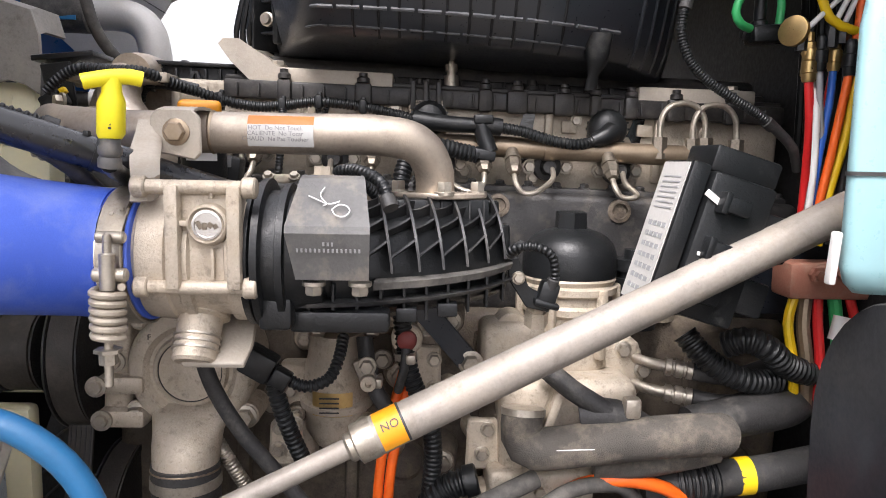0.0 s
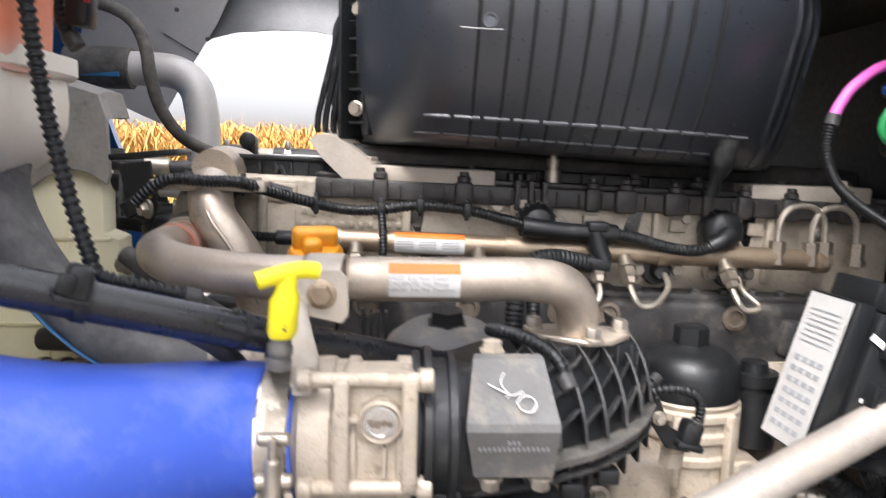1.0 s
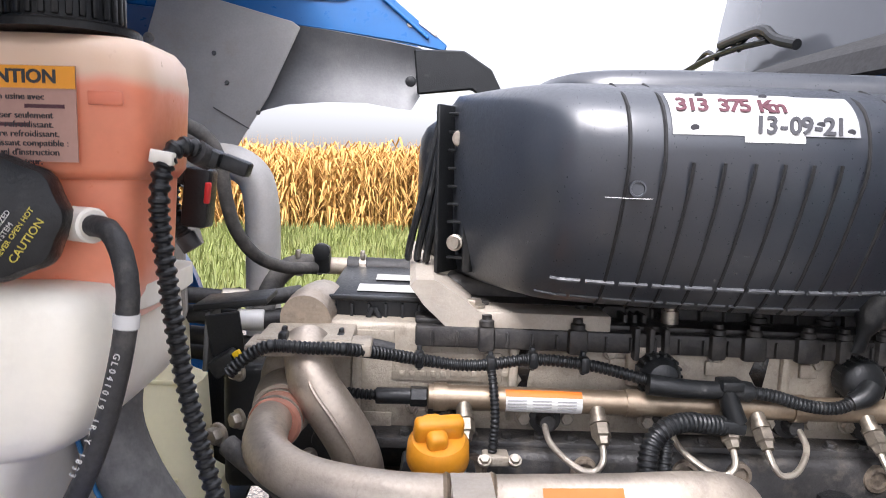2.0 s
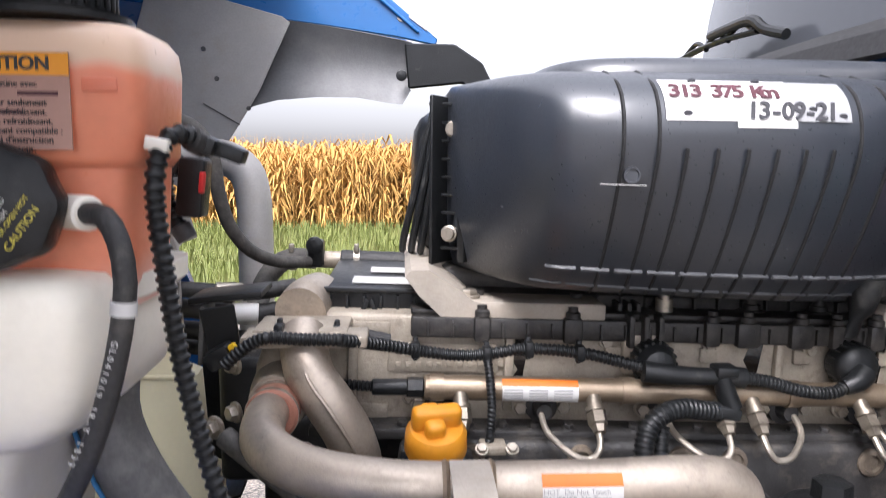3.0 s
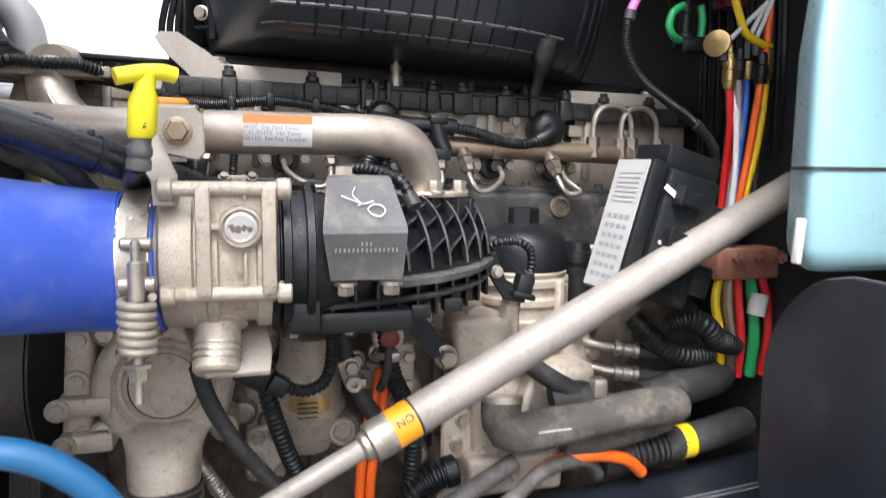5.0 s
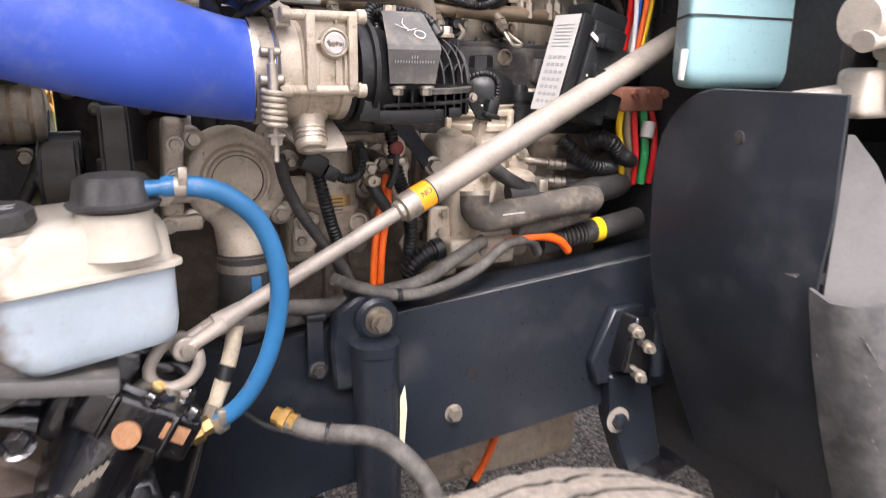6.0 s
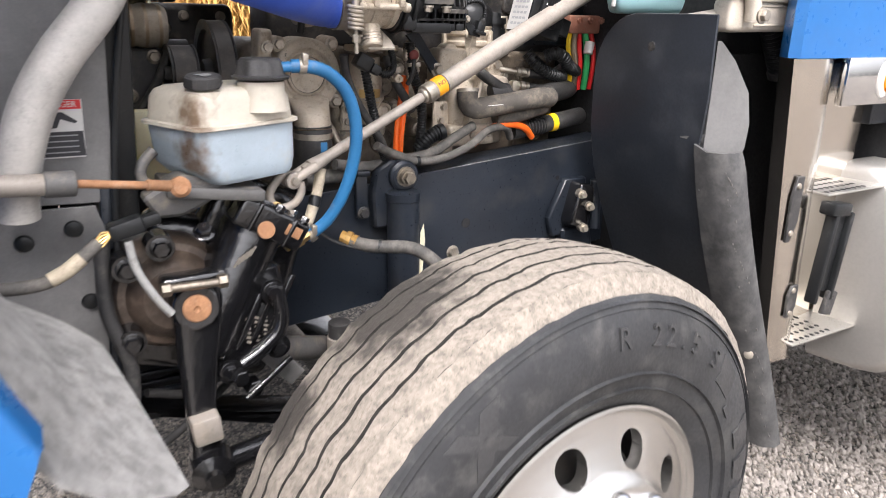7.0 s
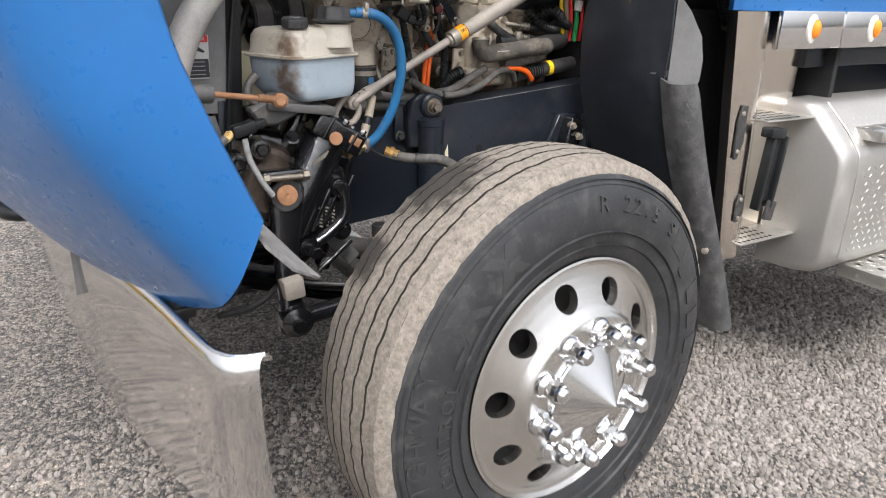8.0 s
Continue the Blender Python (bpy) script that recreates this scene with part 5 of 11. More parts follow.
        line = [(x, 1.095, z - 0.022), (x + s * 0.002, 1.082, z - 0.036), (x + s * 0.012, 1.08, z - 0.047), (x + s * 0.032, 1.085, z - 0.044), (xi, 1.11, z - 0.028), (xi + s * 0.004, 1.14, z - 0.012)]
        part("injector_line", B(tube(line, 0.0038, 10, 0.004)), STEEL, t, "bent steel injector line")
        part("injector_flange", B(lathe((xi, 1.163, z - 0.012), (0, -1, 0), [(0, 0.02), (0.012, 0.019), (0.014, 0.012), (0.03, 0.009)], 22)), IRON_DARK, t)
        for dx in (-0.026, 0.026):
            part("flange_bolt", B(bolt((xi + dx, 1.155, z - 0.012), (0, -1, 0), 0.008, 0.008)), STEEL, t)
    # hairpin lines at the rear of the rail
    for x0, x1 in ((0.268, 0.332), (0.314, 0.376)):
        za = zz(x0, 1.482)
        part("hairpin_line", B(tube([(x0, 1.13, za), (x0 + 0.001, 1.13, za + 0.032), (x0 + 0.012, 1.13, za + 0.05), ((x0 + x1) / 2, 1.13, za + 0.055), (x1 - 0.014, 1.13, za + 0.05), (x1 - 0.002, 1.13, za + 0.032), (x1, 1.13, za - 0.002)], 0.0042, 10, 0.004)), STEEL, t, "bright hairpin fuel line")
        for x in (x0, x1):
            part("line_nut", B(lathe((x, 1.13, za - 0.022), (0, 0, 1), [(0, 0.0125), (0.008, 0.0125), (0.008, 0.0105), (0.03, 0.0105), (0.03, 0.007)], 6)), OILED_STEEL, t)
    part("lifting_stud", B(lathe((-0.02, 1.20, 1.548), (0, 0, 1), [(0, 0.011), (0.018, 0.011), (0.018, 0.007), (0.024, 0.007), (0.024, 0.009), (0.034, 0.009), (0.034, 0.005), (0.04, 0.005)], 12)), STEEL, t)
    return t


engine()


def oil_filter():
    t = thing("oil_filter", (0.137, 1.07, 1.2), "black domed oil filter cap on a ribbed cast housing", "oil filter")
    p = (0.137, 1.075, 1.150)
    part("housing", B(lathe(p, (0, 0, 1), [(-0.06, 0.052), (0.02, 0.054), (0.03, 0.058), (0.036, 0.058), (0.05, 0.055), (0.066, 0.055), (0.070, 0.060), (0.078, 0.060), (0.082, 0.057), (0.096, 0.057), (0.1, 0.062), (0.108, 0.062), (0.112, 0.058), (0.122, 0.058), (0.126, 0.064), (0.134, 0.064), (0.137, 0.059), (0.143, 0.062), (0.147, 0.060)], 48)), CAST, t, "ribbed cast filter housing")
    part("cap", B(lathe((p[0], p[1], p[2] + 0.146), (0, 0, 1), [(0, 0.061), (0.006, 0.062), (0.03, 0.061), (0.042, 0.057), (0.052, 0.048), (0.059, 0.034), (0.063, 0.018)], 48)), PLASTIC, t, "glossy black domed cap")
    part("hex", B(lathe((p[0], p[1], p[2] + 0.207), (0, 0, 1), [(0, 0.022), (0.022, 0.021), (0.024, 0.017)], 6)), PLASTIC, t)
    for a in range(0, 360, 60):
        q = (p[0] + 0.064 * math.cos(radians(a)), p[1] + 0.064 * math.sin(radians(a)), p[2] + 0.09)
        part("housing_web", B(box((0.012, 0.012, 0.09), q, (0, 0, a), 0.003)), CAST, t)
    part("foil_label", B(lambda bm: sheet([[(p[0] + 0.0555 * math.cos(a), p[1] + 0.0555 * math.sin(a), z) for a in np.radians(np.linspace(-110, -62, 8))] for z in (1.135, 1.168)])(bm)), PAPER_GREY, t, "small foil label")
    part("side_cap", B(lathe((0.235, 1.10, 1.27), (0, 0, 1), [(-0.05, 0.03), (0.02, 0.03), (0.02, 0.027), (0.03, 0.027), (0.03, 0.031), (0.045, 0.03), (0.045, 0.018), (0.058, 0.016)], 28)), PLASTIC, t, "ribbed black side cap")
    part("side_cap", B(lathe((0.275, 1.13, 1.275), (0, 0, 1), [(-0.05, 0.026), (0.03, 0.026), (0.03, 0.02), (0.045, 0.018)], 28)), CAST, t)
    part("base", B(box((0.16, 0.12, 0.14), (0.15, 1.09, 1.075), (0, 0, 0), 0.015, 3)), CAST, t)
    return t


oil_filter()


def egr_pipe():
    t = thing("egr_pipe", (-0.25, 0.92, 1.45), "heat-tinted steel crossover pipe with a warning label", "pipe")
    mid = [(-0.485, 1.075, 1.474), (-0.487, 1.03, 1.477), (-0.475, 0.965, 1.476), (-0.435, 0.922, 1.471), (-0.37, 0.900, 1.467), (-0.30, 0.892, 1.4665), (-0.18, 0.892, 1.467), (-0.105, 0.897, 1.467), (-0.068, 0.905, 1.459), (-0.050, 0.918, 1.435), (-0.047, 0.928, 1.405)]
    part("pipe_body", B(tube(mid, 0.0212, 28, 0.006)), STEEL_TUBE, t)
    for x in (-0.315, -0.277):
        part("weld_ring", B(lathe((x, 0.892, 1.4668), (1, 0, 0), [(-0.003, 0.0212), (0, 0.0228), (0.003, 0.0212)], 28, caps=False)), BRONZE, t, "heat-blued weld bead")
    # clamp bracket with its bolt
    br = part("bracket", B(plate([(-0.319, 0.832, 1.478), (-0.312, 0.832, 1.486), (-0.280, 0.832, 1.486), (-0.272, 0.832, 1.478), (-0.271, 0.832, 1.445), (-0.277, 0.832, 1.438), (-0.319, 0.832, 1.446)], 0.004, (0, -1, 0), 0.0015), sheet([[(x, y, z) for x in (-0.312, -0.279)] for y, z in ((0.829, 1.482), (0.836, 1.4865), (0.85, 1.489), (0.868, 1.4905), (0.892, 1.4905))], 0.003)), GREY_PAINT, t, "plain steel bracket")
    leg = [(-0.330, -0.319, 0.834, 1.474), (-0.331, -0.3165, 0.828, 1.460), (-0.328, -0.309, 0.805, 1.444), (-0.318, -0.301, 0.778, 1.430), (-0.309, -0.2955, 0.758, 1.420), (-0.307, -0.2945, 0.750, 1.402)]
    part("bracket_leg", B(sheet([[(x0, y, z), (x1, y, z), (x1 + 0.002, y + 0.003, z + 0.001), (x1 + 0.002, y + 0.014, z + 0.004)] for x0, x1, y, z in leg], 0.0035)), GREY_PAINT, t, "bent steel leg")
    part("bracket_bolt", B(bolt((-0.294, 0.8275, 1.464), (0, -1, 0), 0.0098, 0.009)), BRONZE, br)
    # end sleeve
    part("sleeve", B(lathe((-0.485, 1.082, 1.472), (0, -1, 0), [(-0.02, 0.0275), (0.03, 0.0275), (0.034, 0.0245)], 32)), RED_OXIDE, t, "red-brown rubber end sleeve")
    for d in (0.0, 0.022):
        part("band_clamp", B(lathe((-0.485, 1.078 - d, 1.472), (0, -1, 0), [(-0.003, 0.0283), (0.003, 0.0283)], 32)), STEEL, t)
    # foot flange
    ft = part("foot_flange", B(plate([(-0.098, 0.938, 1.402), (-0.085, 0.915, 1.402), (-0.045, 0.89, 1.402), (-0.018, 0.897, 1.402), (0.008, 0.925, 1.402), (0.012, 0.945, 1.402), (-0.005, 0.955, 1.402), (-0.06, 0.965, 1.402), (-0.09, 0.957, 1.402)], 0.006, (0, 0, 1))), STEEL_TUBE, t, "diamond flange")
    for q in ((-0.088, 0.945, 1.408), (-0.038, 0.899, 1.408), (0.0, 0.935, 1.408)):
        part("flange_bolt", B(bolt(q, (0, 0, 1), 0.0085, 0.012)), STEEL, ft)
    # warning label wrapped on the pipe
    def band(a0, a1, r, x0=-0.238, x1=-0.172):
        return lambda bm: sheet([[(x, 0.892 - r * math.cos(a), 1.4668 + r * math.sin(a)) for x in np.linspace(x0, x1, 6)] for a in np.radians(np.linspace(a0, a1, 10))])(bm)
    lab = part("warning_label", B(band(-38, 24, 0.0222)), PAPER, t, "white label with orange warning band")
    part("orange_band", B(band(22, 50, 0.0225)), LABEL_ORANGE, lab)
    for k, a in enumerate((12, -2, -16)):
        r = radians(a)
        part("print_line", B(words(("HOT  Do Not Touch", "CALIENTE  No Tocar", "CHAUD  Ne Pas Toucher")[k], 0.0062, (-0.210, 0.892 - 0.0226 * math.cos(r), 1.4668 + 0.0226 * math.sin(r)), (1, 0, 0), (0, math.sin(r), math.cos(r)), 0.0002)), INK_GREY, lab)
    return t


egr_pipe()


def riser_pipe():
    t = thing("riser_pipe", (-0.44, 1.1, 1.48), "cast grey exhaust return elbow with a seam", "pipe")
    part("elbow", B(tube([(-0.462, 1.125, 1.538), (-0.457, 1.102, 1.526), (-0.449, 1.087, 1.503), (-0.428, 1.078, 1.475), (-0.408, 1.08, 1.44), (-0.398, 1.09, 1.40), (-0.396, 1.10, 1.34)], 0.0265, 28, 0.006)), STEEL_TUBE, t)
    part("seam", B(tube([(-0.458, 1.078, 1.527), (-0.447, 1.060, 1.505), (-0.424, 1.050, 1.475), (-0.404, 1.053, 1.44), (-0.393, 1.063, 1.405)], 0.0025, 8, 0.006)), STEEL_TUBE, t)
    part("mount", B(box((0.105, 0.08, 0.014), (-0.462, 1.14, 1.543), (0, 0, 0), 0.004), box((0.045, 0.07, 0.06), (-0.492, 1.165, 1.505), (0, 20, 0), 0.016, 3)), HEAD, t, "cast grey mount")
    part("throat", B(lathe((-0.485, 1.09, 1.472), (0, 1, 0), [(-0.005, 0.031), (0.03, 0.036), (0.08, 0.04)], 28)), HEAD, t)
    for q in ((-0.535, 1.11, 1.51), (-0.535, 1.11, 1.455)):
        part("bolt", B(bolt(q, (-0.7, -0.7, 0), 0.009, 0.01)), STEEL, t)
    part("flange_plate", B(box((0.135, 0.05, 0.013), (-0.455, 1.105, 1.541), (0, 0, 0), 0.003)), HEAD, t)
    part("top_turn", B(tube([(-0.472, 1.18, 1.553), (-0.468, 1.22, 1.558), (-0.462, 1.28, 1.555)], 0.031, 28, 0.008)), STEEL_TUBE, t)
    return t


riser_pipe()


def throttle_body():
    t = thing("throttle_body", (-0.255, 0.80, 1.365), "cast aluminium throttle body with a round sealed plug", "throttle body")
    c = Vector((-0.30, 0.803, 1.354))
    part("bore", B(lathe(c, (1, 0, 0), [(-0.014, 0.054), (-0.0065, 0.0555), (-0.004, 0.060), (0.012, 0.0615), (0.020, 0.0615), (0.022, 0.059), (0.030, 0.059), (0.032, 0.0615), (0.040, 0.0615), (0.042, 0.057), (0.070, 0.057), (0.072, 0.062), (0.086, 0.062)], 48)), CAST, t)
    part("front_pad", B(box((0.058, 0.05, 0.084), (-0.244, 0.772, 1.374), (0, 0, 0), 0.006, 3)), CAST, t)
    # raised frame on the near face: posts and the plug
    for x in (-0.270, -0.219):
        part("post", B(box((0.012, 0.014, 0.088), (x, 0.742, 1.374), (0, 0, 0), 0.003)), CAST, t)
    for z in (1.416, 1.331):
        part("tie_bar", B(rod((-0.298, 0.745, z), (-0.206, 0.745, z), 0.0062, seg=14)), CAST, t)
        for x in (-0.298, -0.207):
            part("screw_boss", B(rod((x - 0.006, 0.745, z), (x + 0.006, 0.745, z), 0.0092, seg=14)), CAST, t)
    part("plug_ring", B(lathe((-0.241, 0.748, 1.385), (0, -1, 0), [(0, 0.0185), (0.010, 0.0170), (0.012, 0.0150), (0.009, 0.0132)], 36)), CAST, t)
    plug = part("plug_disc", B(lathe((-0.241, 0.748, 1.385), (0, -1, 0), [(0.006, 0.0134), (0.0105, 0.0126), (0.0108, 0.0105), (0.0096, 0.0100), (0.0096, 0.002)], 36)), BRUSHED, t, "bright round plug")
    for k in range(4):
        part("embossed_bar", B(box((0.004, 0.001, 0.007 - 0.001 * k), (-0.2475 + 0.0045 * k, 0.738, 1.385 - 0.001 * (k % 2)), (0, 30 * (k - 1), 0), 0.0003)), CAST_GREY, plug)
    part("web", B(box((0.003, 0.006, 0.026), (-0.238, 0.744, 1.352), (0, 0, 0), 0.001)), CAST, t)
    part("web", B(box((0.003, 0.006, 0.012), (-0.238, 0.744, 1.413), (0, 0, 0), 0.001)), CAST, t)
    part("pocket_rib", B(box((0.012, 0.01, 0.005), (-0.261, 0.744, 1.386), (0, 0, 0), 0.001)), CAST, t)
    part("side_bar", B(box((0.01, 0.01, 0.05), (-0.219, 0.741, 1.375), (0, 0, 0), 0.002)), CAST, t)
    # actuator stub under the body
    part("stub", B(lathe((-0.262, 0.80, 1.315), (-0.02, -0.30, -0.55), [(0, 0.026), (0.022, 0.026), (0.024, 0.020), (0.062, 0.0195), (0.065, 0.017)], 32)), CAST, t, "short cast sensor stub")
    for d in (0.040, 0.046, 0.052):
        part("stub_ring", B(lathe((-0.262, 0.80, 1.315), (-0.02, -0.30, -0.55), [(d, 0.0212), (d + 0.002, 0.0212)], 32)), STEEL, t)
    part("foot_plate", B(plate([(-0.300, 0.845, 1.300), (-0.222, 0.845, 1.300), (-0.216, 0.790, 1.272), (-0.219, 0.765, 1.259), (-0.272, 0.765, 1.259), (-0.281, 0.775, 1.264)], 0.006, (0, 0.45, -0.9))), GREY_PAINT, t, "grey mounting plate")
    return t


throttle_body()


def intake_manifold():
    RIBBED = surface("dusty_ribbed_plastic", (0.028, 0.028, 0.029), 0.45, 0.0, 0.3, 300, 18, 0.25, dust=0.3, dust_color=(0.15, 0.143, 0.13))
    t = thing("intake_manifold", (-0.10, 0.88, 1.36), "black ribbed plastic intake elbow with a dusty joint flange", "intake manifold")
    brow = spline([(-0.20, 0.772, 0), (-0.13, 0.783, 0), (-0.09, 0.800, 0), (-0.048, 0.823, 0), (-0.005, 0.862, 0), (0.022, 0.900, 0), (0.042, 0.938, 0)], 0.006)
    bx, by = [q.x for q in brow], [q.y for q in brow]
    ye = lambda x: float(np.interp(x, bx, by))
    yb = lambda x: float(np.interp(x, (-0.20, -0.10, 0.04), (0.875, 0.985, 1.05)))
    zj, high, deep = 1.337, 0.066, 0.095

    def skin(x, f, lift):
        """On the near side: f runs from the joint (0) up to the crown (1); the crown leans to the collar."""
        a = radians(90 * f)
        c, s = math.cos(a), math.sin(a)
        return Vector((x - 0.018 * f, ye(x) + deep * (1 - abs(c) ** 0.8) - lift * c, zj + high * s ** 0.8 + lift * s))
    rings = []
    for x in np.linspace(-0.20, 0.037, 16):
        ring = [skin(x, f, -0.013) for f in np.linspace(0, 1, 9)]
        top = ring[-1]
        ring += [Vector((top.x, yb(x), top.z)), Vector((x, yb(x), 1.30)), Vector((x, ye(x) + 0.055, 1.288)), Vector((x, ye(x) + 0.022, 1.30)), Vector((x, ye(x) + 0.012, 1.328))]
        rings.append(ring)
    part("duct", B(loft(rings)), PLASTIC, t, "", 50)
    # round collars next to the throttle
    for x, r in ((-0.2135, 0.066), (-0.204, 0.070), (-0.184, 0.066)):
        part("collar", B(lathe((x, 0.808, 1.353), (1, 0, 0), [(-0.004, r - 0.004), (-0.003, r), (0.003, r), (0.004, r - 0.004)], 48)), PLASTIC, t)
    part("collar_step", B(lathe((-0.20, 0.808, 1.353), (1, 0, 0), [(-0.01, 0.058), (0.012, 0.060), (0.030, 0.056), (0.05, 0.05)], 40)), PLASTIC, t)
    # lattice on the crown: upright hoops with slanting webs between them
    stand = (-0.116, -0.090, -0.064, -0.038, -0.013, 0.011, 0.033)
    fs = np.linspace(0, 1, 13)
    for x in stand:
        part("hoop_rib", B(sheet([[skin(x, f, -0.014), skin(x, f, 0.003)] for f in fs], 0.0026)), RIBBED, t)
    for x0, x1 in zip(stand, stand[1:]):
        for f in (0.10, 0.36, 0.62, 0.86):
            rows = [[skin(x0 + (x1 - x0) * k, min(1.0, f + 0.15 * k), -0.014), skin(x0 + (x1 - x0) * k, min(1.0, f + 0.15 * k), 0.0 - 0.003 * math.sin(3.14 * k))] for k in np.linspace(0, 1, 5)]
            part("web_rib", B(sheet(rows, 0.0022)), RIBBED, t)
    # joint flange following the brow, with its lower ledge and upright ribs
    for nm, z, out, thick, mat_ in (("joint_flange", 1.330, 0.009, 0.007, RUBBER_DUSTY), ("lower_ledge", 1.312, 0.004, 0.004, RIBBED)):
        rows = [[(x, ye(x) - out, z), (x, ye(x) - out * 0.4, z + 0.001), (x, ye(x) + 0.03, z + 0.001)] for x in np.linspace(-0.105 if nm == "joint_flange" else -0.19, 0.042, 26)]
        part(nm, B(sheet(rows, thick)), mat_, t, "dusty joint flange" if nm == "joint_flange" else "", 60)
    for k in range(11):
        x = -0.185 + 0.0215 * k
        part("lower_rib", B(box((0.0032, 0.020, 0.040), (x, ye(x) + 0.012, 1.309), (0, 0, 0), 0.001)), PLASTIC, t)
    for x in (-0.165, -0.12, -0.075, -0.035):
        part("lower_block", B(box((0.020, 0.016, 0.014), (x, ye(x) + 0.006, 1.296), (0, 0, 0), 0.002)), PLASTIC, t)
    # seat below the crossover pipe's foot, ribbed on its sides
    part("seat", B(box((0.105, 0.062, 0.032), (-0.045, 0.931, 1.386), (0, 0, 12), 0.004)), PLASTIC, t)
    for k in range(7):
        part("seat_rib", B(box((0.0024, 0.010, 0.046), (-0.088 + 0.0155 * k, 0.893 + 0.0033 * k, 1.377), (0, 0, 12), 0.0008)), RIBBED, t)
    part("end_wall", B(plate([(0.034, 0.945, 1.335), (0.016, 0.985, 1.402), (0.016, 1.05, 1.402), (0.034, 1.05, 1.335)], 0.004, (1, 0.2, 0))), PLASTIC, t)
    for q in ((0.020, 0.985, 1.395), (0.030, 0.955, 1.37)):
        part("boss", B(lathe(q, (0, 0, 1), [(-0.03, 0.012), (0.0, 0.010), (0.002, 0.008)], 18)), PLASTIC, t)
    for x in (-0.155, -0.115):
        part("bracket_screw", B(bolt((x, 0.756, 1.334), (0, 0, -1), 0.008, 0.010)), STEEL, t)
    part("lower_lug", B(box((0.09, 0.03, 0.02), (-0.135, 0.79, 1.295), (0, 0, 0), 0.004), box((0.03, 0.03, 0.03), (-0.19, 0.775, 1.305), (0, 0, 0), 0.005)), PLASTIC, t)
    return t


intake_manifold()


def shield_bracket():
    t = thing("heat_shield", (-0.14, 0.74, 1.38), "folded dark metal shield with a chalked OK mark", "shield")
    prof = [(0.778, 1.4275), (0.772, 1.425), (0.734, 1.386), (0.732, 1.380), (0.7445, 1.339)]
    edges = [(-0.1675, -0.114), (-0.1690, -0.1125), (-0.1765, -0.1055), (-0.1765, -0.1055), (-0.1690, -0.1070)]
    rows = [[(x, y, z) for x in np.linspace(a, b, 4)] for (y, z), (a, b) in zip(prof, edges)]
    sh = part("folded_plate", B(sheet(rows, 0.002)), PLASTIC_GREY, t, "", 20)
    v = Vector((0, -0.04, -0.04)).normalized() * -1
    n = Vector((0, -0.7, 0.7))
    o = Vector((-0.14, 0.7515, 1.4065)) + n * 0.0015
    def chalk(points):
        return tube([o + Vector((a, 0, 0)) + v * b for a, b in points], 0.0006, 6, 0.002)
    part("chalk_mark", B(chalk([(0.002, -0.011), (0.007, -0.006), (0.014, -0.007), (0.017, -0.013), (0.012, -0.019), (0.005, -0.017), (0.002, -0.011)])), CHALK, sh)
    part("chalk_mark", B(chalk([(-0.019, 0.004), (-0.010, -0.001), (-0.001, -0.005), (0.008, -0.002)])), CHALK, sh)
    part("chalk_mark", B(chalk([(-0.006, 0.014), (-0.009, 0.007), (-0.008, 0.002), (-0.003, -0.005), (-0.006, -0.007)])), CHALK, sh)
    for k in range(15):
        part("stamped_mark", B(box((0.0016, 0.0006, 0.0032), (-0.166 + 0.0037 * k, 0.7348, 1.3655), (16, 0, 0), 0)), INK_GREY, sh)
    for k in range(3):
        part("stamped_mark", B(box((0.0016, 0.0006, 0.0032), (-0.144 + 0.0036 * k, 0.7335, 1.371), (16, 0, 0), 0)), INK_GREY, sh)
    part("top_nut", B(lathe((-0.152, 0.79, 1.425), (0, 0, 1), [(0, 0.011), (0.003, 0.011), (0.003, 0.0085), (0.010, 0.008)], 6)), CAST, t, "pale hexagon nut")
    return t


shield_bracket()


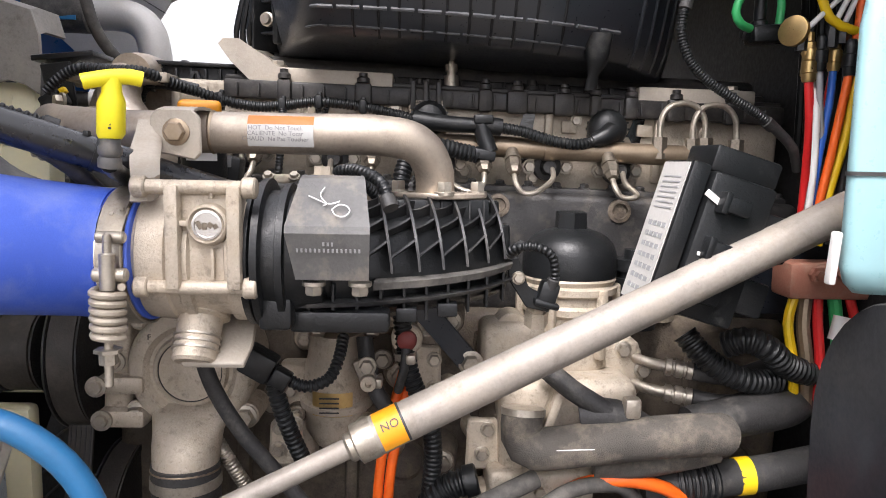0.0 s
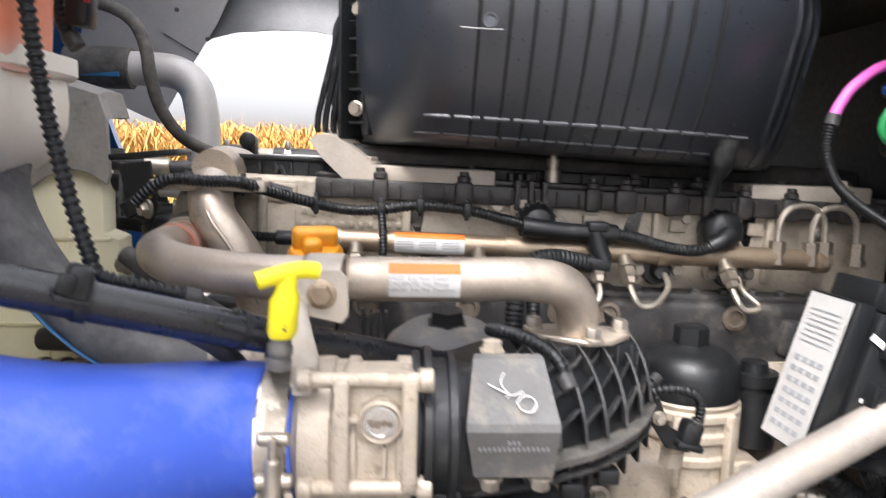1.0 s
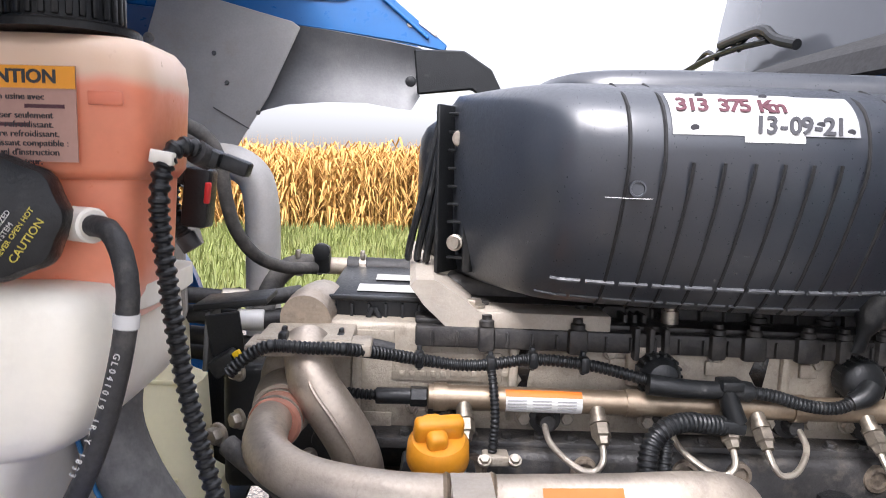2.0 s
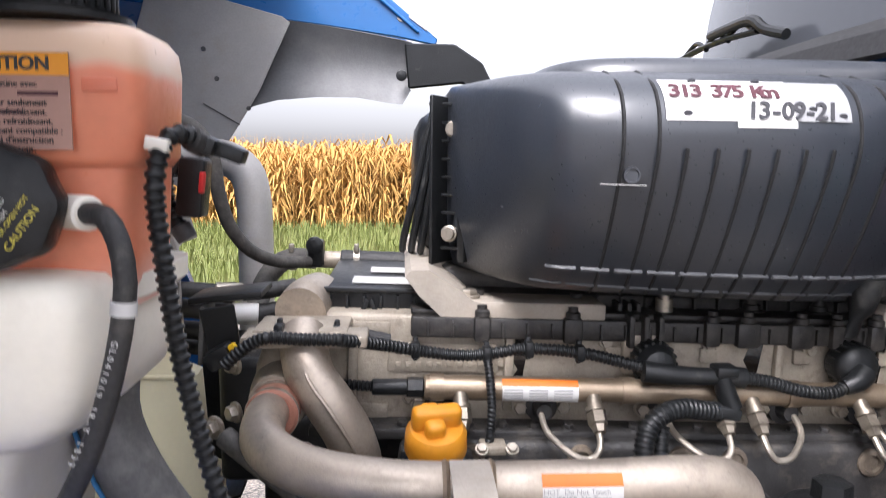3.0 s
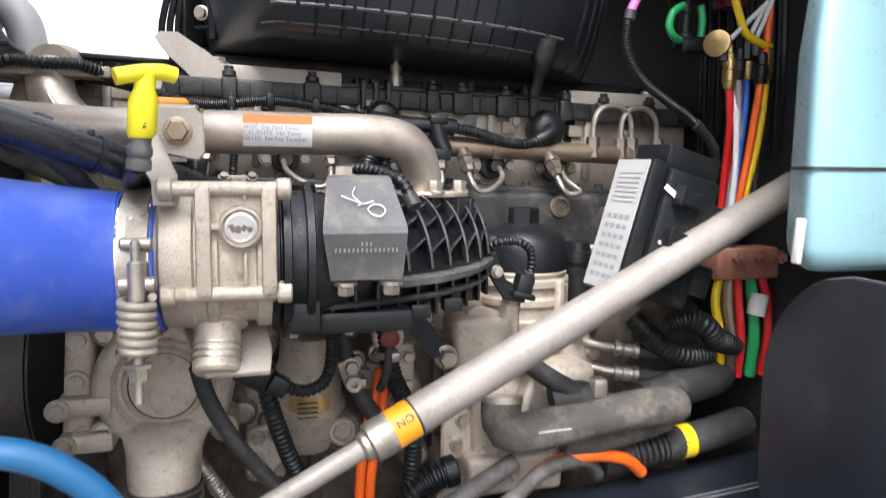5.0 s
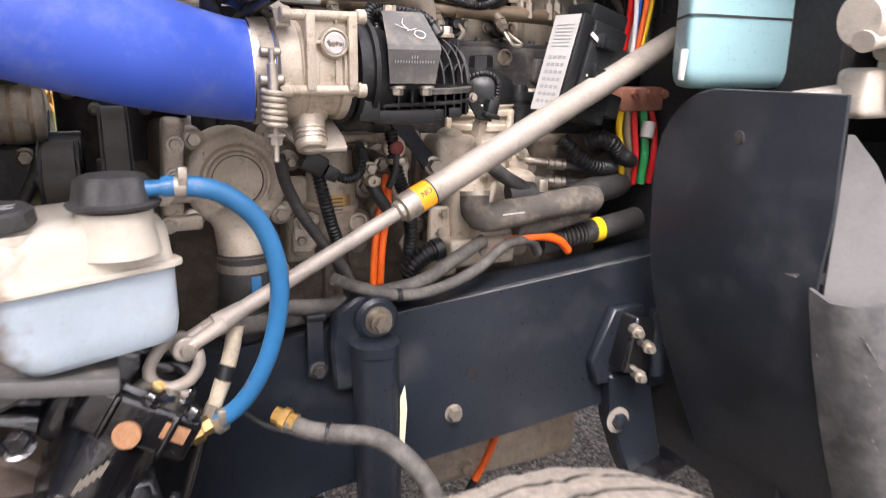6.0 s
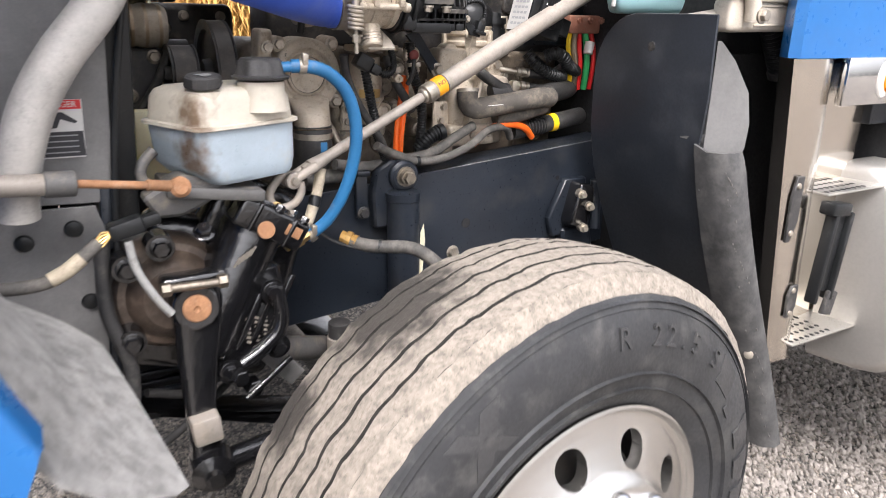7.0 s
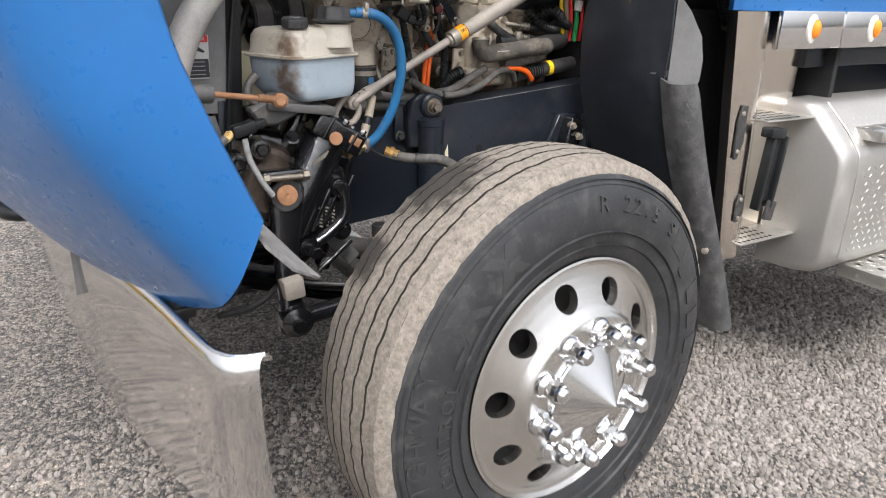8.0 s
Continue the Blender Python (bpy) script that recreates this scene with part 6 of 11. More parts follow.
# ---- things above and before the engine ----
def air_cleaner():
    t = thing("air_cleaner", (0.0, 1.25, 1.6), "black moulded plastic air cleaner housing with a handwritten label", "air cleaner")
    zc, hz, p = 1.714, 0.118, 4.4
    xs = [-0.292, -0.286, -0.272, -0.255, -0.235, -0.214, -0.195, -0.14, -0.08, 0.0, 0.065, 0.12, 0.17, 0.205, 0.235, 0.262, 0.285, 0.302, 0.312]
    ys = [1.225, 1.195, 1.147, 1.095, 1.042, 1.004, 0.984, 0.975, 0.972, 0.974, 0.980, 0.992, 1.012, 1.028, 1.048, 1.078, 1.112, 1.148, 1.20]
    def tuck(z):
        d = max(0.0, 1.745 - z)
        return 0.35 * d + 1.7 * d * d

    def sink(x, z):
        # the underside falls towards the cab
        return z if z >= zc else zc - (zc - z) * (1 + max(0.0, 0.465 * (x + 0.2)))

    def near(x, z):
        z = z if z >= zc else zc - (zc - z) / (1 + max(0.0, 0.465 * (x + 0.2)))
        y0 = float(np.interp(x, xs, ys))
        a = (1.52 - y0) / 2
        k = min(0.999, abs((z - zc) / hz))
        lean = y0 + tuck(z)
        if z < zc:
            return lean + 0.10 * (1 - (1 - k ** 9) ** (1 / 9))
        return max(lean, 1.52 - a - a * (1 - k ** p) ** (1 / p))
    rings = []
    for x, y0 in zip(xs, ys):
        a = (1.52 - y0) / 2
        end = 0.93 if x in (xs[0], xs[-1]) else 1.0
        up = oval((x, 1.52 - a, zc), (0, 1, 0), (0, 0, 1), a, hz * end, p, 56)
        ring = []
        for q in up:
            k = min(1.0, max(0.0, (zc - q[2]) / (hz * end)))
            ring.append((q[0], max(q[1], y0 + tuck(q[2]) + 0.10 * (1 - max(0.0, 1 - k ** 9) ** (1 / 9))), sink(x, q[2])))
        rings.append(ring)
    body = part("housing", B(loft(rings)), PLASTIC_HOUSING, t, "", 50)

    def fin(x, z0, z1, r=0.0026, n=14):
        return tube([(x, near(x, sink(x, z)) - 0.0004, sink(x, z)) for z in np.linspace(z0, z1, n)], r, 6, 0.02)
    # Thin black tubes paint in the shade of the housing's grooves.
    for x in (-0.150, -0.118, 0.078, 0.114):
        part("long_groove_line", B(fin(x, 1.60, 1.825, 0.0019)), SHADOW_BLACK, t, "thin black line standing for a groove's shade")
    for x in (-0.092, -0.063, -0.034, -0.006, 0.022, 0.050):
        part("short_groove_line", B(fin(x, 1.602, 1.748, 0.0019)), SHADOW_BLACK, t, "thin black line standing for a groove's shade")
    for x in (0.222, 0.243, 0.264, 0.284):
        part("end_rib", B(fin(x, 1.60, 1.825, 0.003)), PLASTIC_HOUSING, t)
    low = lambda q, z, off: (q, near(q, sink(q, z)) - off, sink(q, z))
    xs2 = np.linspace(-0.205, 0.195, 13)
    for a, b in zip(xs2, xs2[1:]):
        part("ledge", B(tube([low(q, 1.628, 0.0017) for q in np.linspace(a + 0.0025, b - 0.0025, 4)], 0.0026, 6, 0.02)), LEDGE, t, "moulded ledge paler than the housing")
        part("lower_ledge", B(tube([low(q - 0.01, 1.609, 0.0008) for q in np.linspace(a + 0.002, b - 0.002, 4)], 0.0016, 6, 0.02)), LEDGE, t)
    part("lid_rim", B(loft([oval((0.035, 1.29, z), (1, 0, 0), (0, 1, 0), 0.215 + d, 0.20 + d, 5, 48) for z, d in ((1.815, 0.02), (1.832, 0.018), (1.842, 0.012), (1.846, 0.0))])), PLASTIC_HOUSING, t, "", 50)
    c = Vector((-0.139, near(-0.139, 1.723), 1.723))
    part("moulded_mark", B(lathe(c + Vector((0, 0.001, 0)), (0, -1, 0), [(0, 0.0085), (0.002, 0.008), (0.002, 0.0065), (0.0005, 0.006)], 24)), PLASTIC_HOUSING, t)
    part("scratch", B(tube([c + Vector((-0.03, -0.0005, -0.008)), c + Vector((0, -0.0014, -0.009)), c + Vector((0.014, -0.0005, -0.009))], 0.0003, 5, 0.01)), CHALK, t)
    part("mount_tray", B(box((0.56, 0.26, 0.016), (0.03, 1.42, 1.588), (0, 1.6, 0), 0.004)), PLASTIC, t, "black mounting tray")
    # bolted end flange
    fl = part("end_flange", B(box((0.012, 0.03, 0.205), (-0.270, 1.228, 1.710), (0, 0, -35), 0.004), box((0.006, 0.06, 0.215), (-0.298, 1.262, 1.710), (0, 0, -35), 0.003)), PLASTIC, t, "ribbed bolted flange")
    for k in range(9):
        part("flange_rib", B(box((0.034, 0.012, 0.0035), (-0.284, 1.232, 1.625 + 0.0225 * k), (0, 0, -25), 0.001)), PLASTIC, fl)
    for q in ((-0.287, 1.222, 1.774), (-0.291, 1.230, 1.644)):
        part("flange_bolt", B(lathe(q, (-0.35, -0.94, 0), [(-0.004, 0.0105), (0.003, 0.0105), (0.004, 0.0085), (0.009, 0.0075)], 18)), STEEL, fl)
    rings = []
    for x, s in ((-0.30, 0.98), (-0.312, 0.95), (-0.325, 0.86), (-0.333, 0.72), (-0.336, 0.5)):
        rings.append(oval((x, 1.405, zc - 0.012), (0, 1, 0), (0, 0, 1), 0.125 * s, hz * 0.92 * s, 3.2, 40))
    part("end_bell", B(loft(rings)), PLASTIC, t)
    for k in range(3):
        part("bell_rib", B(tube([(-0.302 - 0.004 * k, 1.30 + 0.01 * k, 1.812), (-0.302 - 0.004 * k, 1.262 + 0.01 * k, 1.80), (-0.310 - 0.009 * k, 1.256 + 0.01 * k, 1.72), (-0.324 - 0.012 * k, 1.256 + 0.01 * k, 1.635), (-0.326 - 0.012 * k, 1.275 + 0.01 * k, 1.615)], 0.0048, 8, 0.02)), PLASTIC, t)
    # drain boot
    part("drain_boot", B(loft([oval((0.165, 1.09, 1.61), (1, 0, 0), (0, 1, 0), 0.020, 0.02, 2.2, 24), oval((0.165, 1.09, 1.585), (1, 0, 0), (0, 1, 0), 0.016, 0.016, 2.2, 24), oval((0.166, 1.092, 1.572), (1, 0, 0), (0, 1, 0), 0.0125, 0.012, 2.2, 24), oval((0.163, 1.096, 1.560), (1, 0, 0), (0, 1, 0), 0.0075, 0.006, 2.2, 24), oval((0.161, 1.100, 1.540), (1, 0, 0), (0, 1, 0), 0.0085, 0.0025, 2.5, 24)])), PLASTIC, t, "flattened rubber drain boot")
    # labels on the near side
    def patch(x0, x1, z0, z1, off, skew=0.0):
        return lambda bm: sheet([[(x + skew * (z - z0), near(x, z) - off, z) for x in np.linspace(x0, x1, 8)] for z in np.linspace(z0, z1, 6)])(bm)
    lab = part("paper_label", B(patch(-0.112, 0.012, 1.7735, 1.8125, 0.0012)), PAPER, t, "white taped paper label with handwriting")
    part("paper_label", B(patch(-0.046, 0.012, 1.7675, 1.776, 0.0010)), PAPER, t)
    part("grey_label", B(patch(0.010, 0.067, 1.774, 1.812, 0.0015)), PAPER_GREY, t, "grey foil label")
    tag = part("end_sticker", B(patch(0.272, 0.288, 1.692, 1.742, 0.0016)), PAPER, t, "small white and blue sticker")
    part("blue_field", B(patch(0.266, 0.277, 1.700, 1.746, 0.0022)), BLUE_WIRE, tag)
    def write(text, size, x, z, material, step):
        for i, ch in enumerate(text):
            if ch != " ":
                xx = x + i * step
                slope = (near(xx, z + 0.006) - near(xx, z - 0.006)) / 0.012
                part("handwriting", B(words(ch, size, (xx, near(xx, z) - 0.0022, z), (1, 0, 0), (0.16, slope, 1), 0.0003, 0.0007)), material, lab)
    write("313 375 Km", 0.0250, -0.101, 1.8010, INK_RED, 0.0100)
    write("13-09-21", 0.0245, -0.031, 1.7830, INK, 0.0112)
    for x, z in ((-0.092, 1.780), (-0.08, 1.811), (-0.018, 1.811), (0.058, 1.779), (0.028, 1.785)):
        part("stamp_mark", B(lathe((x, near(x, z) - 0.0012, z), (0, -1, 0), [(0, 0.0042), (0.0006, 0.0042), (0.0007, 0.001)], 16, squash=0.7)), INK, lab)
    return t


air_cleaner()


def support_bracket():
    t = thing("support_bracket", (-0.2, 1.2, 1.55), "grey coated bracket carrying the air cleaner", "bracket")
    part("bar", B(box((0.165, 0.075, 0.022), (-0.186, 1.205, 1.5555), (0, 1.6, 0), 0.003)), GREY_PAINT, t)
    def rib(y, lift):
        return [(-0.303, y, 1.549 + lift), (-0.330, y, 1.575 + lift), (-0.347, y, 1.598 + lift), (-0.340, y, 1.606 + lift), (-0.318, y, 1.606 + lift), (-0.300, y, 1.594 + lift), (-0.282, y, 1.583 + lift), (-0.266, y, 1.569 + lift), (-0.25, y, 1.566), (-0.25, y, 1.546)]
    part("arm", B(loft([rib(1.167, 0.0), rib(1.24, 0.0), rib(1.33, 0.012), rib(1.41, 0.02)])), GREY_PAINT, t, "", 30)
    part("bolt", B(bolt((-0.268, 1.19, 1.5715), (0, 0, 1), 0.010, 0.008)), STEEL, t)
    u = thing("support_bracket", (0.35, 1.2, 1.54), "grey coated bracket bar behind the fuel lines", "bracket")
    part("bar", B(box((0.17, 0.07, 0.026), (0.333, 1.205, 1.540), (0, 0.8, 0), 0.003)), GREY_PAINT, u)
    part("bolt", B(bolt((0.395, 1.20, 1.553), (0, 0, 1), 0.009, 0.008)), STEEL, u)


support_bracket()


def loom(name, pts, r, label, ridge=0.0012, pitch=0.0055, mat_=None, category="cable"):
    t = thing(name, pts[0], label, category, group="wiring looms" if ridge else "")
    part("conduit", B(tube(pts, r, 12, 0.008, ridge, pitch)), mat_ or PLASTIC, t)
    for a, b in ((0, 1), (-1, -2)):
        q = Vector(pts[a])
        part("end_sleeve", B(lathe(q, Vector(pts[b]) - q, [(-0.001, r + 0.0012), (0.011, r + 0.0016), (0.012, r)], 14)), RUBBER, t)
    return t


def wiring():
    # main harness lying along the head
    t = thing("engine_harness", (-0.25, 1.13, 1.52), "black corrugated wiring harness clipped along the engine head", "wiring harness")
    main = [(-0.536, 1.072, 1.519), (-0.524, 1.072, 1.531), (-0.508, 1.072, 1.543), (-0.489, 1.072, 1.549), (-0.454, 1.072, 1.547), (-0.415, 1.072, 1.546), (-0.373, 1.11, 1.531), (-0.321, 1.135, 1.516), (-0.285, 1.137, 1.511), (-0.252, 1.135, 1.513), (-0.203, 1.135, 1.519), (-0.143, 1.135, 1.514), (-0.096, 1.132, 1.504), (-0.066, 1.125, 1.497)]
    part("main_loom", B(tube(main, 0.0073, 12, 0.008, 0.0012, 0.005)), PLASTIC, t)
    for k, q in enumerate(((-0.485, 1.108, 1.547), (-0.424, 1.125, 1.541), (-0.335, 1.134, 1.519), (-0.252, 1.135, 1.513), (-0.203, 1.135, 1.519), (-0.143, 1.135, 1.514))):
        part("clip", B(box((0.011, 0.02, 0.02), q, (0, 0, 0), 0.004), box((0.006, 0.01, 0.028), (q[0], q[1] + 0.006, q[2]), (0, 0, 0), 0.002)), PLASTIC, t)
    part("taped_join", B(tube([(-0.415, 1.126, 1.540), (-0.39, 1.128, 1.536), (-0.365, 1.13, 1.530)], 0.0086, 12)), RUBBER, t)
    part("branch_loom", B(tube([(-0.41, 1.127, 1.538), (-0.437, 1.135, 1.531), (-0.446, 1.145, 1.510), (-0.442, 1.15, 1.488), (-0.430, 1.148, 1.477), (-0.40, 1.14, 1.475), (-0.37, 1.135, 1.475)], 0.0065, 12, 0.008, 0.0012, 0.005)), PLASTIC, t)
    part("drop_loom", B(tube([(-0.252, 1.132, 1.510), (-0.250, 1.12, 1.49), (-0.249, 1.105, 1.46), (-0.251, 1.10, 1.432), (-0.252, 1.10, 1.42)], 0.0055, 12, 0.008, 0.001, 0.0045)), PLASTIC, t)
    part("sensor_foot", B(box((0.03, 0.025, 0.012), (-0.248, 1.10, 1.415), (0, 0, 0), 0.003)), HEAD, t)
    for dx in (-0.014, 0.02):
        part("foot_bolt", B(bolt((-0.248 + dx, 1.085, 1.418), (0, -0.6, 0.8), 0.006, 0.006)), STEEL, t)
    # round multi-pole plug with its straight shell and tee
    part("round_plug", B(lathe((-0.052, 1.155, 1.500), (0, -1, 0), [(0, 0.024), (0.02, 0.025), (0.026, 0.022), (0.034, 0.018), (0.038, 0.010)], 28)), PLASTIC, t, "round black multi-pole plug")
    part("plug_back", B(box((0.055, 0.012, 0.055), (-0.055, 1.170, 1.505), (0, 0, 0), 0.006)), CAST, t)
    part("plug_shell", B(tube([(-0.073, 1.115, 1.497), (-0.045, 1.112, 1.494), (-0.02, 1.112, 1.492), (0.012, 1.112, 1.491)], 0.0125, 16, r_end=0.010)), PLASTIC, t)
    part("tee", B(tube([(0.012, 1.112, 1.491), (0.03, 1.112, 1.491), (0.045, 1.113, 1.489)], 0.012, 16), tube([(0.018, 1.11, 1.492), (0.022, 1.108, 1.475), (0.030, 1.105, 1.455)], 0.0115, 16), box((0.026, 0.026, 0.012), (0.020, 1.11, 1.499), (0, 0, 0), 0.003), box((0.03, 0.025, 0.014), (0.022, 1.106, 1.452), (0, 10, 0), 0.003)), PLASTIC, t, "glossy black tee connector")
    part("rear_loom", B(tube([(0.045, 1.113, 1.489), (0.075, 1.113, 1.484), (0.11, 1.113, 1.474), (0.145, 1.115, 1.469), (0.168, 1.12, 1.472), (0.182, 1.13, 1.48)], 0.0078, 12, 0.008, 0.0012, 0.005)), PLASTIC, t)
    part("round_plug", B(lathe((0.200, 1.165, 1.492), (-0.1, -1, 0), [(0, 0.026), (0.025, 0.027), (0.03, 0.024), (0.036, 0.012)], 28)), PLASTIC, t, "round black multi-pole plug")
    part("plug_tail", B(tube([(0.20, 1.13, 1.487), (0.188, 1.122, 1.480), (0.172, 1.121, 1.474)], 0.015, 14, r_end=0.0095)), PLASTIC, t)
    for k in range(18):
        a = 2 * math.pi * k / 18
        part("grip", B(box((0.003, 0.02, 0.003), (0.200 + 0.0272 * math.cos(a), 1.152, 1.492 + 0.0272 * math.sin(a)), (0, 0, 0), 0)), PLASTIC, t)
        part("grip", B(box((0.003, 0.018, 0.003), (-0.052 + 0.0252 * math.cos(a), 1.142, 1.500 + 0.0252 * math.sin(a)), (0, 0, 0), 0)), PLASTIC, t)
    # thick loom dropping from the tee behind the pipe
    part("drop_conduit", B(tube([(0.012, 1.104, 1.452), (-0.01, 1.098, 1.456), (-0.035, 1.09, 1.461), (-0.062, 1.08, 1.458), (-0.082, 1.07, 1.440), (-0.090, 1.055, 1.40), (-0.092, 1.045, 1.34), (-0.09, 1.04, 1.28)], 0.0115, 14, 0.008, 0.0016, 0.006)), PLASTIC, t)
    part("drop_conduit", B(tube([(-0.058, 1.09, 1.44), (-0.064, 1.075, 1.41), (-0.066, 1.06, 1.37), (-0.066, 1.05, 1.29)], 0.009, 14, 0.008, 0.0014, 0.006)), PLASTIC, t)
    # looms beside the shield
    loom("wiring_loom", [(-0.098, 0.93, 1.385), (-0.12, 0.89, 1.415), (-0.145, 0.855, 1.428), (-0.125, 0.82, 1.432), (-0.10, 0.79, 1.422), (-0.09, 0.775, 1.40)], 0.006, "black corrugated loom looping over the intake elbow")
    loom("wiring_loom", [(-0.055, 0.93, 1.29), (-0.01, 0.935, 1.31), (0.04, 0.96, 1.335), (0.058, 0.975, 1.345)], 0.0055, "black corrugated loom under the intake elbow")
    loom("wiring_loom", [(0.030, 0.94, 1.335), (0.045, 0.925, 1.348), (0.066, 0.918, 1.350), (0.084, 0.922, 1.340), (0.090, 0.93, 1.318), (0.087, 0.935, 1.302)], 0.0055, "black corrugated loom arching to an oil sensor")
    s = thing("oil_sensor", (0.1, 1.0, 1.3), "black sensor plug on a bent bracket", "sensor")
    part("plug_body", B(box((0.022, 0.022, 0.03), (0.084, 0.94, 1.294), (0, 15, 0), 0.005), box((0.03, 0.026, 0.008), (0.082, 0.94, 1.283), (0, 15, 0), 0.003)), PLASTIC, s)
    part("bracket", B(plate([(0.036, 0.945, 1.330), (0.049, 0.945, 1.336), (0.062, 0.945, 1.302), (0.090, 0.945, 1.287), (0.087, 0.945, 1.272), (0.060, 0.945, 1.278), (0.040, 0.945, 1.308)], 0.005, (0, -1, 0))), PLASTIC, s)
    part("bolt", B(bolt((0.050, 0.939, 1.312), (0, -1, 0), 0.006, 0.006)), STEEL, s)
    part("sensor_nut", B(lathe((0.076, 0.965, 1.252), (0, -0.3, 1), [(0, 0.014), (0.02, 0.014), (0.02, 0.011), (0.03, 0.011)], 6)), CAST, s)


wiring()


def oil_cap():
    t = thing("oil_filler_cap", (-0.318, 0.985, 1.46), "dusty orange plastic oil filler cap", "cap")
    c = (-0.318, 0.992, 1.458)
    part("cap_body", B(lathe(c, (0, -0.35, 0.94), [(0, 0.029), (0.004, 0.0305), (0.022, 0.0295), (0.028, 0.025), (0.03, 0.012)], 36)), ORANGE_CAP, t)
    part("grip", B(box((0.048, 0.017, 0.024), (-0.318, 0.982, 1.494), (20, 0, 12), 0.006, 3), box((0.02, 0.04, 0.018), (-0.322, 0.982, 1.490), (20, 0, 12), 0.006, 3)), ORANGE_CAP, t)
    part("neck", B(lathe((-0.318, 0.998, 1.418), (0, -0.15, 0.99), [(0, 0.026), (0.042, 0.026)], 30)), PLASTIC, t)
    part("neck_label", B(lambda bm: sheet([[(-0.318 + 0.0266 * math.cos(a), 0.994 + 0.0266 * math.sin(a), z) for a in np.radians(np.linspace(-120, -40, 10))] for z in (1.437, 1.455)])(bm)), PAPER, t, "white paper label")
    u = thing("oil_separator", (-0.17, 1.0, 1.38), "black plastic separator cover with a hexagon top", "cover")
    part("dome", B(lathe((-0.175, 1.005, 1.33), (0, -0.1, 1), [(0, 0.07), (0.04, 0.07), (0.052, 0.064), (0.066, 0.045), (0.07, 0.018)], 40)), PLASTIC_GREY, u)
    part("hex_top", B(lathe((-0.175, 1.0, 1.396), (0, -0.1, 1), [(0, 0.024), (0.004, 0.024), (0.004, 0.02), (0.018, 0.019)], 6)), PLASTIC, u)
    part("side_ribs", B(*[box((0.004, 0.02, 0.06), (-0.27 + 0.009 * k, 1.05, 1.37), (0, 0, 0), 0.001) for k in range(4)]), PLASTIC, u)


oil_cap()


def dipstick():
    t = thing("dipstick", (-0.31, 0.73, 1.43), "bright yellow dipstick handle in its tube", "dipstick")
    part("tee_handle", B(tube([(-0.325, 0.708, 1.4965), (-0.318, 0.711, 1.4985), (-0.306, 0.717, 1.5015), (-0.294, 0.723, 1.5025), (-0.286, 0.727, 1.5010)], 0.0062, 14, 0.004),
                           loft([oval((-0.306, 0.717, 1.5), (1, 0, 0), (0, 1, 0), 0.0075, 0.006, 2.4, 20), oval((-0.3065, 0.718, 1.49), (1, 0, 0), (0, 1, 0), 0.0075, 0.0065, 2.4, 20), oval((-0.308, 0.72, 1.482), (1, 0, 0), (0, 1, 0), 0.0105, 0.0095, 2.4, 20), oval((-0.310, 0.722, 1.458), (1, 0, 0), (0, 1, 0), 0.0105, 0.0095, 2.4, 20), oval((-0.311, 0.723, 1.454), (1, 0, 0), (0, 1, 0), 0.0085, 0.008, 2.4, 20)])), YELLOW, t)
    part("collar", B(lathe((-0.311, 0.723, 1.455), (-0.12, 0.15, -1), [(0, 0.0078), (0.006, 0.0078), (0.008, 0.0092), (0.013, 0.0092), (0.015, 0.0078), (0.018, 0.0092), (0.024, 0.0092)], 20)), PLASTIC_GREY, t)
    part("guide_tube", B(tube([(-0.314, 0.727, 1.434), (-0.319, 0.745, 1.430), (-0.326, 0.78, 1.424), (-0.334, 0.83, 1.412), (-0.340, 0.872, 1.393), (-0.345, 0.90, 1.35), (-0.35, 0.92, 1.28)], 0.0075, 12)), PLASTIC, t)
    part("moulded_mark", B(*[box((0.0022, 0.0008, 0.0018), (-0.307, 0.7126, 1.474 - 0.003 * k), (0, 0, 0), 0) for k in range(5)]), INK, t)
    return t


dipstick()


BRACKET_ZINC = surface("tarnished_zinc", (0.42, 0.37, 0.30), 0.5, 0.45, 0.18, 300, 30, 0.2, dust=0.4, grime=0.25)
PIPE_DUSTY = surface("mud_dusted_aluminium", (0.47, 0.45, 0.42), 0.55, 0.2, 0.2, 200, 12, 0.2, dust=0.5, dust_color=(0.42, 0.40, 0.37), grime=0.2)


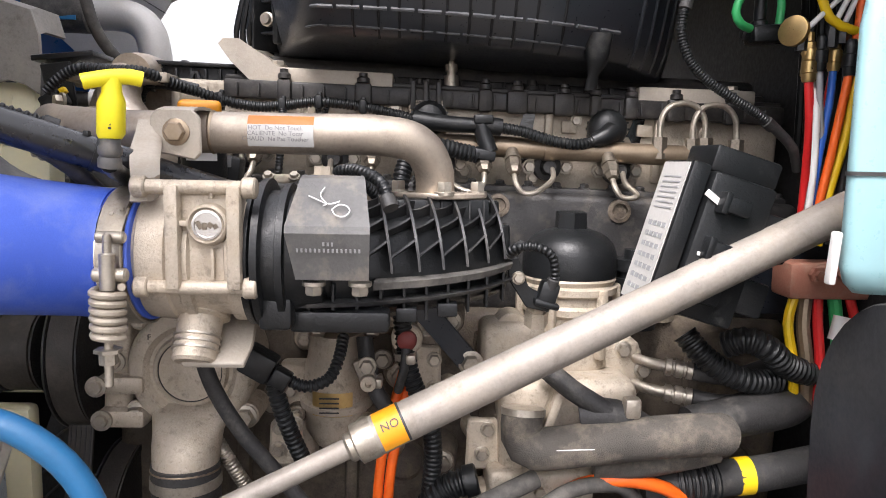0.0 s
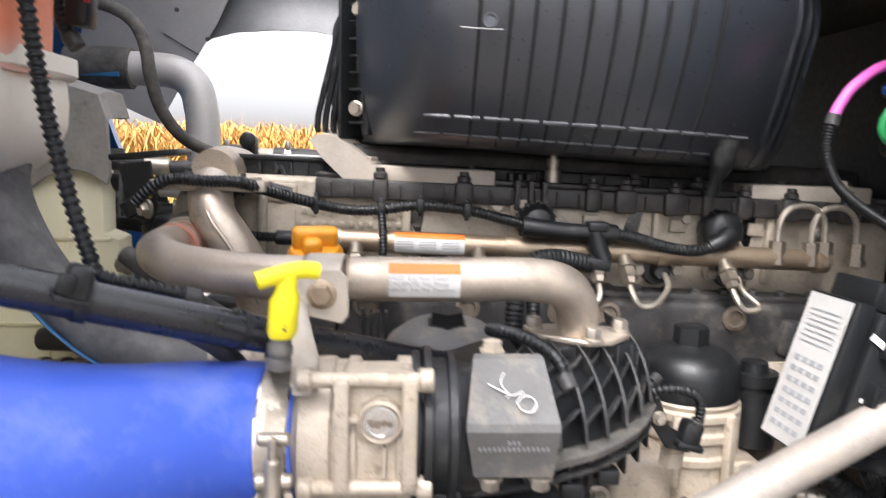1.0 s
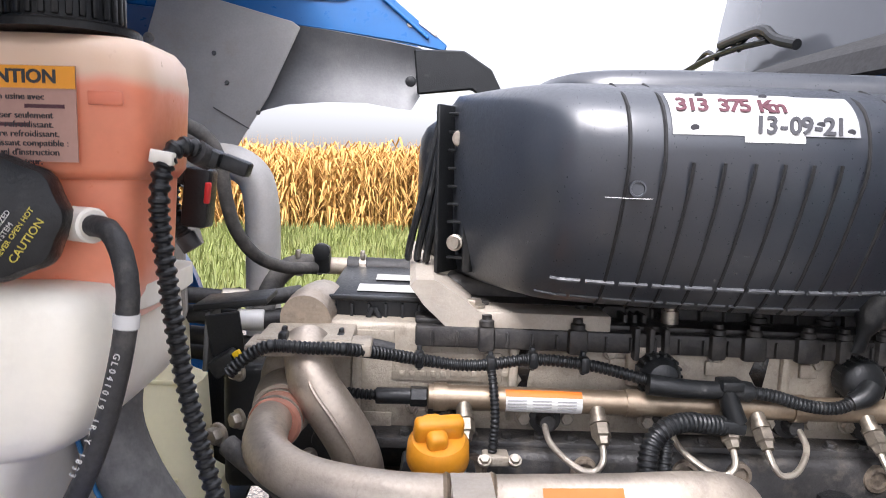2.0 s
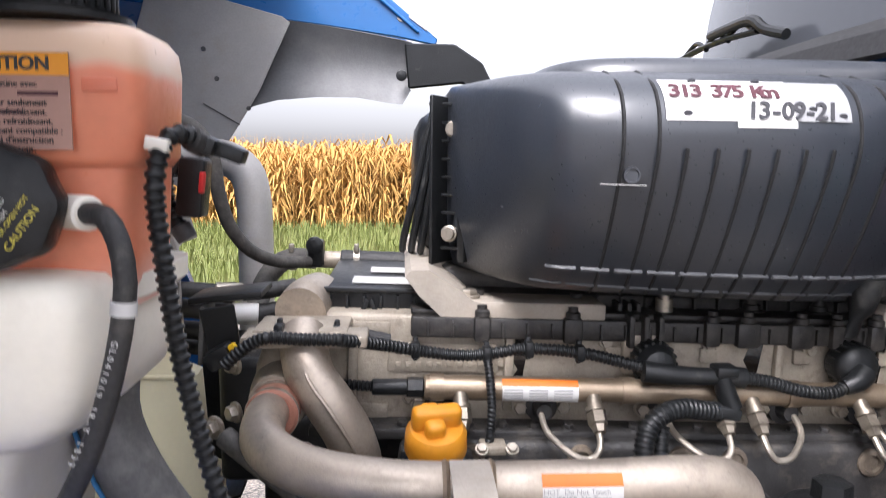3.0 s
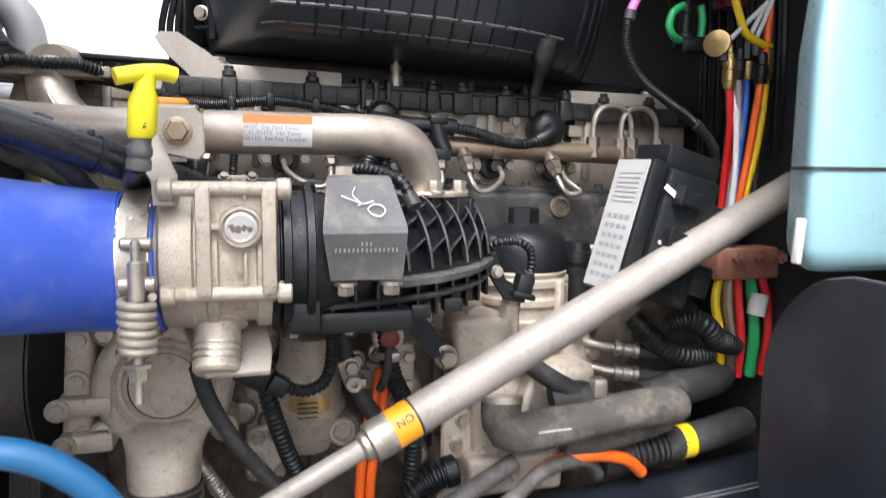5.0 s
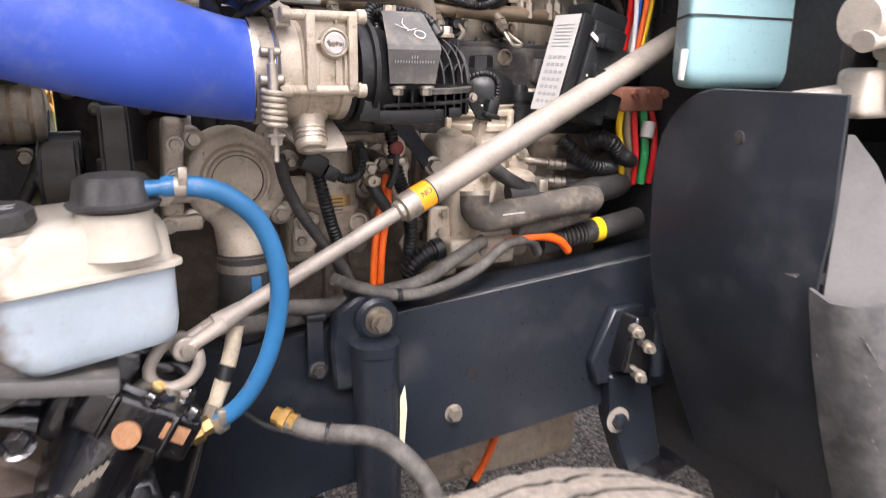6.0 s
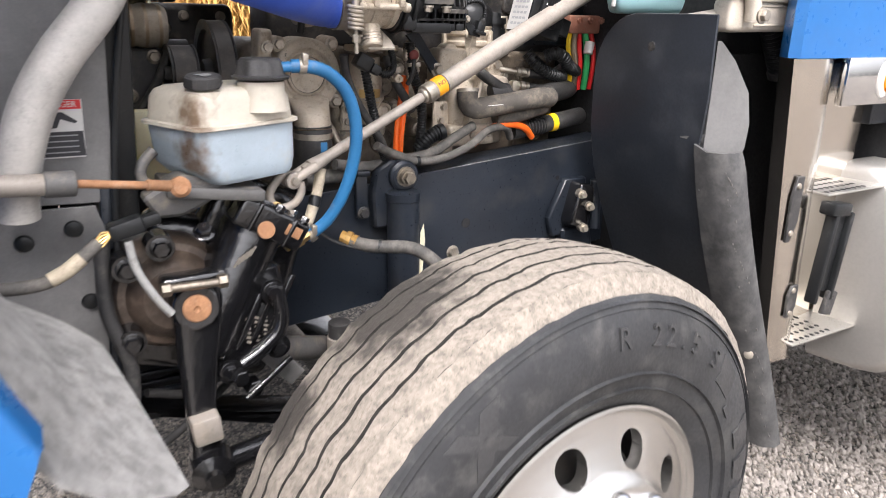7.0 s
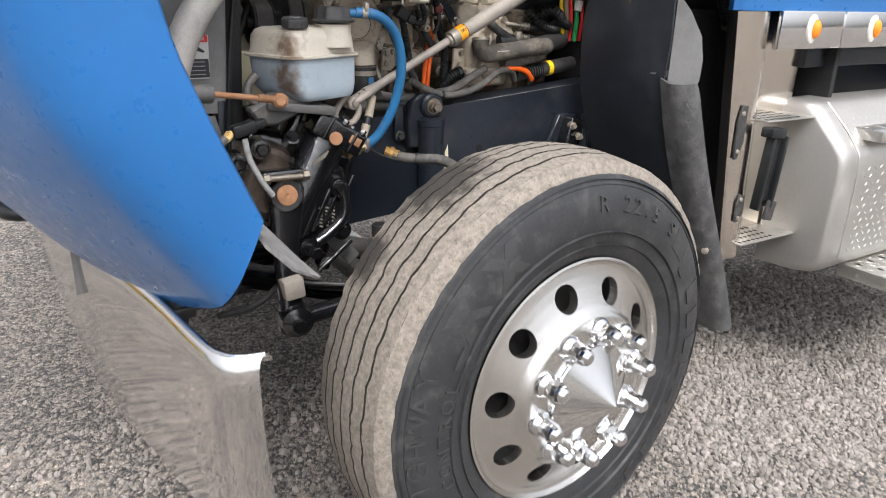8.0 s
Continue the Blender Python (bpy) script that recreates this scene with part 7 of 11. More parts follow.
def charge_hose():
    t = thing("charge_air_hose", (-0.42, 0.79, 1.36), "thick cobalt blue silicone charge air hose", "hose")
    part("hose", B(tube([(-0.340, 0.7985, 1.3525), (-0.352, 0.797, 1.353), (-0.372, 0.788, 1.356), (-0.40, 0.766, 1.361), (-0.43, 0.740, 1.367), (-0.47, 0.714, 1.376), (-0.51, 0.700, 1.386), (-0.56, 0.695, 1.399), (-0.61, 0.702, 1.412), (-0.66, 0.716, 1.420)], 0.0592, 40, 0.012)), BLUE_HOSE, t)
    part("cuff", B(lathe((-0.3185, 0.800, 1.3515), (1, -0.06, 0.03), [(-0.024, 0.0590), (-0.022, 0.0598), (0.0125, 0.0598), (0.0135, 0.0585), (0.0135, 0.054)], 56)), BLUE_HOSE, t)
    part("scuff", B(tube([(-0.352, 0.7625, 1.4015), (-0.346, 0.7630, 1.4005), (-0.341, 0.7635, 1.3995)], 0.0011, 5)), CHALK, t)
    c = thing("spring_clamp", (-0.318, 0.80, 1.36), "steel band clamp with a spring-loaded bolt", "clamp")
    part("band", B(lathe((-0.3185, 0.800, 1.3515), (1, -0.06, 0.03), [(-0.0115, 0.0608), (-0.0115, 0.0634), (0.0095, 0.0634), (0.0095, 0.0608)], 56, caps=False)), STEEL, c)
    part("liner", B(lathe((-0.3185, 0.800, 1.3515), (1, -0.06, 0.03), [(-0.0135, 0.0602), (-0.0135, 0.0614), (0.0115, 0.0614), (0.0115, 0.0602)], 56, caps=False)), STAINLESS, c)
    part("upper_loop", B(sheet([[(x, y, z) for x in (-0.3275, -0.3115)] for y, z in ((0.757, 1.397), (0.749, 1.390), (0.741, 1.381), (0.735, 1.374))], 0.0016)), BRACKET_ZINC, c)
    for x in (-0.328, -0.311):
        part("loop_rivet", B(lathe((x * 0.5 - 0.16, 0.7512, 1.394 + 0.25 * (x + 0.3195)), (0, -0.8, 0.6), [(0, 0.002), (0.0012, 0.0016)], 10)), STEEL, c)
    part("trunnion", B(rod((-0.3325, 0.731, 1.343), (-0.3045, 0.731, 1.343), 0.006)), STEEL, c)
    part("trunnion", B(rod((-0.3305, 0.734, 1.374), (-0.3065, 0.734, 1.374), 0.005)), STEEL, c)
    part("bolt_shaft", B(rod((-0.3185, 0.727, 1.378), (-0.3185, 0.722, 1.250), 0.0035)), STEEL, c)
    part("sleeve", B(rod((-0.3185, 0.726, 1.362), (-0.3185, 0.725, 1.330), 0.0062)), STEEL, c)
    coil = [(-0.3185 + 0.0115 * math.cos(a), 0.7245 + 0.0115 * math.sin(a), 1.334 - 0.042 * a / (2 * math.pi * 6)) for a in np.linspace(0, 2 * math.pi * 6, 120)]
    part("spring", B(tube(coil, 0.0033, 8, 0.004)), BRACKET_ZINC, c, "tarnished coil spring")
    part("nut", B(lathe((-0.3185, 0.7225, 1.283), (0, 0, -1), [(0, 0.0115), (0.003, 0.0115), (0.003, 0.0075), (0.013, 0.0075)], 6)), STEEL, c)
    # aluminium pipe on to the cooler
    p = thing("charge_air_pipe", (-0.78, 0.66, 1.2), "dull silver bent charge air pipe", "pipe")
    part("pipe_body", B(tube([(-0.655, 0.735, 1.412), (-0.695, 0.705, 1.385), (-0.735, 0.675, 1.32), (-0.791, 0.66, 1.253), (-0.829, 0.658, 1.193), (-0.853, 0.66, 1.132), (-0.868, 0.665, 1.07), (-0.872, 0.67, 1.03)], 0.030, 28, 0.012)), PIPE_DUSTY, p)
    return t


charge_hose()


LABEL_CLAY = surface("faded_brown_label", (0.42, 0.24, 0.19), 0.4, 0.0, 0.1, 260, 12, 0.03)


def coolant_tank():
    t = thing("coolant_tank", (-0.6, 0.82, 1.47), "cream translucent coolant tank with orange fluid and black caps", "tank")
    def ring(z, x1, y0, pw=6, x0=-0.78, y1=0.925):
        return oval(((x0 + x1) / 2, (y0 + y1) / 2, z), (1, 0, 0), (0, 1, 0), (x1 - x0) / 2, (y1 - y0) / 2, pw, 48)
    part("upper_chamber", B(loft([ring(1.728, -0.512, 0.765, y1=0.872), ring(1.735, -0.506, 0.758, y1=0.872), ring(1.79, -0.503, 0.756, y1=0.872), ring(1.804, -0.505, 0.758, y1=0.872), ring(1.812, -0.512, 0.766, y1=0.872), ring(1.815, -0.53, 0.79, y1=0.872)])), CORAL_TANK, t, "orange coolant showing through the cream upper tank", 50)
    part("mid_chamber", B(loft([ring(1.64, -0.520, 0.775, y1=0.872), ring(1.68, -0.516, 0.77, y1=0.872), ring(1.7285, -0.513, 0.768, y1=0.872)])), CORAL_TANK, t, "", 50)
    part("lower_chamber", B(loft([ring(1.556, -0.580, 0.765), ring(1.559, -0.562, 0.748), ring(1.567, -0.549, 0.738), ring(1.58, -0.535, 0.733), ring(1.60, -0.526, 0.731), ring(1.62, -0.524, 0.730), ring(1.655, -0.526, 0.729), ring(1.664, -0.532, 0.735), ring(1.667, -0.55, 0.76)])), CREAM, t, "cream lower tank", 50)
    part("foot", B(loft([ring(1.41, -0.612, 0.775), ring(1.43, -0.602, 0.765), ring(1.535, -0.590, 0.752), ring(1.56, -0.575, 0.750)])), CREAM, t, "", 50)
    part("sill", B(loft([ring(1.6405, -0.523, 0.777), ring(1.645, -0.517, 0.770), ring(1.66, -0.517, 0.770)])), CREAM, t, "", 50)
    top = part("top_cap", B(lathe((-0.565, 0.80, 1.817), (0, 0, 1), [(0, 0.043), (0.003, 0.044), (0.005, 0.0345), (0.026, 0.034), (0.029, 0.031)], 40)), PLASTIC, t, "ribbed black filler cap")
    for k in range(30):
        a = 2 * math.pi * k / 30
        part("cap_rib", B(box((0.004, 0.004, 0.020), (-0.565 + 0.0342 * math.cos(a), 0.80 + 0.0342 * math.sin(a), 1.833), (0, 0, math.degrees(a)), 0.001)), PLASTIC, top)
    part("top_flange", B(lathe((-0.565, 0.80, 1.8145), (0, 0, 1), [(0, 0.0455), (0.004, 0.0455)], 40)), PLASTIC, t)
    # side pressure cap facing the yard
    c, ax = Vector((-0.577, 0.752, 1.706)), Vector((0.18, -0.98, 0.06)).normalized()
    u, v, w = frame_of(ax)
    def knob(bm):
        rings = []
        for d, r, am in ((0, 0.031, 0.0), (0.005, 0.0345, 0.03), (0.016, 0.0345, 0.04), (0.021, 0.032, 0.03), (0.0225, 0.028, 0.0), (0.023, 0.004, 0.0)):
            rings.append([bm.verts.new(c + w * d + (u * math.cos(a) + v * math.sin(a)) * (r * (1 + am * math.cos(8 * a)))) for a in np.linspace(0, 2 * math.pi, 96, endpoint=False)])
        for a, b in zip(rings, rings[1:]):
            for i in range(96):
                bm.faces.new((a[i], a[(i + 1) % 96], b[(i + 1) % 96], b[i]))
        bm.faces.new(rings[-1])
    cap = part("pressure_cap", B(knob), PLASTIC, t, "lobed black pressure cap")
    YEL = surface("yellow_print", (0.65, 0.55, 0.08), 0.5, 0, 0.1, 200, 20, 0)
    uu = Vector((0.98, 0.18, 0)).normalized()
    vv = ax.cross(uu)
    part("cap_writing", B(words("NEVER OPEN HOT", 0.0040, c + ax * 0.0235 + uu * 0.0095 - vv * 0.0085, (uu * 0.55 + vv * 0.83), (vv * 0.55 - uu * 0.83), 0.0003)), YEL, cap)
    part("cap_writing", B(words("PRESSURIZED", 0.0040, c + ax * 0.0235 + uu * 0.0005 - vv * 0.006, (uu * 0.55 + vv * 0.83), (vv * 0.55 - uu * 0.83), 0.0003)), PAPER, cap)
    part("cap_writing", B(words("SYSTEM", 0.0040, c + ax * 0.0235 + uu * 0.0045 - vv * 0.0085, (uu * 0.55 + vv * 0.83), (vv * 0.55 - uu * 0.83), 0.0003)), PAPER, cap)
    part("cap_writing", B(words("CAUTION", 0.0062, c + ax * 0.0235 + uu * 0.0155 - vv * 0.0125, (uu * 0.55 + vv * 0.83), (vv * 0.55 - uu * 0.83), 0.0003)), YEL, cap)
    for k in range(1, 3):
        part("print_line", B(box((0.010, 0.0006, 0.0016), c + ax * 0.0232 - uu * (0.004 + 0.006 * k) + vv * 0.006, (0, 52, 10), 0)), PAPER, cap)
    part("spigot", B(rod((-0.548, 0.765, 1.702), (-0.530, 0.752, 1.702), 0.0105)), CREAM, t)
    # instruction label
    lab = part("instruction_label", B(box((0.085, 0.0012, 0.054), (-0.581, 0.7548, 1.765), (0, 0, 0), 0)), LABEL_CLAY, t, "brownish instruction label with an amber heading")
    part("heading_band", B(box((0.085, 0.0010, 0.0125), (-0.581, 0.7541, 1.7855), (0, 0, 0), 0)), LABEL_YELLOW, lab, "amber heading band")
    part("label_heading", B(words("ATTENTION", 0.0105, (-0.578, 0.7533, 1.7855), (1, 0, 0), (0, 0, 1), 0.0003, 0.0003)), INK, lab)
    for k in (1, 3):
        part("red_line", B(box((0.022, 0.0005, 0.0022), (-0.556 - 0.01 * (k - 1), 0.7540, 1.7745 - 0.0052 * k), (0, 0, 0), 0)), INK_RED, lab)
    for k, text in enumerate(("en usine avec", "", "utiliser seulement", "       refroidissant.", "d'autre refroidissant.", "refroidissant compatible :", "manuel d'instruction", "du moteur.")):
        if text:
            part("label_line", B(words(text, 0.0052, (-0.570, 0.7538, 1.7745 - 0.0052 * k), (1, 0, 0), (0, 0, 1), 0.0003)), INK, lab)
    part("ridge", B(box((0.02, 0.002, 0.008), (-0.523, 0.7565, 1.775), (0, 0, 0), 0.001)), CORAL, t)
    # hose from the spigot
    h = thing("overflow_hose", (-0.53, 0.74, 1.6), "black rubber overflow hose with white print", "hose")
    hp = [(-0.533, 0.753, 1.702), (-0.518, 0.742, 1.701), (-0.508, 0.735, 1.688), (-0.504, 0.732, 1.665), (-0.508, 0.732, 1.635), (-0.519, 0.735, 1.595), (-0.534, 0.74, 1.558), (-0.552, 0.745, 1.525), (-0.575, 0.75, 1.49)]
    part("hose", B(tube(hp, 0.0064, 16)), RUBBER, h)
    part("white_band", B(tube([(-0.5052, 0.732, 1.655), (-0.5055, 0.732, 1.651), (-0.506, 0.732, 1.647)], 0.0072, 16)), PAPER, h)
    for k, ch in enumerate("GL041019 1R-Y 1833"):
        if ch != " ":
            part("print", B(words(ch, 0.0052, (-0.5090 - 0.0014 * k - 0.00002 * k * k, 0.7254 + 0.0004 * k, 1.632 - 0.0042 * k), (-0.33, 0.05, -0.94), (0.94, 0, -0.33), 0.0003)), PAPER, h)
    loom("sensor_loom", [(-0.478, 0.80, 1.742), (-0.486, 0.785, 1.749), (-0.495, 0.775, 1.742), (-0.499, 0.77, 1.715), (-0.496, 0.772, 1.67), (-0.489, 0.775, 1.61), (-0.476, 0.775, 1.55), (-0.461, 0.772, 1.502), (-0.452, 0.77, 1.487), (-0.425, 0.785, 1.477), (-0.39, 0.80, 1.465)], 0.0064, "black corrugated loom hanging from the coolant tank", 0.0016, 0.0062)
    s = thing("level_sensor", (-0.49, 0.83, 1.74), "black level sensor plug on the coolant tank", "sensor")
    part("plug_body", B(box((0.018, 0.02, 0.012), (-0.478, 0.802, 1.743), (0, 20, 0), 0.003), box((0.02, 0.016, 0.01), (-0.462, 0.805, 1.738), (0, 20, 0), 0.002)), PLASTIC, s)
    part("tab", B(box((0.014, 0.008, 0.008), (-0.497, 0.772, 1.742), (0, 10, 0), 0.001)), CREAM, s)
    k = thing("relay_connector", (-0.51, 0.9, 1.70), "black connector block with a red lock tab", "connector")
    part("body", B(box((0.02, 0.025, 0.046), (-0.513, 0.90, 1.712), (0, 6, 0), 0.003)), PLASTIC, k)
    part("lock_tab", B(box((0.004, 0.006, 0.016), (-0.503, 0.887, 1.716), (0, 6, 0), 0.001)), LABEL_RED, k)
    loom("wiring_loom", [(-0.523, 0.90, 1.735), (-0.533, 0.90, 1.725), (-0.534, 0.90, 1.705), (-0.527, 0.90, 1.685), (-0.519, 0.90, 1.672)], 0.0068, "short black corrugated loom below a connector", 0.0014, 0.0055)


coolant_tank()


# ---- front of the engine ----
GLOSS_BLACK = surface("gloss_black_tube", (0.011, 0.012, 0.015), 0.3, 0.0, 0.2, 120, 8, 0.05, coat=0.35, spec=0.5)


def crossover_tube():
    t = thing("cross_tube", (-0.42, 0.76, 1.46), "glossy black tube crossing before the engine with cable clips", "tube")
    part("tube_body", B(tube([(-0.88, 0.52, 1.62), (-0.75, 0.58, 1.588), (-0.65, 0.63, 1.552), (-0.55, 0.675, 1.515), (-0.45, 0.73, 1.478), (-0.35, 0.79, 1.441), (-0.30, 0.83, 1.421), (-0.25, 0.86, 1.403), (-0.20, 0.89, 1.385), (-0.13, 0.94, 1.36)], 0.0148, 20)), GLOSS_BLACK, t)
    part("cable_clip", B(box((0.017, 0.022, 0.026), (-0.446, 0.716, 1.492), (0, 18, 28), 0.004), box((0.011, 0.007, 0.014), (-0.447, 0.702, 1.494), (0, 18, 28), 0.002), box((0.022, 0.006, 0.004), (-0.446, 0.705, 1.482), (0, 18, 28), 0.001), lathe((-0.450, 0.730, 1.478), (1, 0.57, -0.37), [(-0.005, 0.0165), (0.005, 0.0165)], 22)), PLASTIC, t, "black plastic cable clip")
    part("cable_tie", B(lathe((-0.353, 0.788, 1.442), (1, 0.6, -0.37), [(-0.002, 0.0162), (0.002, 0.0162)], 22), box((0.005, 0.006, 0.006), (-0.355, 0.78, 1.459), (0, 0, 0), 0.001)), PLASTIC, t, "black cable tie")
    part("branch", B(tube([(-0.40, 0.762, 1.455), (-0.375, 0.79, 1.43), (-0.36, 0.82, 1.40), (-0.35, 0.84, 1.36)], 0.008, 12)), RUBBER, t)


crossover_tube()


SHROUD = surface("dusty_shroud_plastic", (0.26, 0.245, 0.225), 0.7, 0.0, 0.2, 220, 9, 0.25, dust=0.5, dust_color=(0.40, 0.36, 0.31), grime=0.3)


HOSE_GREY = surface("dusty_grey_hose_rubber", (0.115, 0.112, 0.108), 0.7, 0.0, 0.2, 260, 18, 0.3, dust=0.5, dust_color=(0.27, 0.26, 0.24))


def radiator_side():
    t = thing("fan_shroud", (-0.62, 1.1, 1.3), "tan plastic fan shroud with stepped edges", "fan shroud")
    def wall(y0, y1, z0, z1, x):
        return box((0.012, y1 - y0, z1 - z0), (x, (y0 + y1) / 2, (z0 + z1) / 2), (0, 0, 0), 0.004)
    part("lower_wall", B(box((0.16, 0.03, 0.14), (-0.62, 1.02, 1.06), (0, 0, 0), 0.01)), TAN, t)
    part("back_wall", B(box((0.012, 0.39, 0.56), (-0.818, 1.085, 1.27), (0, 0, 0), 0.004)), TAN, t)
    lean = lambda z: 1.285 - 0.45 * (1.545 - z)
    brink = [(1.548, -0.662), (1.52, -0.655), (1.46, -0.645), (1.452, -0.622), (1.40, -0.612), (1.35, -0.603), (1.342, -0.585), (1.30, -0.577), (1.20, -0.560), (1.12, -0.548)]
    wall = part("side_wall", B(sheet([[(x, lean(z), z) for x in np.linspace(-0.90, edge, 9)] + [(edge + 0.004, lean(z) + 0.012, z + 0.002), (edge + 0.003, lean(z) + 0.035, z + 0.004)] for z, edge in brink], 0.003)), TAN, t, "sloping translucent funnel wall")
    for z in (1.455, 1.345):
        part("rib", B(box((0.14, 0.007, 0.006), (-0.70, lean(z) - 0.003, z), (0, 0, 0), 0.002)), TAN, wall)
    part("rib", B(tube([(-0.69, lean(z) - 0.002, z) for z in (1.53, 1.45, 1.35, 1.25, 1.15)], 0.003, 8)), TAN, wall)
    d = thing("radiator_shroud", (-0.70, 1.0, 1.5), "dusty dark grey plastic radiator shroud", "shroud")
    top = [(-0.92, 1.70), (-0.80, 1.705), (-0.715, 1.675), (-0.65, 1.656), (-0.640, 1.62)]
    part("shroud_top", B(sheet([[(x, 1.268, z), (x + 0.003, 1.28, z + 0.005), (x + 0.004, 1.34, z + 0.006)] for x, z in top], 0.006)), SHROUD, d)
    arch = [(x, 1.272, z) for x, z in top + [(-0.638, 1.545), (-0.643, 1.530), (-0.665, 1.545), (-0.69, 1.551), (-0.725, 1.540), (-0.765, 1.510), (-0.92, 1.505)]]
    part("shroud_face", B(plate(arch, 0.008, (0, -1, 0))), SHROUD, d)
    r = thing("radiator", (-0.85, 1.35, 0.9), "black radiator core standing before the engine", "radiator")
    part("core", B(box((0.05, 0.98, 1.0), (-0.86, 1.36, 1.08), (0, 0, 0), 0.005)), SHADOW_BLACK, r)
    part("side_tank", B(box((0.075, 0.05, 1.05), (-0.85, 0.855, 1.08), (0, 0, 0), 0.012, 3)), PLASTIC, r)
    for k in range(16):
        part("fin", B(box((0.004, 0.90, 0.004), (-0.833, 1.36, 0.62 + 0.055 * k), (0, 0, 0), 0)), IRON_DARK, r)
    k = thing("oil_cooler", (-0.66, 0.88, 0.70), "black slatted cooler low behind the bumper", "cooler")
    part("core", B(box((0.24, 0.03, 0.34), (-0.70, 0.90, 0.70), (0, 0, 0), 0.004)), SHADOW_BLACK, k)
    for i in range(15):
        part("slat", B(box((0.24, 0.012, 0.007), (-0.70, 0.879, 0.555 + 0.021 * i), (0, 0, 0), 0.002)), CHASSIS, k)
    h = thing("radiator_hose", (-0.54, 0.88, 1.45), "thick grey rubber radiator hose with a blue stripe", "hose")
    pts = [(-0.570, 0.875, 1.66), (-0.570, 0.868, 1.60), (-0.572, 0.86, 1.55), (-0.561, 0.86, 1.51), (-0.541, 0.86, 1.473), (-0.514, 0.86, 1.438), (-0.475, 0.865, 1.404), (-0.425, 0.87, 1.386), (-0.385, 0.88, 1.385)]
    part("hose", B(tube(pts, 0.0245, 24)), HOSE_GREY, h)
    part("stripe", B(tube([(p[0] - 0.012 + 0.01 * i / 8, p[1] - 0.0245, p[2] - 0.008 - 0.004 * i / 8) for i, p in enumerate(pts[2:])], 0.0028, 6, 0.02, flat=0.5)), BLUE_LINE, h, "blue painted stripe")
    for i, q in enumerate(((-0.400, 0.876, 1.385), (-0.392, 0.878, 1.385))):
        part("clamp", B(lathe(q, (1, 0.2, 0), [(-0.002, 0.0278), (0.002, 0.0278)], 28)), STEEL, h)
    part("upper_clamp", B(lathe((-0.570, 0.870, 1.625), (0, 0, 1), [(-0.006, 0.0262), (0.006, 0.0262)], 28)), STEEL, h)
    c = thing("hose_coupling", (-0.37, 0.88, 1.385), "cast elbow below the crossover tube", "elbow")
    part("elbow", B(tube([(-0.39, 0.879, 1.385), (-0.365, 0.885, 1.383), (-0.345, 0.90, 1.37), (-0.338, 0.92, 1.34), (-0.335, 0.94, 1.30)], 0.024, 22)), CAST, c)
    g = thing("breather_hose", (-0.48, 0.95, 1.44), "grey rubber hose passing under the crossover pipe", "hose")
    part("hose", B(tube([(-0.52, 1.0, 1.47), (-0.47, 0.97, 1.445), (-0.42, 0.94, 1.425), (-0.37, 0.93, 1.40), (-0.33, 0.94, 1.385)], 0.0105, 14)), RUBBER_DUSTY, g)


radiator_side()


ALU_DULL = surface("dull_aluminium_pipe", (0.56, 0.54, 0.51), 0.5, 0.25, 0.12, 260, 9, 0.12, dust=0.35, dust_color=(0.50, 0.43, 0.34))


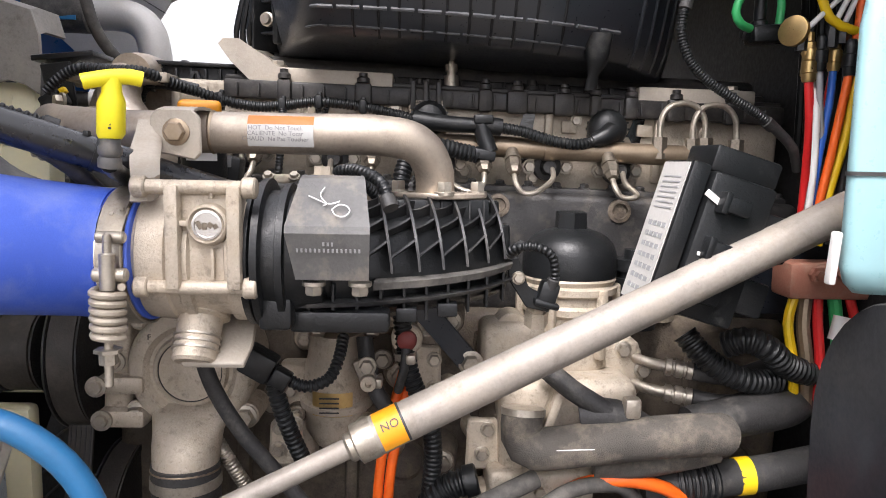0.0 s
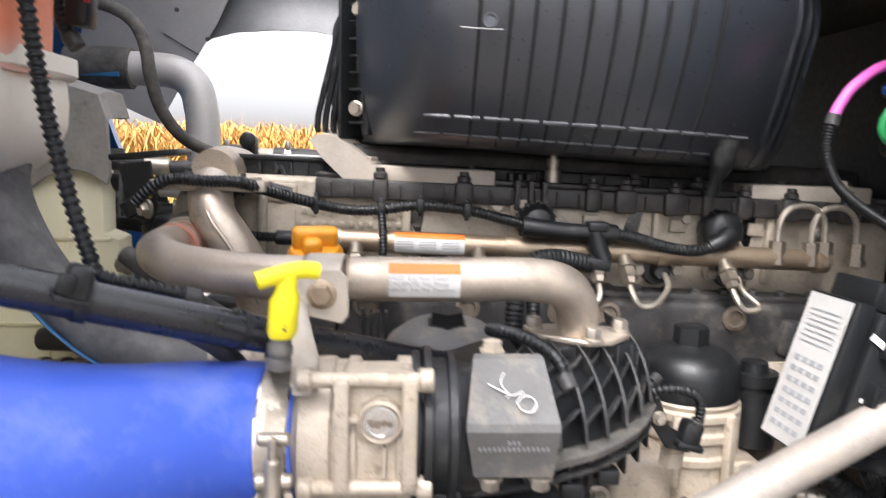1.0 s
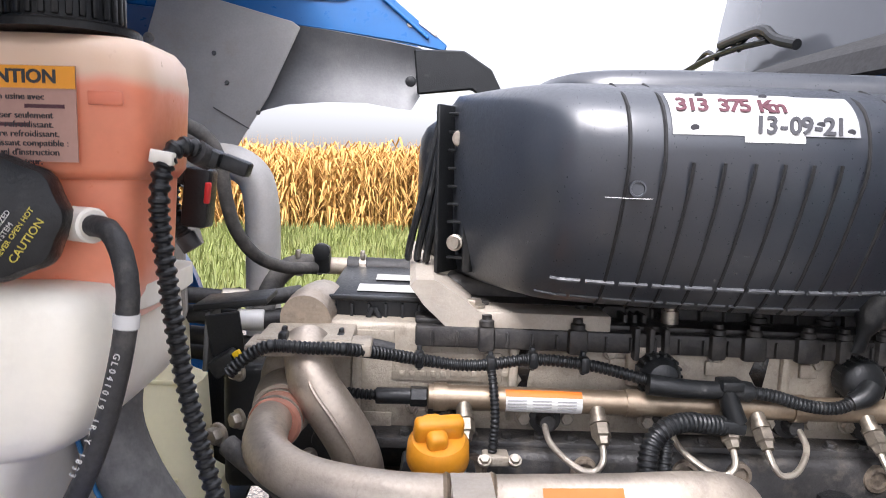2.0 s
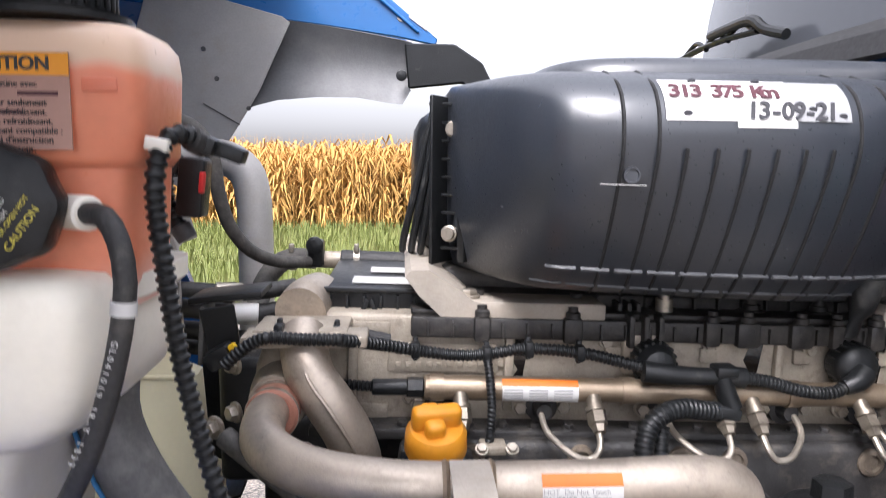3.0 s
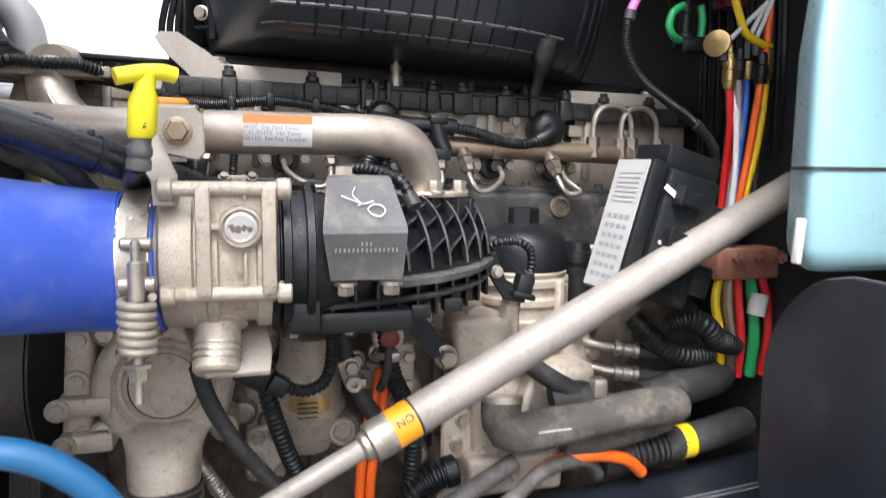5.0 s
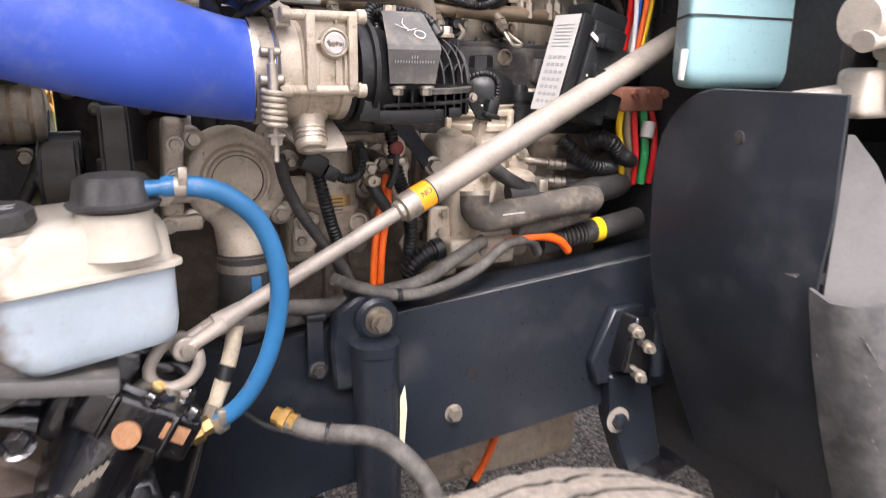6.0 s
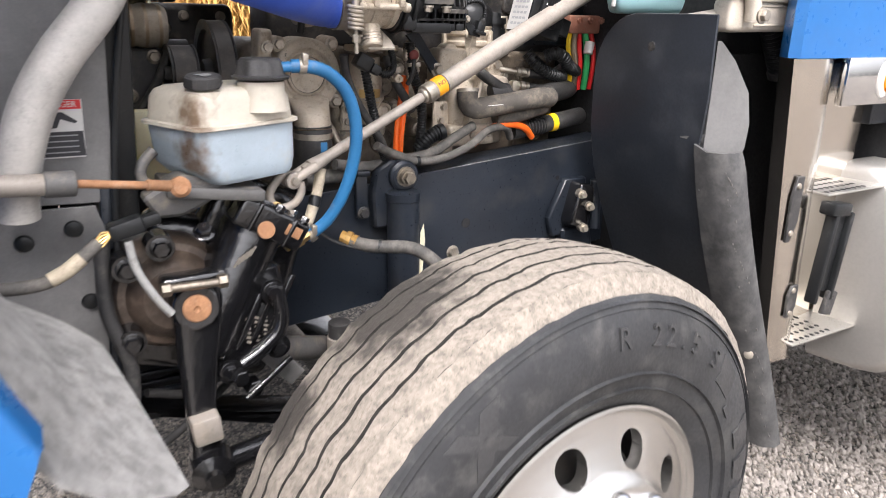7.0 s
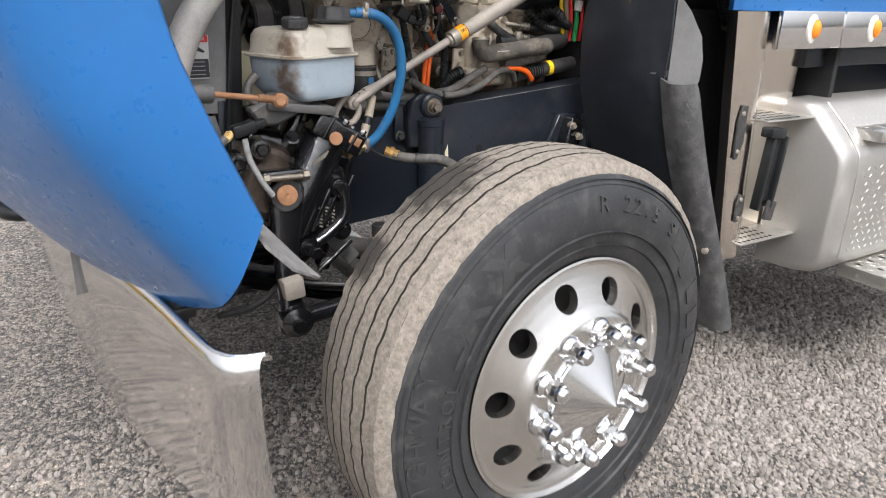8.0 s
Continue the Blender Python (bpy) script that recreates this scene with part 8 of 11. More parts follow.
def far_pipes():
    t = thing("coolant_pipe", (-0.64, 1.75, 1.5), "grey aluminium coolant pipe with a rubber coupling", "pipe")
    part("pipe_body", B(tube([(-0.80, 1.745, 1.742), (-0.745, 1.75, 1.742), (-0.69, 1.75, 1.737), (-0.655, 1.75, 1.712), (-0.642, 1.75, 1.67), (-0.638, 1.75, 1.60), (-0.638, 1.75, 1.38)], 0.034, 28)), ALU_DULL, t)
    part("coupling", B(rod((-0.90, 1.74, 1.742), (-0.775, 1.745, 1.742), 0.042, seg=28)), RUBBER_DUSTY, t, "grey rubber coupling")
    part("blue_stripe", B(box((0.075, 0.003, 0.012), (-0.825, 1.7055, 1.727), (0, 0, 0), 0.001)), BLUE_LINE, t)
    for x in (-0.868, -0.785):
        part("hose_clamp", B(lathe((x, 1.743, 1.742), (1, 0, 0), [(-0.009, 0.0395), (0.009, 0.0395)], 28)), STEEL, t)
    h = thing("vent_hose", (-0.6, 1.4, 1.65), "thin grey rubber vent hose", "hose")
    part("hose", B(tube([(-0.70, 1.36, 1.80), (-0.66, 1.352, 1.789), (-0.63, 1.35, 1.770), (-0.614, 1.352, 1.735), (-0.609, 1.355, 1.69), (-0.598, 1.37, 1.64), (-0.575, 1.40, 1.60), (-0.54, 1.44, 1.578), (-0.50, 1.48, 1.572)], 0.0098, 14)), RUBBER_DUSTY, h)
    b = thing("bypass_pipe", (-0.45, 1.49, 1.57), "grey bypass hose with clamps and a black valve knob", "pipe")
    part("hose", B(tube([(-0.572, 1.40, 1.50), (-0.567, 1.45, 1.54), (-0.552, 1.48, 1.565), (-0.53, 1.495, 1.576), (-0.49, 1.50, 1.574)], 0.0165, 18)), RUBBER_DUSTY, b)
    part("metal_tube", B(rod((-0.53, 1.498, 1.575), (-0.42, 1.50, 1.572), 0.014, seg=20)), CAST, b)
    part("rubber_end", B(rod((-0.45, 1.50, 1.572), (-0.34, 1.50, 1.568), 0.0175, seg=20)), RUBBER, b)
    for x in (-0.528, -0.424):
        part("clamp", B(lathe((x, 1.499, 1.574), (1, 0, 0), [(-0.005, 0.0185), (0.005, 0.0185)], 22), box((0.008, 0.01, 0.014), (x, 1.485, 1.594), (0, 0, 0), 0.002)), STEEL, b)
    part("valve_knob", B(box((0.026, 0.03, 0.045), (-0.489, 1.49, 1.585), (0, 0, 0), 0.006), lathe((-0.489, 1.474, 1.60), (0, -1, 0), [(0, 0.014), (0.006, 0.014), (0.008, 0.01)], 20)), PLASTIC, b, "black valve knob")
    # black lines crossing behind the front cover
    for k, (z, r) in enumerate(((1.555, 0.011), (1.525, 0.013), (1.49, 0.013), (1.46, 0.011))):
        ln = thing("coolant_line", (-0.58, 1.3, z), ("thin black coolant line with a metal end", "black coolant line with a white tag")[k % 2], "hose", group="coolant lines")
        part("hose", B(tube([(-0.72, 1.28 + 0.02 * k, z + 0.012), (-0.64, 1.29 + 0.02 * k, z + 0.006), (-0.56, 1.30, z), (-0.50, 1.33, z + 0.004)], r, 14)), RUBBER, ln)
        part("fitting", B(rod((-0.60 + 0.02 * k, 1.292, z + 0.003), (-0.565 + 0.02 * k, 1.298, z + 0.001), r + 0.002)), (STEEL, PAPER)[k % 2], ln)
    # sensor bracket at the corner of the head
    s = thing("sensor_bracket", (-0.55, 1.18, 1.5), "black folded bracket holding a sensor", "bracket")
    part("bracket_plate", B(plate([(-0.585, 1.16, 1.562), (-0.545, 1.16, 1.568), (-0.537, 1.16, 1.51), (-0.545, 1.16, 1.488), (-0.572, 1.16, 1.495)], 0.006, (0, -1, 0))), PLASTIC, s)
    part("bracket_top", B(box((0.085, 0.07, 0.008), (-0.555, 1.19, 1.575), (0, -6, 0), 0.002)), PLASTIC, s)
    part("vertical_fold", B(box((0.006, 0.05, 0.07), (-0.583, 1.18, 1.53), (0, 4, 0), 0.002)), PLASTIC_GREY, s)
    part("sensor_plug", B(box((0.03, 0.03, 0.022), (-0.556, 1.135, 1.512), (0, -30, 0), 0.004)), PLASTIC, s)
    part("yellow_lock", B(box((0.008, 0.01, 0.008), (-0.54, 1.125, 1.525), (0, -30, 0), 0.001)), YELLOW_WIRE, s)
    part("dark_housing", B(box((0.06, 0.10, 0.16), (-0.548, 1.25, 1.41), (0, 0, 0), 0.012, 3)), PLASTIC, s)
    part("bolt", B(bolt((-0.553, 1.09, 1.445), (-0.5, -0.85, 0), 0.010, 0.012)), STEEL, s)


far_pipes()


BELT = surface("worn_belt_rubber", (0.062, 0.054, 0.047), 0.5, 0.0, 0.25, 260, 14, 0.2, dust=0.35, dust_color=(0.17, 0.145, 0.12))


def front_drive():
    # water pump
    t = thing("water_pump", (-0.325, 0.98, 1.19), "dusty cast aluminium water pump with a round cover", "water pump")
    c = Vector((-0.326, 0.965, 1.195))
    part("body", B(lathe(c, (0, -1, 0), [(-0.07, 0.074), (0.006, 0.074), (0.012, 0.071), (0.015, 0.066), (0.015, 0.054), (0.012, 0.051), (0.009, 0.048), (0.009, 0.044), (0.014, 0.041), (0.015, 0.0375), (0.0135, 0.0365), (0.0135, 0.004)], 64)), CAST, t)
    part("score_ring", B(lathe(c, (0, -1, 0), [(0.0128, 0.0375), (0.0152, 0.0365), (0.0130, 0.0355)], 56, caps=False)), IRON_DARK, t)
    part("cast_letter", B(words("F", 0.009, c + Vector((-0.045, -0.0155, 0.040)), (1, 0, 0), (0, 0, 1), 0.0006)), IRON_DARK, t)
    part("outlet", B(loft([oval((-0.326, y, z), (1, 0, 0), (0, 1, 0), a * (0.97 if z > 1.12 else 1.0), b, 2.1, 40) for z, y, a, b in ((1.083, 0.930, 0.0362, 0.036), (1.10, 0.932, 0.037, 0.036), (1.115, 0.936, 0.0385, 0.0355), (1.127, 0.942, 0.0405, 0.0345), (1.137, 0.950, 0.044, 0.031), (1.146, 0.960, 0.049, 0.025), (1.155, 0.972, 0.056, 0.018))])), CAST, t, "cast outlet neck of the pump", 50)
    part("outlet_lip", B(lathe((-0.326, 0.93, 1.088), (0, -0.1, -1), [(-0.004, 0.0365), (0, 0.0395), (0.004, 0.0365)], 32)), BRONZE, t)
    for a in (48, 133, 220, 318):
        q = c + Vector((0.083 * math.cos(radians(a)), -0.006, 0.083 * math.sin(radians(a))))
        mid = c + Vector((0.066 * math.cos(radians(a)), -0.003, 0.066 * math.sin(radians(a))))
        lug = part("lug", B(lathe(q, (0, -1, 0), [(-0.05, 0.0165), (0.0, 0.0155), (0.002, 0.013)], 22), box((0.04, 0.03, 0.028), mid + Vector((0, 0.014, 0)), (0, -a, 0), 0.006)), CAST, t)
        part("lug_bolt", B(bolt(q + Vector((0, -0.002, 0)), (0, -1, 0), 0.0105, 0.010)), STEEL, lug)
    h = thing("pump_hose", (-0.326, 0.93, 1.03), "black rubber pump hose with a blue printed mark", "hose")
    part("hose", B(tube([(-0.326, 0.93, 1.095), (-0.326, 0.93, 1.06), (-0.328, 0.935, 1.02), (-0.335, 0.95, 0.97)], 0.0385, 28)), RUBBER, h)
    part("blue_mark", B(box((0.014, 0.002, 0.03), (-0.318, 0.8915, 1.05), (0, 0, 0), 0.0005)), BLUE_LINE, h)
    part("clamp", B(lathe((-0.326, 0.93, 1.075), (0, 0, 1), [(-0.006, 0.0398), (0.006, 0.0398)], 32)), STEEL, h)
    # belt and pulleys
    p = thing("belt_drive", (-0.48, 1.0, 1.2), "black ribbed belt on dark pulleys at the engine front", "pulley")
    for q, r, w in (((-0.482, 1.070, 1.193), 0.100, 0.038), ((-0.556, 1.05, 1.195), 0.05, 0.05), ((-0.60, 1.20, 1.215), 0.07, 0.06), ((-0.482, 1.16, 0.90), 0.12, 0.038)):
        part("pulley", B(lathe(q, (-1, 0, 0), [(-w / 2, r * 0.9), (-w / 2, r), (w / 2, r), (w / 2, r * 0.86), (w / 2 - 0.008, r * 0.82), (w / 2 - 0.008, r * 0.3), (w / 2 + 0.008, r * 0.26), (w / 2 + 0.008, 0.004)], 48)), IRON_DARK, p)
        part("belt", B(lathe(q, (1, 0, 0), [(-w * 0.42, r + 0.001), (-w * 0.40, r + 0.004), (w * 0.40, r + 0.004), (w * 0.42, r + 0.001)], 48, caps=False)), BELT, p, "worn brownish drive belt")
        for s in (-1, 1):
            part("pulley_rim", B(lathe(q, (1, 0, 0), [(s * w * 0.5 - 0.0015, r - 0.003), (s * w * 0.5 - 0.0012, r + 0.0058), (s * w * 0.5 + 0.0012, r + 0.0058), (s * w * 0.5 + 0.0015, r - 0.003)], 48, caps=False)), IRON_DARK, p)
    part("belt_strand", B(box((0.031, 0.005, 0.30), (-0.482, 1.003, 1.045), (-13, 0, 0), 0.001)), BELT, p, "worn brownish drive belt")
    for k in range(5):
        part("belt_groove", B(box((0.0016, 0.002, 0.296), (-0.494 + 0.006 * k, 1.0008, 1.045), (-13, 0, 0), 0)), IRON_DARK, p)
    for k in range(5):
        part("fan_blade", B(sheet([[(-0.66 + 0.02 * j, 1.33 + (0.07 + 0.07 * i) * math.cos(1.1 + 1.25 * k + 0.10 * j), 1.21 + (0.07 + 0.07 * i) * math.sin(1.1 + 1.25 * k + 0.10 * j)) for j in range(4)] for i in range(5)], 0.004)), PLASTIC, p)
    # Dark blocks added to stop bright gaps showing through behind the belts.
    e = thing("drive_gap_blocker", (-0.5, 1.5, 1.1), "dark blocks added to close gaps behind the belt drive, with an idler", "engine cover")
    part("cover", B(box((0.24, 0.10, 0.46), (-0.455, 1.50, 1.10), (0, 0, 0), 0.02, 3)), IRON_DARK, e)
    part("crank_case", B(box((0.16, 0.30, 0.30), (-0.42, 1.30, 1.02), (0, 0, 0), 0.03, 3)), CAST_GREY, e)
    for k in range(5):
        part("cover_bolt", B(bolt((-0.55 + 0.045 * k, 1.448, 1.30 - 0.03 * (k % 2)), (0, -1, 0), 0.010, 0.010)), STEEL, e)
    part("idler", B(lathe((-0.555, 1.12, 1.215), (-1, 0, 0), [(-0.03, 0.03), (-0.028, 0.042), (0.028, 0.042), (0.03, 0.03), (0.032, 0.012), (0.036, 0.002)], 40)), PLASTIC, e, "black idler pulley")
    part("hub_block", B(box((0.07, 0.10, 0.085), (-0.60, 1.30, 1.17), (0, 0, 0), 0.008, 3)), IRON_DARK, e)
    m = thing("control_unit", (-0.31, 1.02, 1.42), "black control unit with a grey foil label", "control unit")
    part("case", B(box((0.075, 0.03, 0.045), (-0.318, 1.022, 1.424), (0, 8, 0), 0.004)), PLASTIC, m)
    lab = part("foil_label", B(box((0.05, 0.001, 0.014), (-0.314, 1.0055, 1.438), (0, 3, 0), 0)), PAPER_GREY, m, "grey foil label with fine lines")
    for k in range(4):
        part("print_line", B(box((0.044, 0.0006, 0.0014), (-0.314, 1.0046, 1.4435 - 0.0034 * k), (0, 3, 0), 0)), INK_GREY, lab)
    b = thing("tensioner_bracket", (-0.42, 0.98, 1.18), "cast aluminium bracket arm with bolts", "bracket")
    part("arm", B(box((0.03, 0.05, 0.15), (-0.412, 0.985, 1.21), (0, 4, 0), 0.008, 3)), CAST, b)
    part("foot", B(box((0.055, 0.04, 0.022), (-0.405, 0.965, 1.178), (0, 0, 0), 0.006)), CAST, b)
    part("foot", B(box((0.055, 0.04, 0.022), (-0.405, 0.965, 1.138), (0, 0, 0), 0.006)), CAST, b)
    for q in ((-0.412, 0.955, 1.205), (-0.43, 0.945, 1.178), (-0.425, 0.945, 1.138), (-0.408, 0.955, 1.25)):
        part("bolt", B(lathe(q, (0, -1, 0), [(0, 0.012), (0.004, 0.012), (0.004, 0.008), (0.008, 0.007)], 18)), STEEL, b)
    # Made-up dark plate and stays cover the tan wall where it is shaded.
    k = thing("drive_shade_plate", (-0.63, 1.1, 1.2), "dark plate and stays added to darken the space round the alternator", "bracket")
    part("web", B(plate([(-0.72, 1.075, 1.245), (-0.575, 1.075, 1.240), (-0.585, 1.075, 1.20), (-0.62, 1.075, 1.12), (-0.72, 1.075, 1.10)], 0.03, (0, 1, 0), 0.006)), IRON_DARK, k)
    part("strap", B(tube([(-0.575, 1.06, 1.235), (-0.60, 1.055, 1.18), (-0.64, 1.055, 1.12)], 0.009, 12)), IRON_DARK, k)
    for q in ((-0.60, 1.075, 1.225), (-0.66, 1.075, 1.225), (-0.65, 1.075, 1.15)):
        part("bolt", B(bolt(q, (0, -1, 0), 0.011, 0.010)), OILED_STEEL, k)
    part("upper_stay", B(tube([(-0.575, 1.06, 1.34), (-0.60, 1.08, 1.352), (-0.66, 1.10, 1.35)], 0.014, 14)), IRON_DARK, k)
    # alternator with its brown end bell
    a = thing("alternator", (-0.63, 1.1, 1.27), "dusty brown alternator beside the shroud", "alternator")
    part("housing", B(lathe((-0.570, 1.095, 1.284), (-1, 0, 0), [(0, 0.035), (0.01, 0.042), (0.05, 0.043), (0.055, 0.04), (0.12, 0.041), (0.125, 0.036)], 36)), HEAD, a)
    for k in range(4):
        part("band", B(lathe((-0.585 - 0.026 * k, 1.095, 1.284), (1, 0, 0), [(-0.003, 0.0435), (0.003, 0.0435)], 36)), BRONZE, a)


front_drive()


LABEL_DULL_RED = surface("dull_red_plastic", (0.20, 0.035, 0.03), 0.5, 0.0, 0.15, 200, 20, 0.1, dust=0.2)


def block_side():
    f = thing("fuel_filter", (-0.165, 1.03, 1.12), "beige cast fuel filter housing with a gold data plate", "fuel filter")
    part("bowl", B(lathe((-0.165, 1.035, 1.10), (0, -0.1, 1), [(-0.02, 0.028), (0.0, 0.040), (0.03, 0.042), (0.034, 0.047), (0.042, 0.047), (0.046, 0.042), (0.085, 0.040), (0.10, 0.036), (0.13, 0.034)], 36)), CAST, f)
    part("data_plate", B(lambda bm: sheet([[(-0.165 + 0.0432 * math.cos(a), 1.035 + 0.0432 * math.sin(a) - 0.006, z) for a in np.radians(np.linspace(-128, -58, 10))] for z in (1.128, 1.158)])(bm)), BRASS, f, "gold data plate")
    for k in range(4):
        part("print_line", B(box((0.024, 0.0006, 0.0018), (-0.170, 0.9845, 1.134 + 0.006 * k), (0, 0, 0), 0)), INK, f)
    part("top_shelf", B(box((0.11, 0.06, 0.014), (-0.145, 1.03, 1.245), (0, 0, 0), 0.004)), CAST, f)
    for x in (-0.185, -0.12):
        part("shelf_bolt", B(bolt((x, 0.995, 1.238), (0, -0.5, -0.86), 0.0095, 0.01)), STEEL, f)
    part("side_casting", B(box((0.05, 0.05, 0.14), (-0.218, 1.05, 1.11), (0, 0, 0), 0.01, 3)), CAST, f)
    for z in (1.06, 1.09, 1.15):
        part("casting_bolt", B(bolt((-0.222, 1.022, z), (0, -1, 0), 0.007, 0.007)), STEEL, f)

    for x, z, r in ((-0.022, 1.243, 0.010), (-0.107, 1.193, 0.009), (-0.214, 1.121, 0.008), (-0.244, 1.135, 0.010), (-0.03, 1.059, 0.011), (0.013, 1.027, 0.010), (0.045, 1.101, 0.011), (0.157, 1.064, 0.009), (0.111, 1.061, 0.009), (-0.08, 1.20, 0.009), (-0.123, 1.103, 0.016), (0.078, 1.139, 0.009)):
        g = thing("side_boss", (x, 1.02, z), "grimy cast boss with a bolt low on the engine side", "boss", group="bosses on the engine side")
        part("boss_body", B(lathe((x, 1.07, z), (0, -1, 0), [(0, r * 2.2), (0.05, r * 1.7), (0.054, r * 1.5)], 20)), CAST_GREY, g)
        part("bolt", B(bolt((x, 1.016, z), (0, -1, 0), r, 0.009)), STEEL, g)

    def boss(x, z, r, y=1.09, mat_=CAST):
        g = thing("cast_boss", (x, y, z), "dusty cast boss with a bolt on the engine side", "boss", group="bosses on the engine side")
        part("boss_body", B(lathe((x, y + 0.03, z), (0, -1, 0), [(0, r * 1.25), (0.03, r), (0.034, r * 0.86)], 26)), mat_, g)
        part("bolt", B(bolt((x, y - 0.004, z), (0, -1, 0), r * 0.55, 0.009)), STEEL, g)
    for x, z, r in ((-0.085, 1.152, 0.022), (-0.06, 1.105, 0.017), (-0.05, 1.20, 0.02), (0.02, 1.075, 0.018), (-0.10, 1.05, 0.02), (0.045, 1.145, 0.017), (-0.02, 1.13, 0.015), (0.06, 1.045, 0.02), (-0.215, 1.20, 0.016)):
        boss(x, z, r)
    m = thing("pump_housing", (0.12, 1.03, 1.08), "grey cast auxiliary housing with bolts and a web", "housing")
    part("body", B(box((0.17, 0.09, 0.13), (0.125, 1.02, 1.115), (0, 0, 0), 0.018, 3), box((0.08, 0.07, 0.09), (0.055, 1.03, 1.20), (0, 0, 0), 0.014, 3)), CAST, m)
    part("flange", B(plate([(0.196, 1.056, 1.205), (0.212, 1.056, 1.211), (0.230, 1.056, 1.204), (0.236, 1.056, 1.165), (0.230, 1.056, 1.142), (0.214, 1.056, 1.136), (0.198, 1.056, 1.146)], 0.014, (0, -1, 0), 0.003)), CAST, m)
    part("neck", B(box((0.07, 0.06, 0.085), (0.195, 1.07, 1.172), (0, 0, 0), 0.012, 3)), CAST, m)
    part("web", B(box((0.012, 0.05, 0.14), (0.09, 0.975, 1.12), (0, 18, 0), 0.004)), CAST, m)
    for q in ((0.232, 1.041, 1.176), (0.200, 1.041, 1.152), (0.205, 1.041, 1.203), (0.075, 0.99, 1.165), (0.17, 0.97, 1.10)):
        part("bolt", B(bolt(q, (0, -1, 0), 0.0088, 0.009)), STEEL, m)
    part("eye", B(lathe((0.055, 1.03, 1.236), (0, -1, 0), [(-0.02, 0.020), (0.016, 0.0195), (0.018, 0.017), (0.018, 0.009), (0.004, 0.0085), (0.004, 0.001)], 26)), CAST, m, "cast eye with a bore")
    part("lower_block", B(box((0.13, 0.08, 0.05), (0.09, 1.0, 1.045), (0, 0, 0), 0.008, 3), box((0.06, 0.06, 0.04), (0.02, 1.01, 1.02), (0, 0, 0), 0.008, 3)), CAST, m)
    # refrigerant pipes leaving the flange
    for z, y in ((1.192, 1.046), (1.158, 1.044)):
        a = thing("refrigerant_pipe", (0.25, y, z), "bright crimped pipe end with a black hose", "pipe", group="refrigerant pipes")
        part("pipe_body", B(tube([(0.218, y + 0.01, z), (0.224, y - 0.006, z - 0.001), (0.238, y - 0.018, z - 0.003), (0.258, y - 0.027, z - 0.005)], 0.0072, 14)), STEEL, a)
        part("crimp", B(lathe((0.254, y - 0.026, z - 0.0048), (1, -0.3, -0.1), [(0, 0.009), (0.001, 0.0115), (0.008, 0.0115), (0.009, 0.0095), (0.012, 0.0095), (0.013, 0.0118), (0.022, 0.0118), (0.023, 0.0095), (0.026, 0.0095), (0.027, 0.0118), (0.034, 0.0115)], 22)), STEEL, a)
        part("hose", B(tube([(0.286, y - 0.036, z - 0.008), (0.33, y - 0.04, z - 0.014), (0.38, y - 0.02, z - 0.01), (0.45, y + 0.02, z + 0.005)], 0.0112, 14)), RUBBER, a)
    # cast plates with bolts low on the side
    for outline, bolts in (([(-0.243, 0.99, 1.071), (-0.240, 0.99, 1.124), (-0.206, 0.99, 1.135), (-0.199, 0.99, 1.084), (-0.213, 0.99, 1.068)], ((-0.230, 1.091), (-0.228, 1.118), (-0.209, 1.122))),
                           ([(-0.067, 1.02, 1.215), (-0.034, 1.02, 1.213), (-0.033, 1.02, 1.149), (-0.046, 1.02, 1.120), (-0.063, 1.02, 1.120)], ((-0.058, 1.142), (-0.042, 1.196), (-0.042, 1.160))),
                           ([(0.001, 1.005, 1.124), (0.038, 1.005, 1.124), (0.043, 1.005, 1.059), (-0.001, 1.005, 1.059)], ((0.019, 1.080), (0.026, 1.112))),
                           ([(0.076, 0.975, 1.060), (0.150, 0.975, 1.060), (0.152, 0.975, 1.025), (0.076, 0.975, 1.025)], ((0.088, 1.045), (0.138, 1.045)))):
        g = thing("side_plate", outline[0], "pale cast plate bolted low on the engine side", "plate", group="plates on the engine side")
        part("plate_body", B(plate(outline, 0.012, (0, -1, 0), 0.003)), CAST, g)
        for x, z in bolts:
            part("bolt", B(bolt((x, outline[0][1] - 0.012, z), (0, -1, 0), 0.0075, 0.008)), STEEL, g)
    for x, y, z, r in ((-0.126, 1.0, 1.107, 0.018), (0.054, 1.0, 1.102, 0.020)):
        g = thing("port_ring", (x, y, z), "round cast port with a dark bore", "port", group="ports on the engine side")
        part("ring", B(lathe((x, y + 0.02, z), (0, -1, 0), [(0, r), (0.018, r), (0.021, r * 0.88), (0.021, r * 0.66), (0.006, r * 0.6)], 28, caps=False)), CAST, g)
        # near-black disc puts the bore's inner shade into colour
        part("bore", B(lathe((x, y + 0.014, z), (0, -1, 0), [(0, r * 0.66), (0.001, r * 0.6)], 24)), SHADOW_BLACK, g)
    g = thing("sensor_plug", (-0.076, 0.96, 1.233), "dull red capped sensor on a pale flange", "sensor")
    part("flange", B(lathe((-0.076, 0.975, 1.233), (0, -1, 0), [(0, 0.019), (0.012, 0.0185), (0.014, 0.016)], 26)), CAST, g)
    part("red_cap", B(lathe((-0.076, 0.962, 1.233), (0, -1, 0), [(0, 0.012), (0.008, 0.0115), (0.010, 0.009), (0.011, 0.003)], 22)), LABEL_DULL_RED, g, "dull red cap")
    part("tail", B(tube([(-0.077, 0.955, 1.224), (-0.078, 0.952, 1.205), (-0.082, 0.955, 1.185), (-0.086, 0.965, 1.17)], 0.0055, 12)), RUBBER, g)
